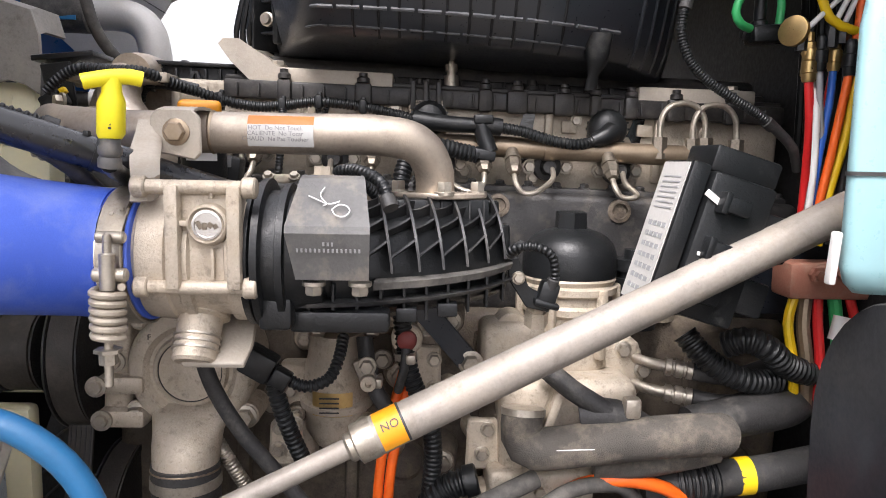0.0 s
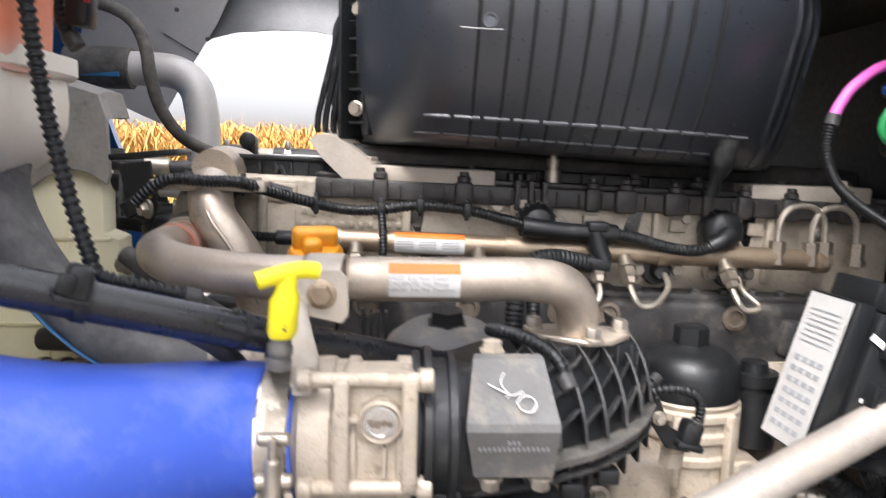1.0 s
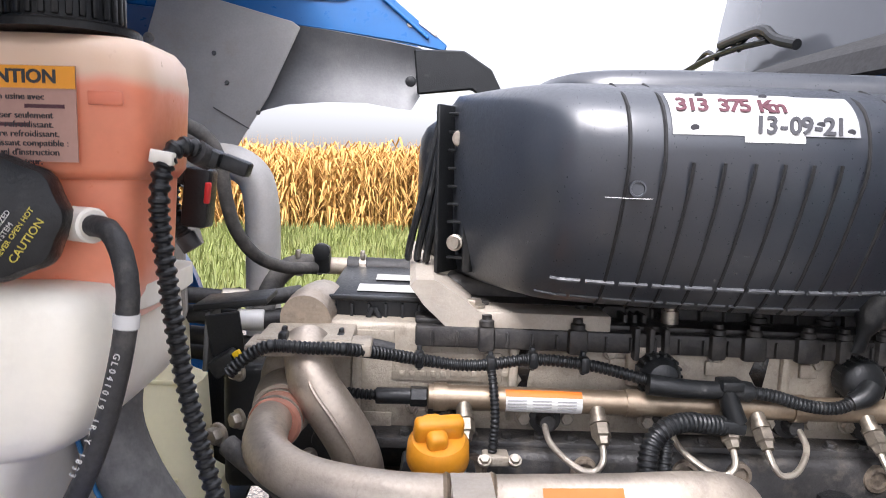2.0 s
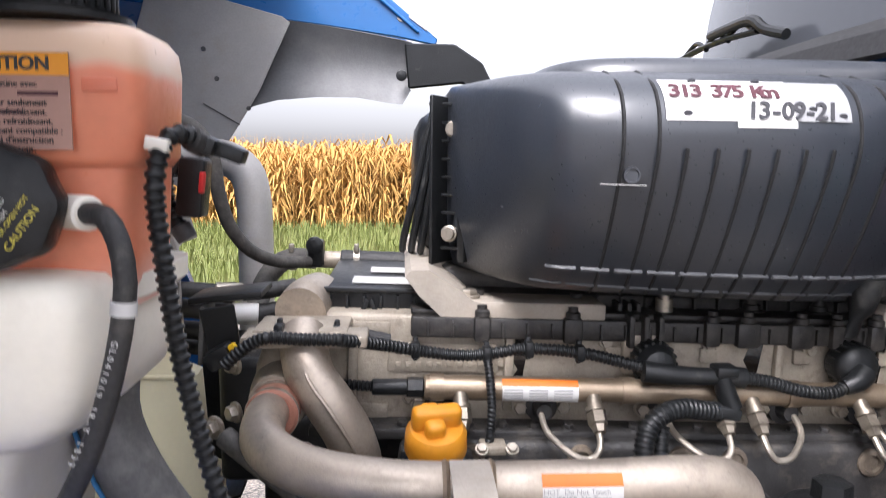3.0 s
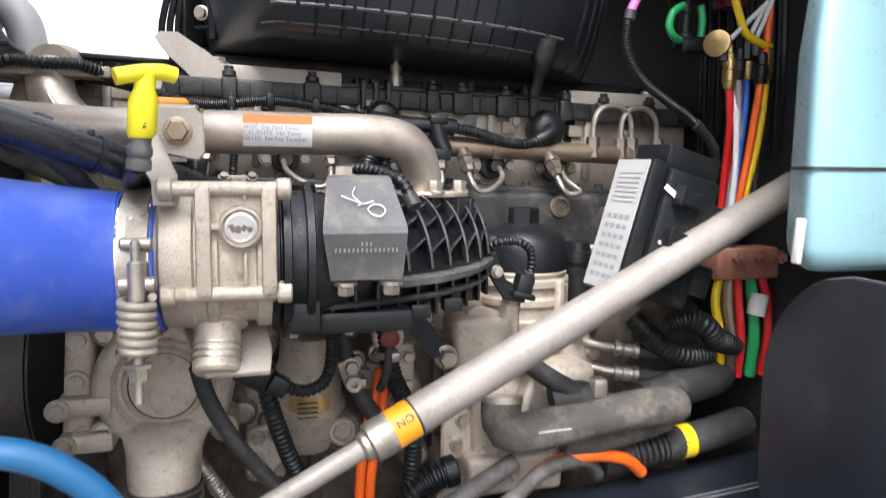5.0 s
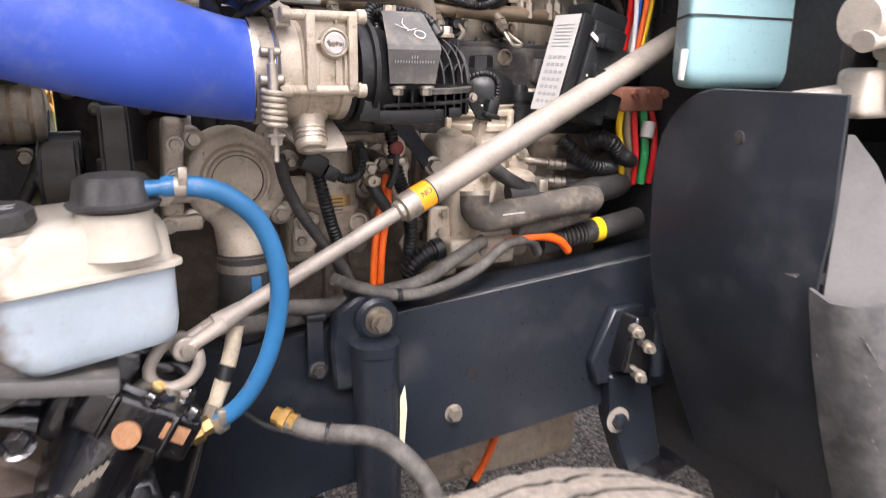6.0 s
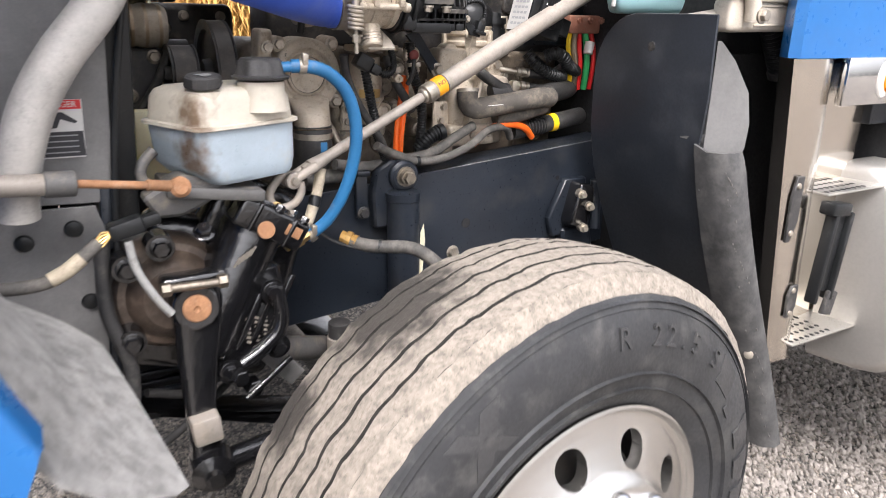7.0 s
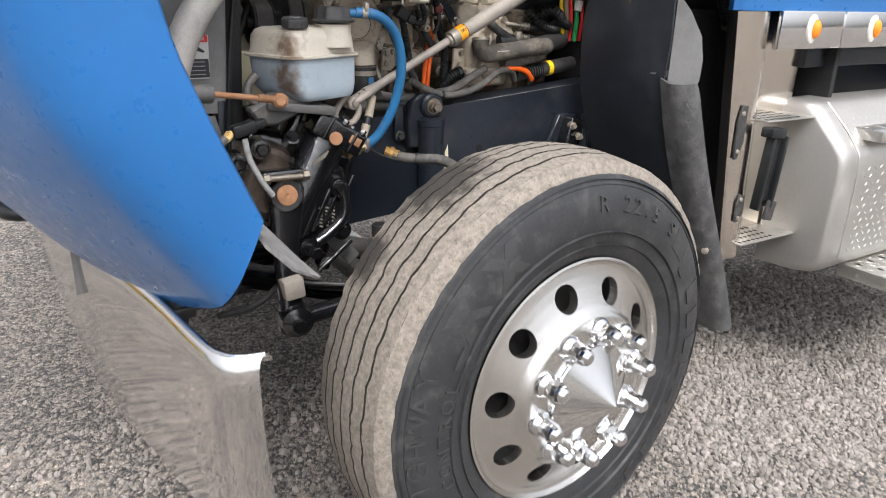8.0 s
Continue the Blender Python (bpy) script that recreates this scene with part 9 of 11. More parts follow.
    g = thing("hose_clamp", (-0.12, 0.955, 1.195), "zinc P-clamp with a bolt and a spacer nut", "clamp")
    part("strap", B(box((0.020, 0.010, 0.034), (-0.124, 0.958, 1.194), (0, -20, 0), 0.003)), STEEL, g)
    part("bolt", B(bolt((-0.122, 0.953, 1.203), (0, -1, 0), 0.0085, 0.010)), STEEL, g)
    part("spacer", B(lathe((-0.120, 0.955, 1.184), (0, -1, 0), [(0, 0.0095), (0.012, 0.0095), (0.013, 0.0085), (0.013, 0.004), (0.006, 0.0035)], 20)), CAST, g)
    g = thing("braided_hose", (-0.28, 0.95, 1.08), "short braided steel hose below the water pump", "hose")
    part("braid", B(tube([(-0.300, 0.955, 1.115), (-0.288, 0.95, 1.098), (-0.275, 0.95, 1.076), (-0.258, 0.955, 1.045)], 0.0085, 14, 0.008, 0.0008, 0.004)), STEEL, g)
    g = thing("corrugated_conduit", (-0.02, 0.97, 1.05), "black corrugated conduit end above the chassis rail", "conduit")
    part("conduit", B(tube([(-0.050, 0.975, 1.015), (-0.036, 0.97, 1.036), (-0.018, 0.967, 1.050), (0.0, 0.967, 1.056)], 0.0175, 18, 0.008, 0.0022, 0.007)), PLASTIC, g)
    part("end_cap", B(lathe((-0.003, 0.967, 1.055), (1, 0, 0.25), [(0, 0.0195), (0.014, 0.0195), (0.016, 0.017)], 22)), PLASTIC, g)
    # black bracket strap under the intake
    s = thing("strap_bracket", (-0.04, 1.0, 1.22), "flat black strap bracket with a bolt", "bracket")
    part("strap", B(plate([(-0.085, 0.985, 1.275), (-0.055, 0.985, 1.285), (-0.005, 0.995, 1.225), (0.014, 0.995, 1.205), (0.010, 0.995, 1.185), (-0.012, 0.995, 1.19), (-0.04, 0.985, 1.225)], 0.008, (0, -1, 0))), CHASSIS, s)
    part("bolt", B(bolt((0.002, 0.986, 1.198), (0, -1, 0), 0.012, 0.014)), STEEL, s)

    def hose(name, pts, r, mat_, label, ridge=0.0, pitch=0.006, clamps=(), cat="hose"):
        g = thing(name, pts[0], label, cat, group="hoses on the engine side")
        part("hose", B(tube(pts, r, 14, 0.01, ridge, pitch)), mat_, g)
        for q, ax in clamps:
            part("clamp", B(lathe(q, ax, [(-0.004, r + 0.002), (0.004, r + 0.002)], 20), box((0.012, 0.014, 0.012), (q[0] + 0.006, q[1] - r - 0.004, q[2]), (0, 0, 0), 0.003)), STEEL, g)
    hose("drain_hose", [(-0.285, 0.86, 1.24), (-0.275, 0.87, 1.20), (-0.25, 0.88, 1.15), (-0.215, 0.89, 1.10), (-0.18, 0.90, 1.05), (-0.15, 0.93, 0.98)], 0.0085, RUBBER, "plain black hose slanting down the engine side")
    hose("corrugated_hose", [(-0.225, 0.90, 1.225), (-0.215, 0.90, 1.18), (-0.20, 0.91, 1.13), (-0.185, 0.92, 1.09)], 0.010, PLASTIC, "black corrugated hose down the engine side", 0.0015)
    hose("wiring_loom", [(-0.21, 0.90, 1.10), (-0.195, 0.90, 1.06), (-0.18, 0.90, 1.02), (-0.16, 0.91, 0.98)], 0.005, PLASTIC, "thin twisted black loom", 0.001, 0.004)
    hose("fuel_hose", [(-0.128, 0.985, 1.23), (-0.122, 0.975, 1.195), (-0.11, 0.965, 1.165), (-0.09, 0.965, 1.135), (-0.07, 0.975, 1.11)], 0.010, RUBBER, "black fuel hose with a metal clamp", clamps=(((-0.116, 0.97, 1.182), (0.25, -0.2, -0.9)),))
    hose("corrugated_hose", [(-0.082, 0.965, 1.26), (-0.078, 0.965, 1.22), (-0.068, 0.965, 1.18), (-0.05, 0.97, 1.14), (-0.042, 0.975, 1.09), (-0.045, 0.98, 1.03), (-0.04, 0.99, 0.98)], 0.0115, PLASTIC, "black corrugated hose with a metal clamp", 0.0016, clamps=(((-0.077, 0.965, 1.213), (0.1, 0, -1)),))
    hose("wiring_loom", [(-0.235, 0.90, 1.235), (-0.21, 0.885, 1.215), (-0.185, 0.885, 1.20), (-0.16, 0.895, 1.205), (-0.15, 0.91, 1.225), (-0.147, 0.93, 1.245)], 0.007, PLASTIC, "black corrugated loom looping below the throttle", 0.0013, 0.005)
    c = thing("cable_connector", (-0.225, 0.88, 1.22), "black multi-way cable connector", "connector")
    part("body", B(box((0.035, 0.03, 0.03), (-0.232, 0.885, 1.225), (0, 30, 0), 0.004), box((0.02, 0.02, 0.02), (-0.208, 0.88, 1.21), (0, 30, 0), 0.003)), PLASTIC, c)
    o = thing("orange_conduit", (-0.1, 0.99, 1.1), "bright orange high-visibility conduit", "cable")
    part("sleeve", B(tube([(-0.080, 0.995, 1.185), (-0.090, 0.985, 1.150), (-0.098, 0.98, 1.12), (-0.107, 0.977, 1.065), (-0.110, 0.977, 1.0), (-0.105, 0.985, 0.92)], 0.0062, 12)), ORANGE, o)
    part("sleeve", B(tube([(-0.072, 0.998, 1.175), (-0.080, 0.985, 1.140), (-0.086, 0.98, 1.11), (-0.094, 0.977, 1.06), (-0.097, 0.977, 1.0), (-0.093, 0.985, 0.92)], 0.0062, 12)), ORANGE, o)
    o = thing("orange_conduit", (0.2, 0.98, 1.06), "bright orange high-visibility conduit by the chassis rail", "cable")
    part("sleeve", B(tube([(0.10, 0.97, 1.02), (0.135, 0.95, 1.06), (0.19, 0.945, 1.068), (0.24, 0.95, 1.055), (0.27, 0.96, 1.03)], 0.0085, 12)), ORANGE, o)
    # sleeved hoses
    g = thing("sleeved_hose", (0.18, 0.93, 1.12), "thick grey hose in a woven heat sleeve", "hose")
    part("sleeve", B(tube([(0.062, 0.945, 1.155), (0.060, 0.938, 1.125), (0.075, 0.93, 1.113), (0.13, 0.93, 1.118), (0.20, 0.93, 1.126), (0.255, 0.93, 1.131), (0.288, 0.932, 1.131), (0.296, 0.935, 1.13)], 0.0248, 26)), SLEEVE, g)
    part("chalk_line", B(tube([(0.095, 0.9055, 1.121), (0.105, 0.9052, 1.1215), (0.118, 0.9052, 1.122), (0.138, 0.9056, 1.1225)], 0.0007, 5, 0.004)), CHALK, g)
    part("under_hose", B(tube([(0.15, 0.955, 1.085), (0.20, 0.95, 1.088), (0.26, 0.95, 1.099), (0.296, 0.952, 1.107)], 0.0185, 22)), SLEEVE, g)
    part("rear_hose", B(tube([(0.27, 0.97, 1.125), (0.33, 0.98, 1.135), (0.40, 1.0, 1.14), (0.44, 1.03, 1.145)], 0.0255, 22)), RUBBER, g)
    part("end_clamp", B(lathe((0.062, 0.945, 1.153), (0.05, 0.2, 1), [(-0.004, 0.0262), (0.004, 0.0262)], 26)), STEEL, g)
    k = thing("clamped_hose", (0.16, 0.96, 1.16), "black hose held by a cast P-clamp", "hose")
    part("hose", B(tube([(0.085, 0.955, 1.205), (0.12, 0.945, 1.178), (0.16, 0.94, 1.155), (0.20, 0.945, 1.135)], 0.0125, 14), tube([(0.13, 0.95, 1.145), (0.17, 0.945, 1.148), (0.22, 0.95, 1.12)], 0.02, 16)), RUBBER, k)
    part("clamp", B(lathe((0.185, 0.942, 1.142), (0.8, 0, -0.6), [(-0.006, 0.0145), (0.006, 0.0145)], 20), box((0.02, 0.02, 0.025), (0.187, 0.935, 1.162), (0, 0, 0), 0.005)), STEEL, k)
    # conduits towards the firewall
    for pts, r in (([(0.27, 1.0, 1.235), (0.285, 0.99, 1.215), (0.31, 0.985, 1.195), (0.345, 0.985, 1.18), (0.39, 1.0, 1.175)], 0.0155),
                   ([(0.315, 0.985, 1.225), (0.335, 0.97, 1.235), (0.36, 0.965, 1.225), (0.385, 0.975, 1.205), (0.42, 0.99, 1.19), (0.46, 1.02, 1.18)], 0.0165)):
        g = thing("corrugated_conduit", pts[0], "thick black corrugated conduit bending to the firewall", "conduit", group="conduits by the firewall")
        part("conduit", B(tube(pts, r, 16, 0.008, 0.0022, 0.0075)), PLASTIC, g)
    y = thing("taped_loom", (0.34, 0.98, 1.05), "black taped loom with a yellow band", "cable")
    part("loom", B(tube([(0.22, 0.98, 1.045), (0.30, 0.975, 1.055), (0.38, 0.98, 1.064), (0.46, 1.0, 1.07)], 0.022, 18)), RUBBER, y)
    part("ribbed_end", B(tube([(0.26, 0.977, 1.05), (0.285, 0.975, 1.053), (0.31, 0.975, 1.056)], 0.024, 18, 0.008, 0.003, 0.008)), PLASTIC, y)
    part("yellow_band", B(lathe((0.345, 0.977, 1.06), (1, 0, 0.1), [(-0.009, 0.0232), (0.009, 0.0232)], 22)), YELLOW_WIRE, y, "yellow tape band")
    # brake hoses lying on the rail
    for pts, r in (([(-0.30, 0.88, 1.02), (-0.22, 0.90, 1.005), (-0.14, 0.91, 1.01), (-0.05, 0.915, 1.02), (0.02, 0.925, 1.05), (0.08, 0.945, 1.07)], 0.0115),
                   ([(-0.21, 0.87, 1.055), (-0.17, 0.88, 1.035), (-0.10, 0.89, 1.01), (-0.03, 0.895, 1.01), (0.05, 0.91, 1.03), (0.12, 0.935, 1.06), (0.18, 0.95, 1.06), (0.21, 0.97, 1.03)], 0.0095),
                   ([(-0.36, 0.90, 0.99), (-0.25, 0.915, 0.99), (-0.14, 0.93, 1.0), (-0.06, 0.94, 1.0)], 0.015)):
        g = thing("brake_hose", pts[2], "dusty grey rubber hose lying along the chassis rail", "hose", group="hoses on the chassis rail")
        part("hose", B(tube(pts, r, 14)), RUBBER_DUSTY, g)
        q = Vector(pts[2])
        part("tie", B(lathe(q, Vector(pts[3]) - q, [(-0.004, r + 0.0015), (0.004, r + 0.0015)], 18)), PLASTIC, g)


block_side()
BRACKET = surface("pale_cast_bracket", (0.52, 0.47, 0.40), 0.5, 0.25, 0.15, 320, 14, 0.3, dust=0.35, dust_color=(0.46, 0.39, 0.30), grime=0.2)
LABEL_MAROON = surface("maroon_plastic", (0.12, 0.02, 0.025), 0.5, 0.0, 0.15, 200, 20, 0.1)
BEIGE = surface("beige_woven_sleeve", (0.42, 0.36, 0.27), 0.7, 0.0, 0.25, 300, 30, 0.4, dust=0.2, grime=0.4)
TUBE_GREY = surface("grey_tube_plastic", (0.30, 0.30, 0.29), 0.45, 0.0, 0.2, 200, 24, 0.1, dust=0.2, grime=0.4)


# ---- right hand electrics ----
CHART = surface("pale_chart_print", (0.46, 0.45, 0.43), 0.5, 0.0, 0.1, 260, 14, 0.0)


def fuse_box():
    t = thing("fuse_box", (0.27, 0.94, 1.36), "black fuse box with a pale fuse chart on its lid", "fuse box")
    up = Vector((0.046, 0.004, 0.157)).normalized()
    m = Matrix.Translation((0.212, 0.93, 1.366)) @ Matrix.Rotation(math.atan2(up.x, up.z), 4, "Y") @ Matrix.Rotation(radians(4), 4, "Z")
    def at(x, y, z):
        return m @ Vector((x, y, z))
    ry = math.degrees(math.atan2(up.x, up.z))
    part("lid", B(box((0.022, 0.074, 0.168), at(0.0, 0, 0), (0, ry, 4), 0.003)), PLASTIC, t)
    part("fuse_chart", B(box((0.0012, 0.066, 0.162), at(-0.0116, 0.002, 0), (0, ry, 4), 0)), CHART, t, "grey-white printed fuse chart")
    for r_ in range(7):
        for c_ in range(4):
            part("chart_cell", B(box((0.0006, 0.009, 0.0055), at(-0.0125, -0.018 + 0.0125 * c_, -0.066 + 0.0125 * r_), (0, ry, 4), 0)), PAPER_GREY, t)
    for k in range(7):
        part("chart_line", B(box((0.0006, 0.046, 0.0016), at(-0.0125, 0.002, 0.028 + 0.006 * k), (0, ry, 4), 0)), PAPER_GREY, t)
    part("body", B(box((0.075, 0.082, 0.16), at(0.052, 0.0, 0.0), (0, ry, 4), 0.005)), PLASTIC, t)
    part("cap", B(box((0.08, 0.07, 0.03), at(0.055, 0.012, 0.095), (0, ry, 4), 0.004)), PLASTIC, t)
    for z in (-0.05, 0.0, 0.05):
        part("side_clip", B(box((0.03, 0.014, 0.018), at(0.045, -0.047, z), (0, ry, 4), 0.003), box((0.008, 0.02, 0.024), at(0.03, -0.046, z), (0, ry, 4), 0.002)), PLASTIC, t)
    part("plug_block", B(box((0.045, 0.05, 0.05), at(0.105, -0.01, 0.03), (0, ry, 4), 0.004), box((0.035, 0.05, 0.04), at(0.105, -0.01, -0.04), (0, ry, 4), 0.004)), PLASTIC, t)
    part("light_mark", B(box((0.022, 0.001, 0.007), at(0.02, -0.0425, 0.052), (0, ry + 20, 4), 0)), CHALK, t)
    part("light_mark", B(box((0.014, 0.001, 0.004), at(0.03, -0.0425, -0.008), (0, ry - 10, 4), 0)), CHALK, t)
    p = thing("mounting_plate", (0.45, 1.08, 1.33), "black mounting plate below the air lines", "plate")
    part("plate_sheet", B(plate([(0.30, 1.06, 1.365), (0.49, 1.06, 1.378), (0.49, 1.06, 1.25), (0.30, 1.06, 1.25)], 0.006, (0, -1, 0))), CHASSIS, p)
    r = thing("junction_block", (0.45, 1.02, 1.30), "red-brown insulated cable junction block", "junction block")
    part("body", B(box((0.12, 0.05, 0.045), (0.45, 1.01, 1.305), (0, 0, 0), 0.006)), RED_OXIDE, r)
    for x in (0.42, 0.455, 0.49):
        part("stud", B(lathe((x, 0.983, 1.315), (0, -1, 0), [(0, 0.010), (0.008, 0.010), (0.008, 0.006), (0.014, 0.006)], 6)), RED_OXIDE, r)
    for k, (x, mat_) in enumerate(((0.405, YELLOW_WIRE), (0.42, BRONZE), (0.435, RED_WIRE), (0.455, GREEN_WIRE), (0.475, RED_WIRE))):
        w = thing("battery_cable", (x, 1.0, 1.25), "coloured cable dropping from the junction block", "cable", group="cables under the junction block")
        part("cable_body", B(tube([(x, 1.0, 1.285), (x + 0.004 * (k - 2), 0.995, 1.25), (x + 0.002 * k, 0.99, 1.20), (x + 0.01, 1.0, 1.14)], 0.0062 + 0.002 * (k % 2), 10)), mat_, w)
    g = thing("cable_tag", (0.465, 0.98, 1.245), "white paper tag on a cable", "tag")
    part("tag", B(tube([(0.462, 0.985, 1.262), (0.459, 0.984, 1.248), (0.455, 0.983, 1.232)], 0.0125, 14)), PAPER, g)


fuse_box()


def air_lines():
    lines = (("red", RED_WIRE, 0.0052, ((0.395, 0.990, 1.548), (0.399, 0.990, 1.515), (0.404, 0.995, 1.487), (0.412, 1.010, 1.440), (0.416, 1.02, 1.37))),
             ("grey", PAPER_GREY, 0.0038, ((0.405, 0.985, 1.560), (0.409, 0.985, 1.515), (0.416, 0.988, 1.466), (0.413, 0.995, 1.430), (0.41, 1.0, 1.37))),
             ("white", WHITE_WIRE, 0.0040, ((0.409, 1.000, 1.545), (0.405, 0.985, 1.513), (0.405, 0.980, 1.449), (0.403, 0.980, 1.400), (0.402, 0.985, 1.35))),
             ("blue", BLUE_WIRE, 0.0045, ((0.430, 1.000, 1.563), (0.424, 0.992, 1.520), (0.413, 0.985, 1.460), (0.408, 0.985, 1.400), (0.407, 0.99, 1.35))),
             ("red", RED_WIRE, 0.0048, ((0.436, 1.005, 1.585), (0.428, 1.000, 1.543), (0.421, 0.998, 1.505), (0.418, 1.005, 1.466), (0.416, 1.02, 1.38))),
             ("orange", ORANGE, 0.0052, ((0.441, 0.985, 1.556), (0.433, 0.982, 1.510), (0.424, 0.980, 1.455), (0.415, 0.980, 1.400), (0.412, 0.985, 1.35))),
             ("yellow", YELLOW_WIRE, 0.0056, ((0.451, 0.990, 1.563), (0.450, 0.988, 1.540), (0.442, 0.985, 1.478), (0.424, 0.982, 1.400), (0.420, 0.985, 1.35))),
             ("black", RUBBER, 0.0060, ((0.455, 1.005, 1.560), (0.452, 1.000, 1.510), (0.453, 0.998, 1.466), (0.447, 0.995, 1.400), (0.445, 1.0, 1.35))))
    for nm, mat_, r, pts in lines:
        t = thing("air_line", pts[0], nm + " nylon air brake line with a push fitting", "air line", group="air brake lines")
        part("line", B(tube(pts, r, 12)), mat_, t)
        black = nm in ("grey", "red", "orange") and pts[0][0] > 0.40
        q = Vector(pts[0])
        if nm != "white":
            part("fitting", B(lathe(q - Vector((0, 0, 0.004)), (0, 0, 1), [(0, r + 0.0016), (0.004, r + 0.003), (0.010, r + 0.003), (0.011, r + 0.0042), (0.024, r + 0.0042), (0.026, r + 0.0022), (0.038, r + 0.0022), (0.042, r)], 14)), PLASTIC if black or nm == "black" else BRASS, t, "black push fitting" if black else "")
    t = thing("air_valve", (0.36, 1.03, 1.63), "black air valve with brass fittings and a blue plug", "valve")
    part("valve_body", B(box((0.055, 0.034, 0.022), (0.366, 1.035, 1.606), (0, -4, 0), 0.006), lathe((0.330, 1.035, 1.607), (1, 0, -0.05), [(0, 0.006), (0.003, 0.0085), (0.018, 0.0085), (0.02, 0.010), (0.07, 0.010)], 16)), PLASTIC, t)
    part("riser", B(lathe((0.352, 1.035, 1.605), (0, 0, 1), [(0, 0.011), (0.016, 0.010), (0.018, 0.0075), (0.042, 0.0075), (0.044, 0.009), (0.06, 0.009)], 16)), PLASTIC, t)
    part("upper_body", B(box((0.075, 0.03, 0.018), (0.372, 1.04, 1.676), (0, -8, 0), 0.004), box((0.026, 0.034, 0.05), (0.375, 1.04, 1.70), (0, 0, 0), 0.004)), PLASTIC, t)
    part("blue_plug", B(box((0.022, 0.016, 0.011), (0.322, 1.01, 1.668), (0, 0, 0), 0.003), lathe((0.334, 1.01, 1.668), (1, 0, 0), [(0, 0.004), (0.012, 0.004)], 12)), BLUE_WIRE, t, "light blue plug")
    part("paper_tag", B(box((0.018, 0.001, 0.016), (0.362, 1.021, 1.688), (0, 0, 0), 0)), PAPER, t)
    part("brass_disc", B(lathe((0.374, 0.992, 1.603), (-0.82, -0.55, 0.1), [(-0.003, 0.018), (0.003, 0.018), (0.004, 0.015)], 28)), BRASS, t, "round brass disc")
    part("brass_stem", B(lathe((0.395, 0.992, 1.550), (-0.05, 0, 1), [(0, 0.0066), (0.003, 0.0085), (0.008, 0.0085), (0.010, 0.007), (0.026, 0.007), (0.028, 0.0082), (0.040, 0.0082), (0.042, 0.006), (0.052, 0.006)], 6)), BRASS, t)
    for nm, mat_, pts, r in (("pink", PINK_WIRE, [(0.247, 1.0, 1.636), (0.262, 1.0, 1.664), (0.29, 1.0, 1.688), (0.325, 1.01, 1.699), (0.36, 1.02, 1.705)], 0.0058),
                             ("green", GREEN_WIRE, [(0.332, 1.01, 1.653), (0.316, 1.008, 1.644), (0.310, 1.008, 1.626), (0.318, 1.01, 1.613), (0.334, 1.02, 1.610)], 0.0052),
                             ("green", GREEN_WIRE, [(0.376, 1.035, 1.66), (0.376, 1.03, 1.64), (0.374, 1.03, 1.615)], 0.0050),
                             ("yellow", YELLOW_WIRE, [(0.382, 1.0, 1.74), (0.384, 0.99, 1.70), (0.395, 0.985, 1.655), (0.412, 0.985, 1.618), (0.436, 0.985, 1.606), (0.455, 0.99, 1.604)], 0.0054),
                             ("orange", ORANGE, [(0.452, 0.99, 1.66), (0.450, 0.988, 1.625), (0.448, 0.988, 1.595)], 0.0052)):
        w = thing("air_line", pts[0], nm + " nylon air line curving to the valve", "air line", group="air brake lines")
        part("line", B(tube(pts, r, 12)), mat_, w)
    for pts in ([(0.383, 0.99, 1.600), (0.402, 0.985, 1.621), (0.436, 0.98, 1.655)], [(0.419, 0.99, 1.605), (0.425, 0.985, 1.626), (0.440, 0.98, 1.660)], [(0.432, 0.99, 1.610), (0.438, 0.985, 1.632), (0.448, 0.98, 1.665)]):
        w = thing("air_line", pts[0], "pale grey nylon air line above the fittings", "air line", group="air brake lines")
        part("line", B(tube(pts, 0.0032, 10)), WHITE_WIRE, w)
        part("nut", B(lathe(pts[0], (0, 0, -1), [(-0.004, 0.005), (0.004, 0.007), (0.02, 0.007)], 6)), PLASTIC, w)
    v = thing("solenoid", (0.43, 1.06, 1.68), "dark red and grey valve block above the air lines", "valve")
    part("red_block", B(box((0.04, 0.03, 0.04), (0.442, 1.06, 1.685), (0, 0, 0), 0.004)), LABEL_MAROON, v)
    part("grey_block", B(box((0.04, 0.03, 0.024), (0.415, 1.05, 1.705), (0, 0, 0), 0.004)), PLASTIC_GREY, v)
    loom("wiring_loom", [(0.248, 1.0, 1.638), (0.243, 1.0, 1.615), (0.2445, 1.0, 1.592), (0.256, 1.0, 1.566), (0.277, 1.0, 1.545), (0.307, 1.0, 1.526), (0.342, 1.003, 1.507), (0.365, 1.008, 1.492)], 0.0062, "thin black corrugated loom hanging before the firewall", 0.001, 0.0035)
    s = thing("wiring_loom", (0.38, 1.02, 1.44), "plain black cable running to the firewall", "cable")
    part("cable", B(tube([(0.360, 1.006, 1.496), (0.380, 1.012, 1.482), (0.398, 1.018, 1.466), (0.412, 1.03, 1.44)], 0.0062, 12)), RUBBER, s)


air_lines()


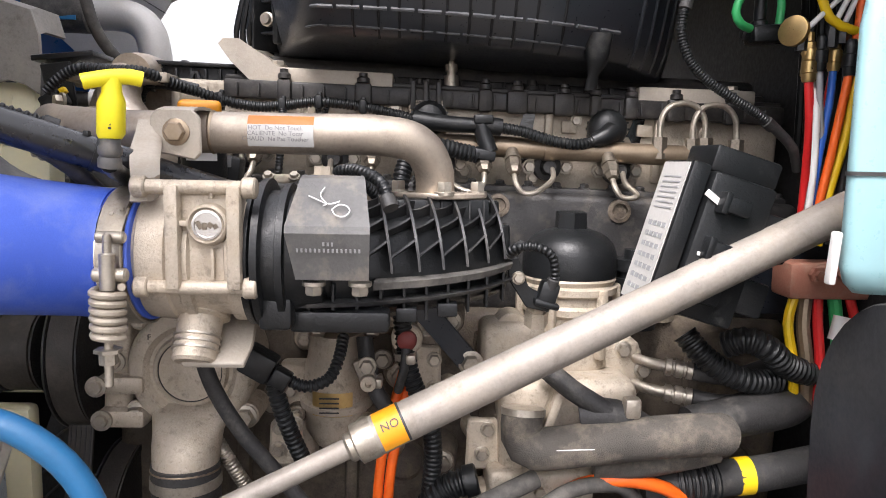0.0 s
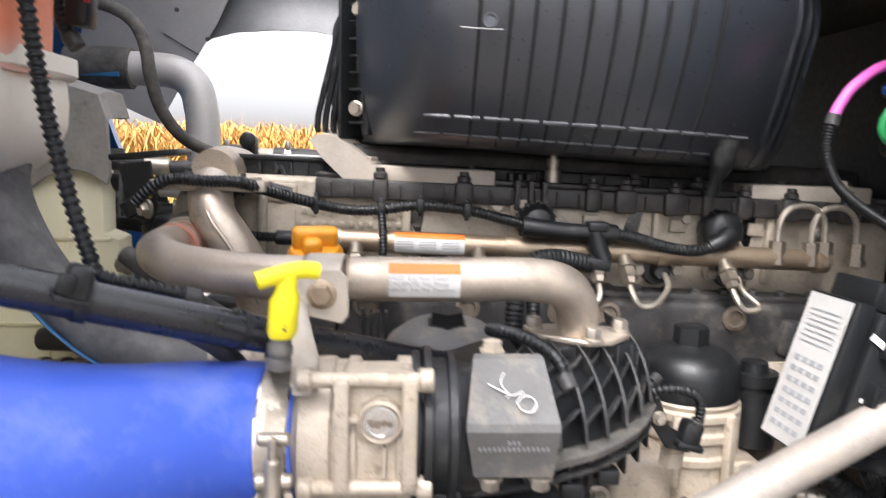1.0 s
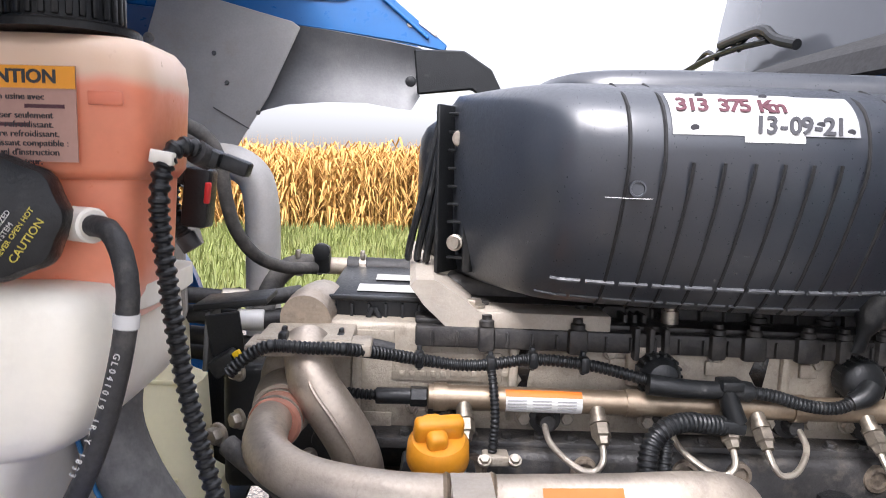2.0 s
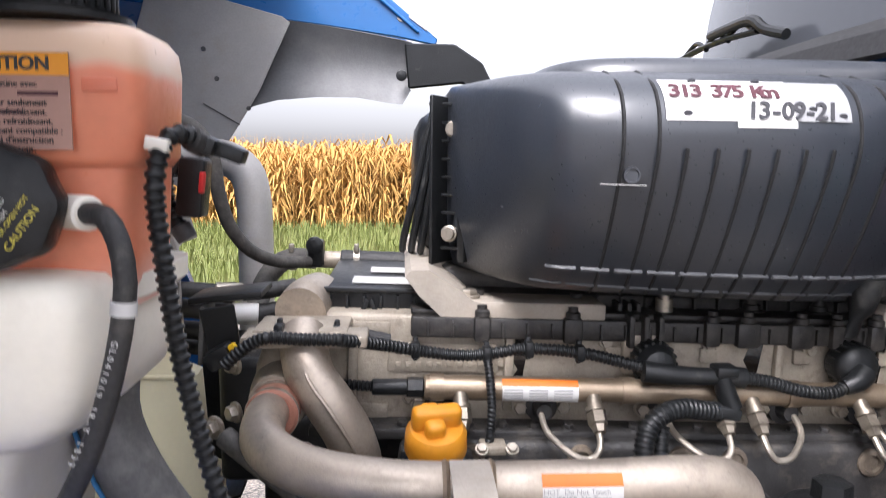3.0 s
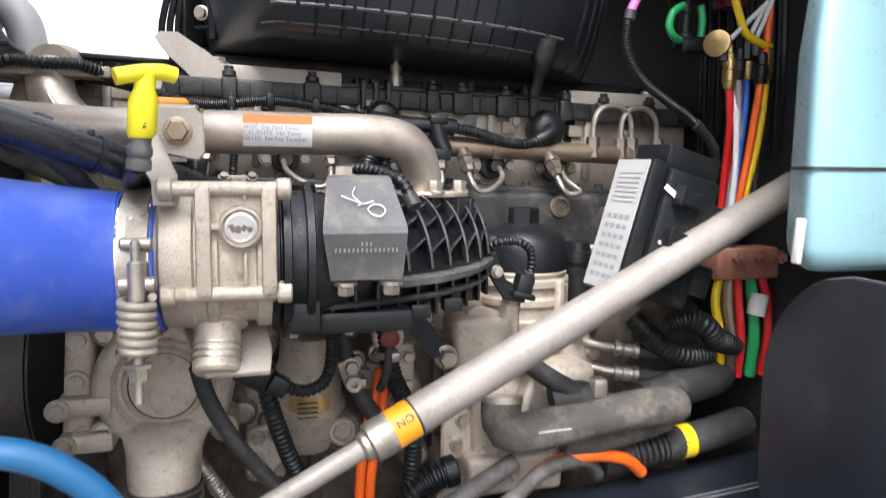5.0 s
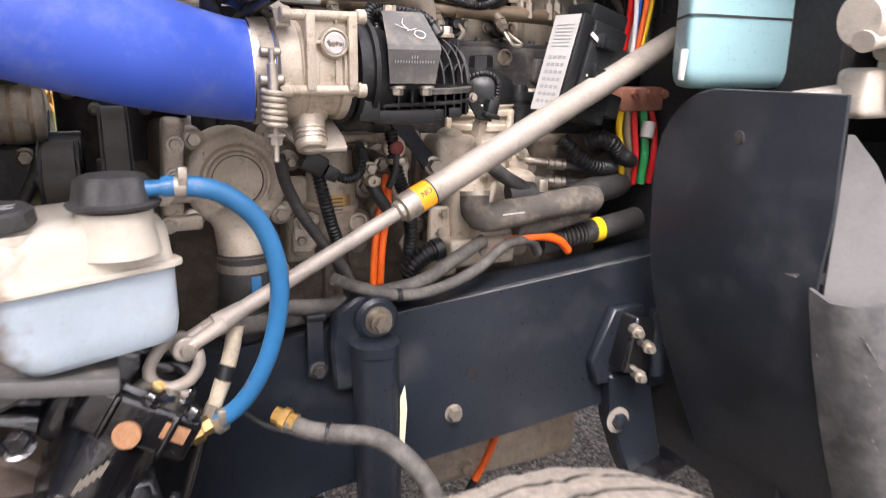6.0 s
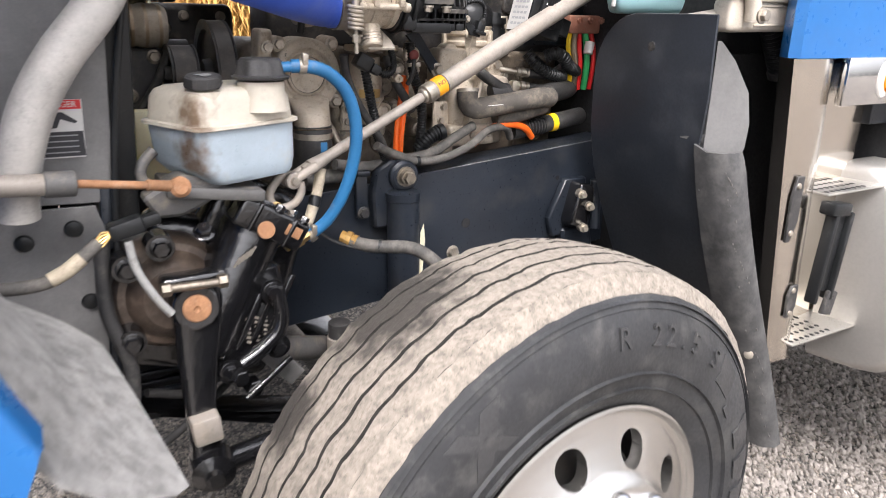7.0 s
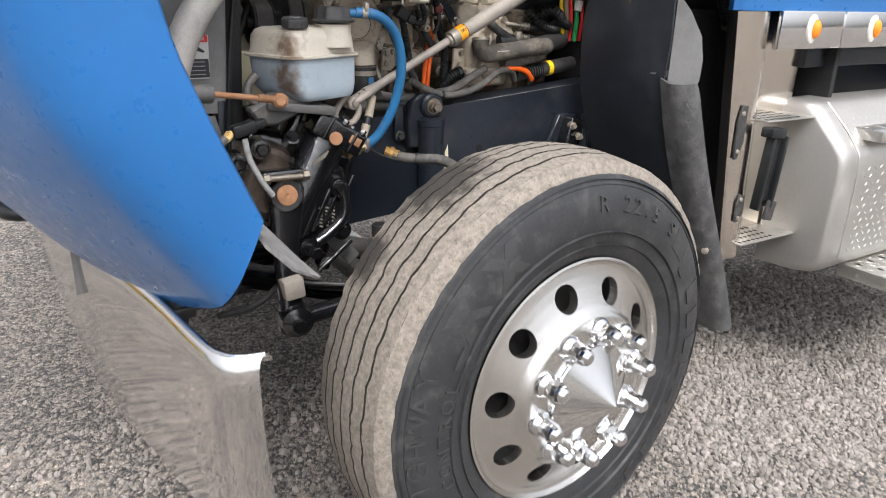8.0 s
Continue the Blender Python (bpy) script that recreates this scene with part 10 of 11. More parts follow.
def washer_tank():
    t = thing("washer_tank", (0.42, 0.72, 1.32), "pale teal translucent washer fluid tank with a black strap", "tank")
    def ring(z, g=0.0):
        pts = []
        for x, y in oval((0.425, 0.775, 0), (1, 0, 0), (0, 1, 0), 0.145 - g, 0.062 - g, 7, 44) and [(p.x, p.y) for p in oval((0.425, 0.775, 0), (1, 0, 0), (0, 1, 0), 0.145 - g, 0.062 - g, 7, 44)]:
            k = (y - 0.713) / 0.124
            pts.append((x + 0.085 * k * max(0.0, (0.45 - x) / 0.17), y, z))
        return pts
    part("tank_body", B(loft([ring(1.333, 0.03), ring(1.336, 0.014), ring(1.345, 0.005), ring(1.36), ring(1.56), ring(1.62, 0.01), ring(1.64, 0.03)])), TEAL, t, "", 50)
    part("strap", B(loft([ring(z, -0.0015) for z in (1.437, 1.4405)])), RUBBER, t, "thin black strap", 50)
    part("corner_mark", B(box((0.006, 0.01, 0.045), (0.283, 0.722, 1.368), (0, 4, 0), 0.002)), PAPER, t)
    b = thing("mounting_bracket", (0.62, 0.62, 1.33), "cast silver bracket beside the cab corner", "bracket")
    body = part("plate_body", B(box((0.235, 0.05, 0.066), (0.515, 0.535, 1.336), (0, -1, 0), 0.012, 3), box((0.19, 0.03, 0.02), (0.53, 0.515, 1.372), (0, -1, 0), 0.006)), BRACKET, b)
    part("claw", B(tube([(0.36, 0.50, 1.398), (0.40, 0.497, 1.405), (0.425, 0.495, 1.395), (0.437, 0.492, 1.36), (0.442, 0.492, 1.325)], 0.017, 16, 0.008, flat=0.8), box((0.085, 0.04, 0.05), (0.465, 0.515, 1.40), (0, 0, 0), 0.014, 3)), BRACKET, b)
    part("saddle", B(lathe((0.43, 0.51, 1.43), (1, 0, 0.1), [(-0.07, 0.030), (-0.065, 0.034), (0.06, 0.034), (0.065, 0.030)], 24)), BRACKET, b)
    part("pivot", B(bolt((0.447, 0.474, 1.335), (0, -1, 0), 0.012, 0.012)), STEEL, b)
    part("raised_ring", B(lathe((0.51, 0.511, 1.338), (0, -1, 0), [(0, 0.012), (0.002, 0.011), (0.002, 0.008), (0, 0.007)], 20)), BRACKET, body)
    for dz in (-0.02, 0.018):
        part("cast_rib", B(box((0.13, 0.004, 0.004), (0.535, 0.509, 1.337 + dz), (0, -1, 0), 0.0015)), BRACKET, body)
    part("stay", B(tube([(0.362, 0.59, 1.323), (0.385, 0.57, 1.329), (0.41, 0.55, 1.335)], 0.012, 12)), GALV, b)
    a = thing("air_boot", (0.72, 0.72, 1.28), "black accordion rubber boot", "boot")
    part("bellows", B(tube([(0.80, 0.74, 1.47), (0.82, 0.74, 1.36), (0.84, 0.74, 1.25), (0.86, 0.74, 1.17)], 0.04, 20, 0.008, 0.008, 0.018)), RUBBER, a)
    part("collar", B(lathe((0.80, 0.74, 1.46), (0.1, 0, -1), [(-0.01, 0.046), (0.012, 0.046)], 24)), PLASTIC, a)
    w = thing("conduit", (0.64, 0.58, 1.25), "black corrugated conduit hanging behind the bracket", "conduit")
    part("conduit_body", B(tube([(0.575, 0.59, 1.46), (0.582, 0.585, 1.41), (0.598, 0.582, 1.36), (0.640, 0.58, 1.29), (0.685, 0.58, 1.215)], 0.025, 20, 0.006, 0.0035, 0.0095)), PLASTIC, w)
    part("end_collar", B(lathe((0.684, 0.58, 1.217), (0.5, 0, -0.86), [(-0.004, 0.028), (0.012, 0.028)], 24)), RUBBER, w)
    c = thing("battery_cable", (0.7, 0.8, 1.22), "red cable in the gap behind the guard", "cable")
    part("cable_body", B(tube([(0.52, 0.75, 1.235), (0.62, 0.74, 1.225), (0.75, 0.74, 1.21), (0.9, 0.76, 1.20)], 0.009, 10)), RED_WIRE, c)


washer_tank()


# ---- lower left: strut, reservoir, steering ----
def hood_strut():
    t = thing("brace_strut", (0.0, 0.83, 1.2), "silver telescopic brace strut with an orange tag", "strut")
    a, b = Vector((-0.408, 0.772, 1.035)), Vector((0.335, 0.897, 1.366))
    d = (b - a).normalized()
    a -= d * 0.028
    b = b + d * 0.125
    k = 0.346
    j = a + d * k
    part("rod", B(rod(a + d * 0.03, j, 0.0105, seg=22)), GALV, t)
    part("tube", B(rod(j + d * 0.012, b, 0.0205, seg=30)), GALV, t, "dusty silver outer tube")
    part("ferrule", B(lathe(j - d * 0.012, d, [(0, 0.0125), (0.003, 0.015), (0.008, 0.015), (0.010, 0.0205), (0.026, 0.0212), (0.03, 0.0205)], 30)), STEEL, t)
    u, v, w = frame_of(d)
    def band(a0, a1, d0, d1, r):
        return lambda bm: sheet([[j + d * q + (u * math.cos(s) + v * math.sin(s)) * r for s in np.radians(np.linspace(a0, a1, 14))] for q in (d0, d1)])(bm)
    tag = part("orange_tag", B(band(-40, 220, 0.022, 0.050, 0.0210)), LABEL_YELLOW, t, "orange warning tag")
    out = None
    for s in range(0, 360, 5):
        n = u * math.cos(radians(s)) + v * math.sin(radians(s))
        if out is None or n.dot(Vector((-0.1, -0.9, 0.45))) > out.dot(Vector((-0.1, -0.9, 0.45))):
            out = n
    part("tag_word", B(words("NO", 0.012, j + d * 0.036 + out * 0.0214, d, out.cross(d), 0.0003)), INK, tag)
    part("tag_line", B(band(20, 60, 0.024, 0.026, 0.0213)), INK, tag)
    part("tag_line", B(band(-40, 220, 0.048, 0.0505, 0.0213)), INK, tag)
    # clevis fork
    side = d.cross(Vector((0, 0, 1))).normalized()
    for s_ in (-1, 1):
        part("fork_arm", B(rod(a + side * 0.011 * s_ - d * 0.004, a + side * 0.008 * s_ + d * 0.055, 0.008, 0.0105, seg=14)), GALV, t)
        part("fork_cheek", B(lathe(a + side * 0.006 * s_, side * s_, [(0, 0.0155), (0.008, 0.0155), (0.010, 0.013)], 22)), GALV, t)
    part("fork_pin", B(lathe(a - side * 0.022, side, [(0, 0.007), (0.003, 0.0085), (0.041, 0.0085), (0.044, 0.007)], 18)), STEEL, t)
    part("fork_neck", B(rod(a + d * 0.045, a + d * 0.085, 0.0150, 0.0115, seg=18)), GALV, t)
    s = thing("bow_shackle", (-0.43, 0.775, 1.0), "worn metal bow shackle with a bolt", "shackle")
    part("bow", B(tube([(-0.418, 0.762, 1.018), (-0.416, 0.762, 1.0), (-0.428, 0.764, 0.980), (-0.452, 0.766, 0.972), (-0.470, 0.768, 0.982), (-0.474, 0.770, 1.0), (-0.460, 0.772, 1.022), (-0.445, 0.772, 1.034)], 0.0080, 14)), GALV, s)
    part("bow_foot", B(box((0.05, 0.024, 0.016), (-0.455, 0.77, 0.968), (0, 20, 0), 0.005)), GALV, s)
    part("nut", B(bolt((-0.466, 0.758, 0.978), (-0.1, -0.9, 0.3), 0.0075, 0.008)), BRASS, s)


hood_strut()


CAP_DUSTY = surface("dusty_black_cap", (0.045, 0.044, 0.044), 0.6, 0.0, 0.25, 260, 20, 0.2, dust=0.35, dust_color=(0.12, 0.113, 0.105))


def fluid_reservoir():
    t = thing("fluid_reservoir", (-0.57, 0.73, 1.05), "stained white and pale blue fluid reservoir with two black caps", "reservoir")
    R = Matrix.Rotation(radians(23), 3, "Z")
    u, v = R @ Vector((1, 0, 0)), R @ Vector((0, 1, 0))
    mid = Vector((-0.553, 0.760, 0))
    def ring(z, a, b, pw=5.5, dx=0.0, dy=0.0):
        return oval(mid + u * dx + v * dy + Vector((0, 0, z)), u, v, a, b, pw, 44)
    part("lower_half", B(loft([ring(1.043, 0.070, 0.058, 7, 0.022, 0.004), ring(1.046, 0.079, 0.066, 8, 0.018), ring(1.055, 0.086, 0.071, 9, 0.014), ring(1.075, 0.097, 0.074, 10, 0.005), ring(1.139, 0.100, 0.077, 10)])), ICE, t, "pale blue lower half", 45)
    part("seam", B(loft([ring(1.1375, 0.104, 0.081, 10), ring(1.139, 0.107, 0.084, 10), ring(1.144, 0.107, 0.084, 10), ring(1.1455, 0.104, 0.081, 10)])), MILKY, t, "", 45)
    part("upper_half", B(loft([ring(1.145, 0.100, 0.077, 9), ring(1.182, 0.097, 0.074, 8), ring(1.194, 0.091, 0.068, 7), ring(1.200, 0.080, 0.058, 6), ring(1.202, 0.04, 0.02, 4)])), MILKY, t, "stained milky upper half", 45)
    for q, r, h in (((-0.594, 0.695, 1.190), 0.026, 0.016), ((-0.494, 0.722, 1.190), 0.037, 0.045)):
        part("neck", B(lathe(q, (0, 0, 1), [(-0.03, r * 1.2), (0.0, r * 1.05), (h * 0.4, r * 1.05)], 30)), MILKY, t)
    small = part("small_cap", B(lathe((-0.594, 0.694, 1.203), (-0.05, -0.12, 1), [(0, 0.028), (0.004, 0.030), (0.016, 0.029), (0.019, 0.025)], 8)), CAP_DUSTY, t, "small dusty black cap")
    part("moulded_word", B(box((0.028, 0.004, 0.0012), (-0.595, 0.692, 1.2228), (7, 0, 23), 0), box((0.02, 0.004, 0.0012), (-0.592, 0.684, 1.2220), (7, 0, 23), 0)), INK_GREY, small)
    def knob(bm):
        c = Vector((-0.494, 0.720, 1.212))
        rings = []
        for z, r, am in ((0, 0.046, 0), (0.004, 0.048, 0), (0.007, 0.041, 0.02), (0.012, 0.039, 0.05), (0.028, 0.036, 0.05), (0.033, 0.031, 0.03), (0.034, 0.004, 0)):
            rings.append([bm.verts.new(c + Vector((math.cos(a), math.sin(a), 0)) * r * (1 + am * math.cos(8 * a)) + Vector((0, 0, z))) for a in np.linspace(0, 2 * math.pi, 96, endpoint=False)])
        for a, b in zip(rings, rings[1:]):
            for i in range(96):
                bm.faces.new((a[i], a[(i + 1) % 96], b[(i + 1) % 96], b[i]))
        bm.faces.new(rings[-1])
    part("large_cap", B(knob), CAP_DUSTY, t, "large lobed dusty black cap")
    part("foot", B(tube([(-0.67, 0.74, 1.10), (-0.69, 0.735, 1.08), (-0.693, 0.73, 1.055), (-0.67, 0.725, 1.04)], 0.009, 12)), PLASTIC_GREY, t)
    # blue return hose
    h = thing("return_hose", (-0.33, 0.73, 1.1), "blue rubber return hose with steel clamps", "hose")
    pts = [(-0.446, 0.705, 1.232), (-0.42, 0.70, 1.232), (-0.385, 0.70, 1.222), (-0.350, 0.705, 1.192), (-0.330, 0.712, 1.15), (-0.322, 0.72, 1.10), (-0.327, 0.73, 1.045), (-0.342, 0.742, 0.99), (-0.368, 0.758, 0.940), (-0.405, 0.772, 0.908)]
    part("hose", B(tube(pts, 0.0115, 20)), BLUE_LINE, h)
    part("spigot", B(rod((-0.47, 0.708, 1.230), (-0.43, 0.702, 1.232), 0.009)), BLUE_LINE, h)
    for q, ax in (((-0.428, 0.701, 1.232), (1, -0.1, 0)), ((-0.396, 0.768, 0.912), (-0.8, 0.3, -0.6))):
        part("clamp", B(lathe(q, ax, [(-0.006, 0.0132), (0.006, 0.0132)], 22), box((0.010, 0.012, 0.02), (q[0] + 0.002, q[1] - 0.008, q[2] + 0.012), (0, 0, 0), 0.002)), STEEL, h)
    f = thing("pressure_line", (-0.39, 0.77, 0.97), "beige sleeved pressure line with crimped ends", "hose")
    part("sleeve", B(tube([(-0.365, 0.79, 1.035), (-0.374, 0.785, 1.0), (-0.383, 0.78, 0.975)], 0.0105, 16)), BEIGE, f)
    part("crimp", B(rod((-0.380, 0.782, 0.985), (-0.387, 0.778, 0.965), 0.0115)), PLASTIC, f)
    part("lower_sleeve", B(rod((-0.387, 0.778, 0.967), (-0.400, 0.775, 0.935), 0.0112, 0.0095)), BEIGE, f)
    part("nut", B(lathe((-0.400, 0.775, 0.936), (-0.4, 0, -0.9), [(0, 0.011), (0.02, 0.011)], 6)), STEEL, f)


fluid_reservoir()


OIL_DIRT = surface("oily_dirt", (0.075, 0.055, 0.042), 0.35, 0.1, 0.5, 90, 18, 0.6, dust=0.3, dust_color=(0.2, 0.16, 0.13))


def steering_gear():
    t = thing("steering_gear", (-0.6, 0.75, 0.8), "oily black steering gear box with a pitman arm", "steering gear")
    part("main_body", B(lathe((-0.668, 0.80, 0.845), (0.1, -1, 0.05), [(-0.06, 0.10), (0.02, 0.105), (0.05, 0.098), (0.058, 0.09), (0.060, 0.078), (0.07, 0.072), (0.085, 0.055)], 40)), OIL_DIRT, t, "brown oily dirt on the round housing")
    part("cylinder", B(tube([(-0.505, 0.765, 0.955), (-0.545, 0.755, 0.885), (-0.585, 0.745, 0.815), (-0.62, 0.74, 0.745)], 0.058, 32)), OILY, t)
    part("end_cover", B(lathe((-0.50, 0.766, 0.962), (0.5, 0.08, 0.87), [(-0.005, 0.066), (0.018, 0.066), (0.022, 0.058), (0.034, 0.05)], 36)), OILY, t)
    for a in range(0, 360, 60):
        u, v, w = frame_of((0.5, 0.08, 0.87))
        q = Vector((-0.50, 0.766, 0.962)) + (u * math.cos(radians(a)) + v * math.sin(radians(a))) * 0.056 + w * 0.02
        part("cover_bolt", B(bolt(q, (0.5, 0.08, 0.87), 0.008, 0.009)), OILY, t)
    vb = part("valve_block", B(box((0.135, 0.085, 0.055), (-0.492, 0.742, 0.962), (0, 32, 0), 0.008, 3)), OILY, t)
    for dx, dy in ((-0.052, -0.032), (0.052, -0.032), (0.0, -0.034), (-0.052, 0.028), (0.052, 0.028)):
        q = Vector((-0.492, 0.742 + dy, 0.962)) + Matrix.Rotation(radians(32), 3, "Y") @ Vector((dx, 0, 0.027))
        part("block_bolt", B(bolt(q, (0.53, 0, 0.85), 0.009, 0.011)), OILY, vb)
    for dx in (-0.035, 0.035):
        q = Vector((-0.492, 0.70, 0.962)) + Matrix.Rotation(radians(32), 3, "Y") @ Vector((dx, 0, 0))
        part("block_rib", B(box((0.008, 0.012, 0.054), q, (0, 32, 0), 0.003)), OILY, vb)
    part("oil_seep", B(box((0.03, 0.003, 0.02), (-0.455, 0.6985, 0.945), (0, 32, 0), 0.001)), RUST, vb)
    part("port_plug", B(lathe((-0.505, 0.700, 0.955), (-0.1, -1, 0.2), [(0, 0.016), (0.008, 0.015), (0.009, 0.004)], 20)), RUST, t)
    part("shaft_cap", B(lathe((-0.637, 0.672, 0.842), (-0.1, -1, 0.1), [(-0.03, 0.0235), (0.002, 0.0235), (0.004, 0.021), (0.0045, 0.006), (0.002, 0.003)], 30)), RUST, t, "rust-red splined shaft end")
    part("shaft_ring", B(lathe((-0.637, 0.676, 0.842), (-0.1, -1, 0.1), [(-0.06, 0.041), (0.0, 0.039), (0.002, 0.036), (0.001, 0.026)], 36)), OILY, t)
    part("pinch_clamp", B(box((0.10, 0.04, 0.028), (-0.638, 0.705, 0.882), (0, 0, 0), 0.008, 3)), OILY, t)
    part("pinch_bolt", B(rod((-0.685, 0.672, 0.885), (-0.585, 0.672, 0.882), 0.0075)), OILED_STEEL, t)
    for x in (-0.683, -0.592):
        part("pinch_nut", B(rod((x - 0.008, 0.672, 0.884), (x + 0.008, 0.672, 0.884), 0.012, seg=6)), OILED_STEEL, t)
    arm = part("pitman_arm", B(loft([oval((-0.632, 0.715, 0.885), (1, 0, 0), (0, 1, 0), 0.034, 0.022, 4, 24), oval((-0.632, 0.705, 0.85), (1, 0, 0), (0, 1, 0), 0.044, 0.024, 4, 24), oval((-0.634, 0.70, 0.80), (1, 0, 0), (0, 1, 0), 0.040, 0.022, 4, 24), oval((-0.64, 0.69, 0.75), (1, 0, 0), (0, 1, 0), 0.034, 0.02, 4, 24), oval((-0.645, 0.68, 0.66), (1, 0, 0), (0, 1, 0), 0.026, 0.02, 4, 24), oval((-0.645, 0.665, 0.59), (1, 0, 0), (0, 1, 0), 0.026, 0.024, 4, 24), oval((-0.643, 0.655, 0.52), (1, 0, 0), (0, 1, 0), 0.036, 0.03, 3, 24)])), OILY, t, "thick black pitman arm")
    part("bright_block", B(box((0.050, 0.05, 0.050), (-0.644, 0.655, 0.628), (0, -6, 0), 0.006)), GALV, arm, "scuffed bare metal face")
    part("ball_joint", B(lathe((-0.640, 0.645, 0.548), (-0.1, -1, -0.1), [(-0.02, 0.040), (0.02, 0.038), (0.03, 0.018), (0.042, 0.016)], 28)), OILY, arm)
    part("drag_link", B(tube([(-0.62, 0.67, 0.535), (-0.5, 0.70, 0.53), (-0.35, 0.74, 0.52), (-0.2, 0.78, 0.50)], 0.022, 18)), OILY, t)
    casting = [(-0.587, 0.715, 0.837), (-0.538, 0.715, 0.882), (-0.480, 0.715, 0.885), (-0.468, 0.715, 0.826), (-0.478, 0.715, 0.760), (-0.518, 0.715, 0.700), (-0.560, 0.715, 0.688), (-0.590, 0.715, 0.717)]
    part("gear_casting", B(plate(casting, 0.09, (0, 1, 0), 0.008)), OILY, t)
    part("back_housing", B(box((0.30, 0.08, 0.30), (-0.585, 0.835, 0.80), (0, 18, 0), 0.03, 3), box((0.16, 0.07, 0.20), (-0.52, 0.825, 0.93), (0, 30, 0), 0.02, 3)), OILY, t)
    for k in range(4):
        part("casting_rib", B(box((0.012, 0.014, 0.115), (-0.573 + 0.03 * k, 0.707, 0.775 + 0.012 * k), (0, 26, 0), 0.004)), OILY, t)
    part("hose_fitting", B(lathe((-0.436, 0.757, 0.908), (0.85, 0.1, 0.3), [(-0.02, 0.012), (0, 0.012), (0.002, 0.0155), (0.016, 0.0155), (0.018, 0.012), (0.03, 0.012)], 6)), BRASS, t, "brass hose fitting")
    part("sector_cover", B(box((0.12, 0.05, 0.13), (-0.555, 0.735, 0.775), (0, 25, 0), 0.02, 3)), OILY, t)
    for q in ((-0.50, 0.70, 0.84), (-0.495, 0.70, 0.73), (-0.585, 0.70, 0.70), (-0.74, 0.70, 0.79), (-0.735, 0.70, 0.92), (-0.68, 0.71, 0.945)):
        b = part("cover_lug", B(lathe(q, (0, -1, 0), [(-0.03, 0.024), (0.006, 0.023)], 22)), OILY, t)
        part("lug_bolt", B(bolt((q[0], q[1] - 0.006, q[2]), (0, -1, 0), 0.014, 0.013)), OILY, b)
    # Cast lettering as bright steel bars, the glints put into their colour.
    for k in range(3):
        for j in range(6):
            part("cast_mark", B(box((0.008, 0.002, 0.004), (-0.545 + 0.016 * k, 0.706, 0.745 + 0.009 * j), (0, 25, 0), 0)), STEEL, t)
    # more cast strokes, bright steel in place of glints
    for j in range(5):
        part("cast_mark", B(box((0.004, 0.002, 0.02), (-0.560 + 0.007 * j, 0.694, 0.905 + 0.004 * j), (0, 35, 0), 0)), STEEL, t)
    for k in range(3):
        part("casting_ring", B(lathe((-0.515 - 0.028 * k, 0.764 - 0.004 * k, 0.937 - 0.047 * k), (0.5, 0.08, 0.87), [(-0.004, 0.0605), (0.004, 0.0605)], 36)), OILY, t)
    part("side_arm", B(tube([(-0.495, 0.695, 0.845), (-0.487, 0.69, 0.80), (-0.495, 0.688, 0.765), (-0.53, 0.685, 0.735), (-0.565, 0.685, 0.715)], 0.014, 14)), OILY, t, "curved oily arm")
    part("hex_plug", B(rod((-0.575, 0.70, 0.692), (-0.57, 0.672, 0.690), 0.016, seg=6)), OILY, t)
    part("hex_plug", B(rod((-0.545, 0.72, 0.655), (-0.54, 0.695, 0.652), 0.018, seg=6)), OILY, t)
    part("flat_stay", B(plate([(-0.53, 0.735, 0.705), (-0.50, 0.735, 0.725), (-0.43, 0.735, 0.645), (-0.46, 0.735, 0.62)], 0.01, (0, 1, 0), 0.002)), PLASTIC_GREY, t, "grey flat stay")
    part("rod_stay", B(tube([(-0.47, 0.70, 0.70), (-0.52, 0.695, 0.665), (-0.56, 0.69, 0.64)], 0.006, 10)), OILY, t)
    # bracket and damper above it
    b = thing("damper_bracket", (-0.66, 0.7, 1.02), "grey painted bracket over the steering gear", "bracket")
    part("arm", B(plate([(-0.70, 0.70, 1.03), (-0.64, 0.70, 1.065), (-0.58, 0.70, 1.05), (-0.56, 0.70, 1.035), (-0.60, 0.70, 1.012), (-0.64, 0.70, 0.995), (-0.68, 0.70, 0.995)], 0.05, (0, 1, 0), 0.006)), PLASTIC_GREY, b)
    part("shelf", B(box((0.16, 0.12, 0.02), (-0.585, 0.745, 1.03), (0, 8, 0), 0.005)), PLASTIC_GREY, b)
    part("nut", B(bolt((-0.61, 0.70, 0.965), (0, -0.6, 0.8), 0.014, 0.012)), OILY, b)
    d = thing("hood_damper", (-0.8, 0.64, 1.08), "silver gas damper with a rusty rod", "damper")
    part("cylinder", B(rod((-1.05, 0.60, 1.10), (-0.797, 0.632, 1.080), 0.0155, seg=22)), GALV, d)
    part("end_collar", B(rod((-0.835, 0.628, 1.083), (-0.795, 0.633, 1.080), 0.0185, seg=22)), PLASTIC_GREY, d)
    part("rusty_rod", B(rod((-0.797, 0.632, 1.080), (-0.665, 0.650, 1.060), 0.0062, seg=14)), RUST, d)
    part("ball_socket", B(lathe((-0.65, 0.652, 1.057), (-0.1, -1, 0.1), [(-0.014, 0.015), (0.008, 0.016), (0.014, 0.010)], 22)), RUST, d)
    part("socket_neck", B(rod((-0.70, 0.645, 1.066), (-0.66, 0.651, 1.059), 0.0085, seg=14)), RUST, d)


steering_gear()


PANEL_GREY = surface("grey_side_panel", (0.155, 0.153, 0.15), 0.45, 0.0, 0.2, 220, 10, 0.2, dust=0.35, dust_color=(0.25, 0.245, 0.235))


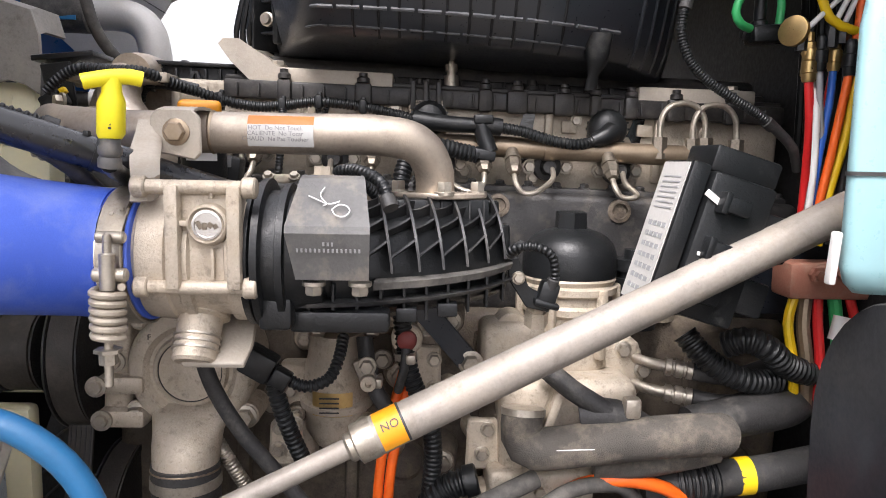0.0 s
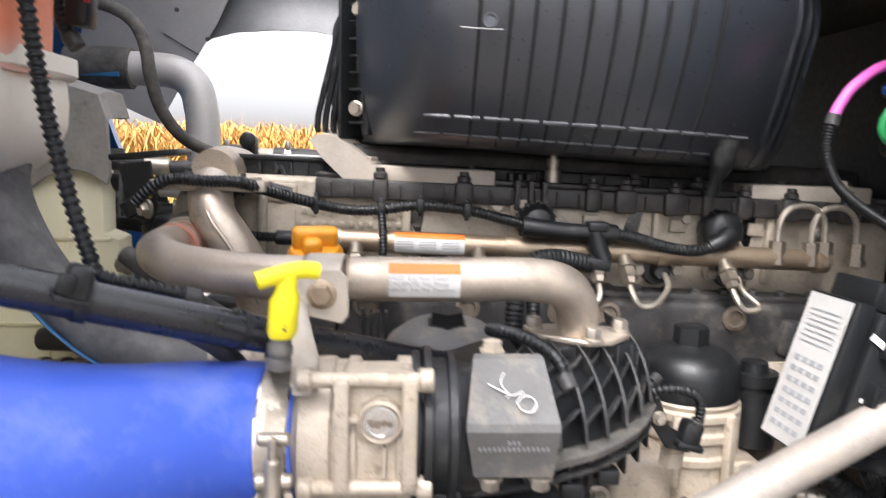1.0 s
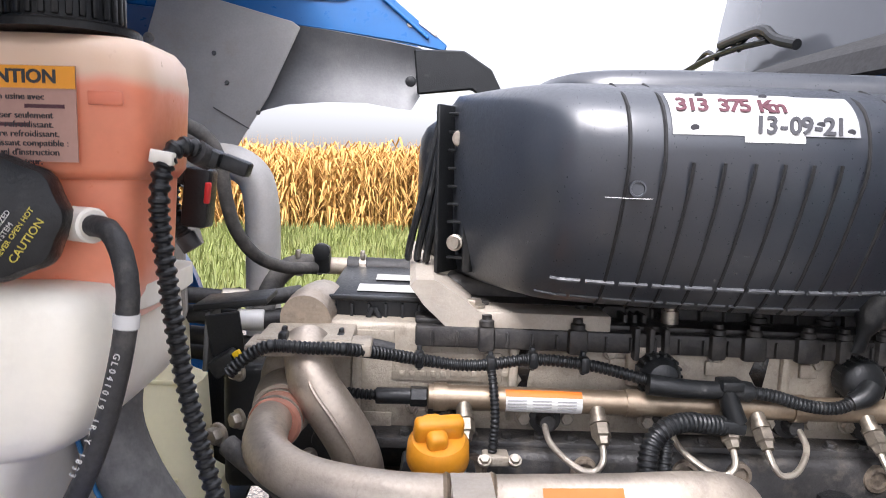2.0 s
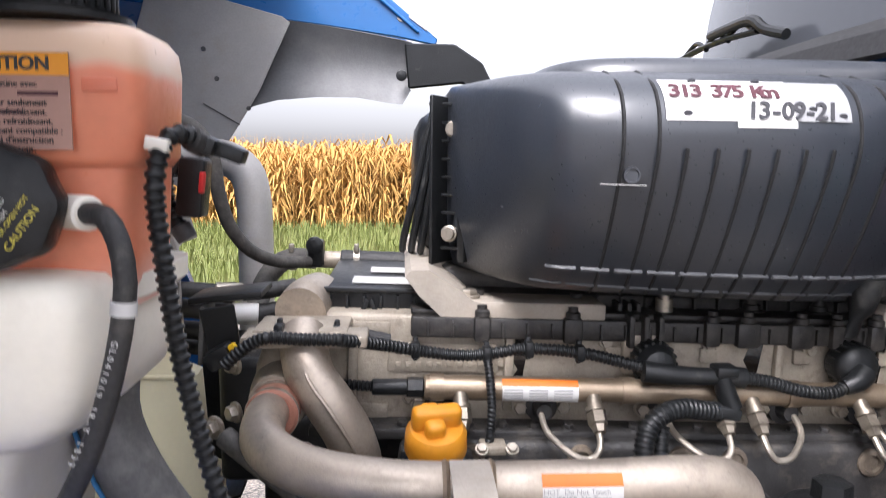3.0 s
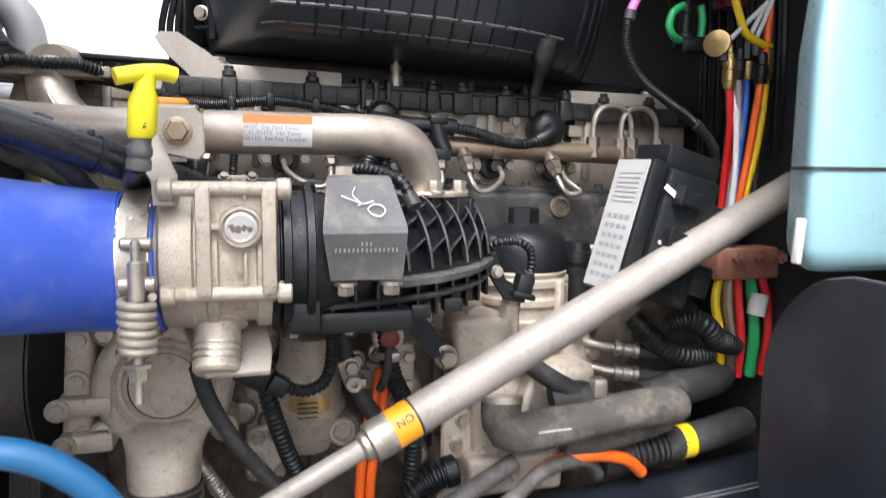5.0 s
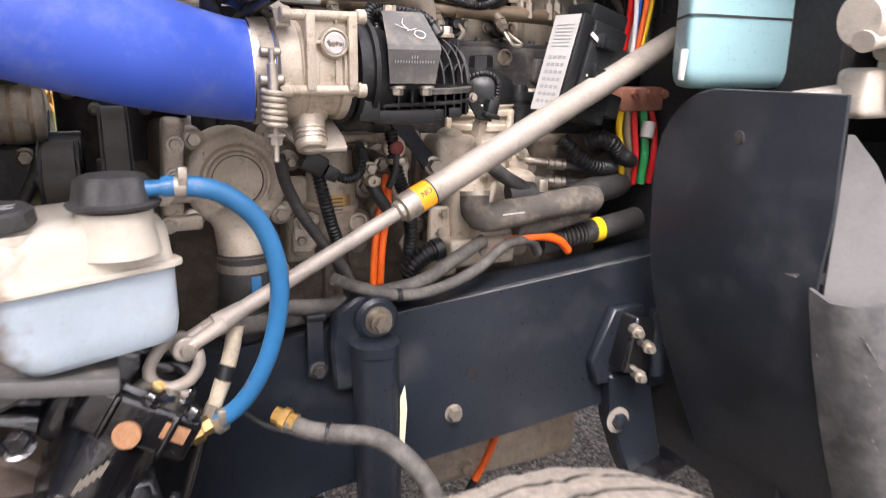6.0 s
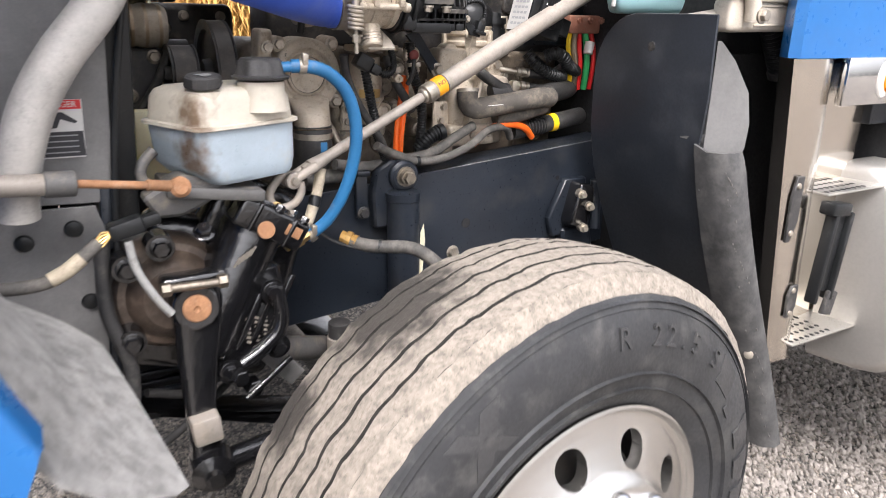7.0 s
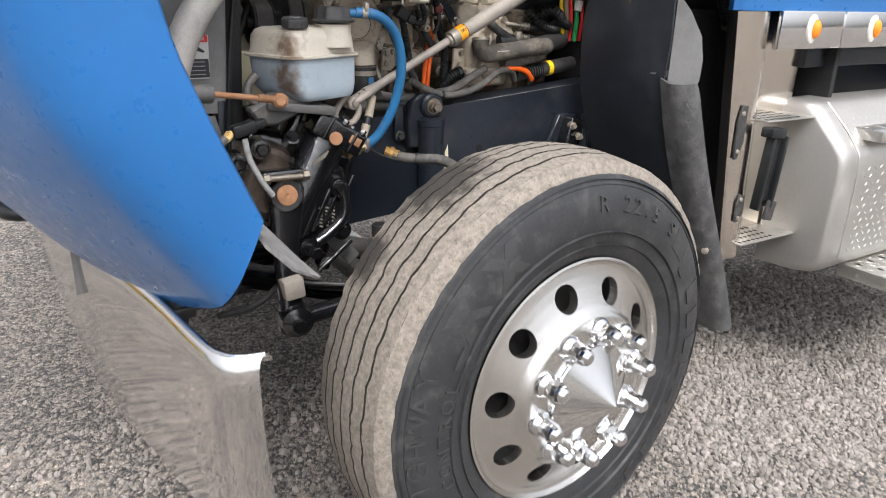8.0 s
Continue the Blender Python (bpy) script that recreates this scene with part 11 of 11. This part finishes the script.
def inner_fender():
    t = thing("radiator_side_panel", (-0.82, 0.76, 1.1), "dark grey side panel by the radiator with a danger sticker", "panel")
    part("upper_panel", B(plate([(-1.08, 0.765, 1.70), (-0.70, 0.755, 1.70), (-0.735, 0.755, 1.02), (-1.08, 0.765, 1.03)], 0.008, (0, -1, 0))), PANEL_GREY, t)
    part("lower_panel", B(plate([(-1.08, 0.755, 1.02), (-0.765, 0.747, 1.018), (-0.755, 0.747, 0.98), (-0.775, 0.747, 0.72), (-1.08, 0.755, 0.66)], 0.008, (0, -1, 0))), PANEL_GREY, t)
    part("edge_post", B(box((0.05, 0.07, 0.72), (-0.705, 0.80, 1.32), (0, 3, 0), 0.006)), PLASTIC, t)
    part("lower_post", B(box((0.02, 0.03, 0.42), (-0.757, 0.76, 0.84), (0, 3, 0), 0.005)), CHASSIS, t)
    part("thin_cable", B(tube([(-0.69, 0.745, 1.35), (-0.715, 0.742, 1.2), (-0.73, 0.74, 1.08), (-0.745, 0.738, 0.9)], 0.006, 10)), PLASTIC, t)
    for x, z in ((-0.80, 0.985), (-0.79, 0.86), (-0.87, 0.97)):
        part("push_rivet", B(lathe((x, 0.737, z), (0, -1, 0), [(0, 0.014), (0.004, 0.012), (0.006, 0.005)], 20)), PLASTIC, t)
    st = part("danger_sticker", B(plate([(-0.830, 0.7438, 1.185), (-0.765, 0.7438, 1.185), (-0.768, 0.7438, 1.097), (-0.833, 0.7438, 1.097)], 0.0012, (0, -1, 0), 0)), PAPER, t, "white danger sticker with red heading")
    part("red_heading", B(box((0.062, 0.0008, 0.014), (-0.798, 0.7422, 1.1775), (0, 0, 0), 0)), LABEL_RED, st)
    part("heading_word", B(words("DANGER", 0.0125, (-0.798, 0.7414, 1.1775), (1, 0, 0), (0, 0, 1), 0.0003)), PAPER, st)
    part("black_field", B(box((0.062, 0.0008, 0.038), (-0.799, 0.7422, 1.118), (0, 0, 0), 0)), INK, st)
    part("pictogram", B(plate([(-0.824, 0.742, 1.158), (-0.812, 0.742, 1.167), (-0.793, 0.742, 1.166), (-0.774, 0.742, 1.152), (-0.778, 0.742, 1.149), (-0.797, 0.742, 1.156), (-0.803, 0.742, 1.143), (-0.813, 0.742, 1.142), (-0.815, 0.742, 1.153)], 0.0006, (0, -1, 0), 0)), INK, st)
    for k in range(4):
        part("print_line", B(box((0.046, 0.0006, 0.0018), (-0.799, 0.7415, 1.131 - 0.0085 * k), (0, 0, 0), 0)), PAPER_GREY, st)
    # flap at the end of the hood liner
    f = thing("splash_flap", (-0.82, 0.35, 0.9), "mud-splashed grey rubber flap hanging from the hood", "flap")
    rows = [[(-0.935, 0.11, 1.06), (-0.92, 0.18, 1.05), (-0.91, 0.30, 1.03), (-0.925, 0.42, 1.03), (-0.95, 0.52, 1.03)],
            [(-0.900, 0.11, 0.995), (-0.872, 0.165, 0.945), (-0.845, 0.30, 0.925), (-0.865, 0.42, 0.945), (-0.90, 0.52, 0.96)],
            [(-0.868, 0.115, 0.935), (-0.835, 0.17, 0.900), (-0.815, 0.30, 0.895), (-0.82, 0.42, 0.91), (-0.84, 0.50, 0.925)],
            [(-0.82, 0.14, 0.882), (-0.79, 0.185, 0.864), (-0.785, 0.30, 0.865), (-0.795, 0.42, 0.885), (-0.81, 0.49, 0.90)],
            [(-0.77, 0.175, 0.848), (-0.752, 0.208, 0.832), (-0.762, 0.28, 0.843), (-0.78, 0.38, 0.868), (-0.80, 0.48, 0.893)]]
    for x, y, z in ((-0.86, 0.24, 0.925), (-0.87, 0.40, 0.948)):
        part("clip", B(lathe((x, y, z), (0.5, 0, 0.85), [(0, 0.010), (0.004, 0.009), (0.005, 0.004)], 14)), PLASTIC, f)
    part("flap_sheet", B(sheet(rows, 0.004)), MUDDY, f)
    # cable with a yellow-tipped connector
    c = thing("lamp_cable", (-0.76, 0.66, 0.99), "taped lamp cable with an open black connector", "cable")
    part("cable", B(tube([(-0.96, 0.60, 0.96), (-0.90, 0.61, 0.945), (-0.85, 0.615, 0.945), (-0.81, 0.62, 0.965), (-0.775, 0.63, 0.99)], 0.010, 14)), RUBBER_DUSTY, c)
    part("tape_wrap", B(tube([(-0.845, 0.615, 0.947), (-0.822, 0.618, 0.957), (-0.80, 0.622, 0.972)], 0.0112, 14)), BEIGE, c)
    part("wire_ends", B(*[tube([(-0.785, 0.628, 0.983), (-0.77, 0.63 + 0.004 * k, 0.994 + 0.004 * k), (-0.755, 0.634, 1.0)], 0.0018, 6) for k in range(-2, 3)]), BRASS, c)
    part("connector", B(box((0.05, 0.03, 0.026), (-0.735, 0.64, 1.005), (0, -14, 0), 0.005), box((0.03, 0.022, 0.018), (-0.70, 0.645, 1.012), (0, -14, 0), 0.004)), PLASTIC, c)
    w = thing("grey_tube", (-0.73, 0.63, 0.93), "short translucent grey tube hanging by the gear", "tube")
    part("tube_body", B(tube([(-0.735, 0.635, 0.985), (-0.728, 0.63, 0.94), (-0.705, 0.625, 0.89), (-0.685, 0.625, 0.86)], 0.0065, 12)), TUBE_GREY, w)
    for pts, r in (([(-0.765, 0.72, 0.97), (-0.77, 0.71, 0.85), (-0.745, 0.70, 0.74), (-0.76, 0.70, 0.64), (-0.80, 0.70, 0.60)], 0.012), ([(-0.72, 0.76, 0.66), (-0.62, 0.80, 0.62), (-0.50, 0.86, 0.66)], 0.008), ([(-0.80, 0.72, 0.56), (-0.70, 0.76, 0.55), (-0.60, 0.82, 0.58), (-0.50, 0.88, 0.62)], 0.008)):
        g = thing("brake_line", pts[1], "black rubber line under the steering gear", "hose", group="lines under the steering gear")
        part("line", B(tube(pts, r, 12)), RUBBER, g)
    x = thing("cross_member", (-0.75, 1.3, 0.55), "black front cross member and spring", "cross member")
    part("beam", B(box((0.12, 1.1, 0.10), (-0.82, 1.34, 0.60), (0, 0, 0), 0.01)), CHASSIS, x)
    part("leaf_spring", B(*[tube([(-0.75 + 0.03 * k, 0.86, 0.60 - 0.016 * k), (-0.4, 0.86, 0.50 - 0.016 * k), (-0.18, 0.86, 0.48 - 0.016 * k), (0.2, 0.86, 0.52 - 0.016 * k), (0.55 - 0.06 * k, 0.86, 0.62 - 0.016 * k)], 0.038, 10, flat=0.18) for k in range(3)]), OILY, x)
    part("axle", B(box((0.12, 1.9, 0.11), (-0.18, 1.34, 0.40), (0, 0, 0), 0.02)), OILY, x)
    part("torque_tube", B(rod((-0.50, 0.84, 0.66), (-0.30, 0.98, 0.56), 0.028)), PLASTIC_GREY, x, "dull steel tube")


inner_fender()


OCHRE = surface("yellow_chromate_steel", (0.42, 0.24, 0.06), 0.5, 0.3, 0.3, 300, 40, 0.2, dust=0.3, grime=0.3)


def rail_fittings():
    t = thing("shock_absorber", (-0.17, 0.82, 0.8), "black shock absorber bolted to the chassis rail", "shock absorber")
    part("eye", B(lathe((-0.145, 0.915, 0.985), (0, -1, 0), [(0, 0.034), (0.05, 0.034), (0.056, 0.028)], 30)), CHASSIS, t)
    part("eye_bolt", B(lathe((-0.145, 0.86, 0.985), (0, -1, 0), [(0, 0.022), (0.004, 0.022), (0.004, 0.017), (0.016, 0.016)], 24), lathe((-0.145, 0.845, 0.985), (0, -1, 0), [(0, 0.014), (0.012, 0.013)], 6)), OILED_STEEL, t)
    part("bracket", B(plate([(-0.205, 0.905, 1.0), (-0.17, 0.905, 1.02), (-0.12, 0.905, 1.015), (-0.11, 0.905, 0.97), (-0.16, 0.905, 0.94), (-0.18, 0.905, 0.87), (-0.21, 0.905, 0.87), (-0.215, 0.905, 0.95)], 0.03, (0, -1, 0), 0.005)), CHASSIS, t)
    part("dust_tube", B(lathe((-0.15, 0.862, 0.955), (0.02, 0, -1), [(0, 0.028), (0.004, 0.038), (0.02, 0.038), (0.022, 0.036), (0.34, 0.036)], 34)), CHASSIS, t)
    part("body_tube", B(rod((-0.147, 0.862, 0.62), (-0.14, 0.862, 0.45), 0.03, seg=28)), CHASSIS, t)
    part("torn_label", B(plate([(-0.118, 0.838, 0.86), (-0.110, 0.838, 0.88), (-0.106, 0.838, 0.84), (-0.112, 0.838, 0.76), (-0.119, 0.838, 0.76)], 0.001, (0, -1, 0), 0)), TAN, t, "torn paper label")
    s = thing("strap_hanger", (-0.235, 0.9, 0.93), "black strap hanger bolted to the chassis rail", "bracket")
    part("strap", B(box((0.026, 0.012, 0.10), (-0.235, 0.894, 0.945), (0, 0, 0), 0.003), box((0.03, 0.03, 0.012), (-0.236, 0.89, 0.995), (0, 0, 0), 0.003)), CHASSIS, s)
    part("bolt", B(bolt((-0.232, 0.888, 0.906), (0, -1, 0), 0.011, 0.01)), IRON_DARK, s)
    h = thing("wheel_brake_hose", (-0.3, 0.8, 0.88), "dusty brake hose with a brass end at the rail", "hose")
    part("hose", B(tube([(-0.305, 0.80, 0.878), (-0.275, 0.77, 0.872), (-0.24, 0.745, 0.872), (-0.20, 0.72, 0.87), (-0.165, 0.69, 0.845), (-0.14, 0.66, 0.80), (-0.13, 0.64, 0.72)], 0.0135, 16)), RUBBER_DUSTY, h)
    part("brass_end", B(lathe((-0.318, 0.81, 0.888), (0.7, -0.6, -0.3), [(0, 0.012), (0.012, 0.012), (0.012, 0.016), (0.022, 0.016), (0.022, 0.012), (0.034, 0.0145)], 8)), OCHRE, h)
    part("thin_wire", B(tube([(-0.36, 0.82, 0.897), (-0.335, 0.80, 0.880), (-0.30, 0.785, 0.868), (-0.265, 0.765, 0.868)], 0.0035, 8)), PLASTIC, h)
    part("tie", B(lathe((-0.255, 0.757, 0.872), (0.8, -0.5, 0), [(-0.003, 0.015), (0.003, 0.015)], 18)), PLASTIC, h)
    v = thing("height_valve", (0.36, 0.88, 0.86), "black levelling valve on a rail bracket", "valve")
    part("bracket", B(plate([(0.285, 0.905, 0.83), (0.33, 0.905, 0.93), (0.40, 0.905, 0.93), (0.42, 0.905, 0.78), (0.30, 0.905, 0.78)], 0.02, (0, -1, 0), 0.004)), CHASSIS, v)
    part("valve_body", B(box((0.06, 0.05, 0.11), (0.365, 0.868, 0.865), (0, 14, 0), 0.008, 3)), OILY, v)
    for q in ((0.345, 0.84, 0.90), (0.375, 0.84, 0.865), (0.36, 0.84, 0.81)):
        part("stud", B(lathe(q, (-0.2, -1, 0), [(-0.01, 0.012), (0.008, 0.012), (0.008, 0.007), (0.02, 0.007)], 8)), STEEL, v)
    part("arm", B(rod((0.40, 0.85, 0.93), (0.41, 0.85, 0.80), 0.014)), CHASSIS, v)
    # hanger casting that carries on below the rail
    part("hanger", B(plate([(0.325, 0.875, 0.80), (0.335, 0.875, 0.70), (0.375, 0.875, 0.60), (0.43, 0.875, 0.50), (0.475, 0.875, 0.48), (0.49, 0.875, 0.53), (0.455, 0.875, 0.66), (0.42, 0.875, 0.80)], 0.045, (0, 1, 0), 0.006)), CHASSIS, v, "black hanger arm")
    for q, r in (((0.346, 0.872, 0.707), 0.026), ((0.435, 0.872, 0.545), 0.022)):
        part("washer", B(lathe(q, (0, -1, 0), [(0, r), (0.003, r), (0.004, r * 0.7)], 26)), GALV, v)
        part("hanger_bolt", B(lathe((q[0], q[1] - 0.003, q[2]), (0, -1, 0), [(0, r * 0.62), (0.012, r * 0.6), (0.014, r * 0.4)], 6)), CHASSIS, v)
    w = thing("orange_cable", (0.28, 1.1, 0.62), "orange sleeved cable hanging behind the rail", "cable")
    part("sleeve", B(tube([(0.24, 1.12, 0.76), (0.24, 1.12, 0.66), (0.232, 1.12, 0.60), (0.205, 1.12, 0.53), (0.17, 1.12, 0.47)], 0.0085, 12)), ORANGE, w)
    part("end", B(rod((0.174, 1.12, 0.477), (0.152, 1.12, 0.44), 0.0095)), PLASTIC, w)
    k = thing("bump_post", (-0.293, 0.9, 0.6), "grey cylindrical bump stop post with a black cap", "bump stop")
    part("post", B(rod((-0.293, 0.89, 0.50), (-0.293, 0.89, 0.625), 0.029, seg=26)), GALV, k)
    part("cap", B(rod((-0.293, 0.89, 0.622), (-0.293, 0.89, 0.66), 0.025, seg=26)), RUBBER, k)


rail_fittings()


def wiper():
    t = thing("wiper", (0.40, 1.6, 1.95), "black windscreen wiper resting on the cowl", "wiper")
    part("arm", B(tube([(0.385, 1.70, 1.985), (0.372, 1.76, 2.005), (0.365, 1.80, 2.03), (0.37, 1.92, 2.035), (0.375, 2.02, 2.035)], 0.011, 10)), PLASTIC, t)
    part("blade", B(tube([(0.372, 1.78, 2.005), (0.378, 1.95, 2.015), (0.388, 2.12, 2.018), (0.400, 2.30, 2.010)], 0.012, 8, flat=0.5)), PLASTIC, t)
    for k in range(3):
        part("bridge", B(tube([(0.372 + 0.006 * k, 1.80 + 0.13 * k, 2.010), (0.376 + 0.006 * k, 1.87 + 0.13 * k, 2.035), (0.38 + 0.006 * k, 1.95 + 0.13 * k, 2.016)], 0.006, 8)), PLASTIC, t)


wiper()
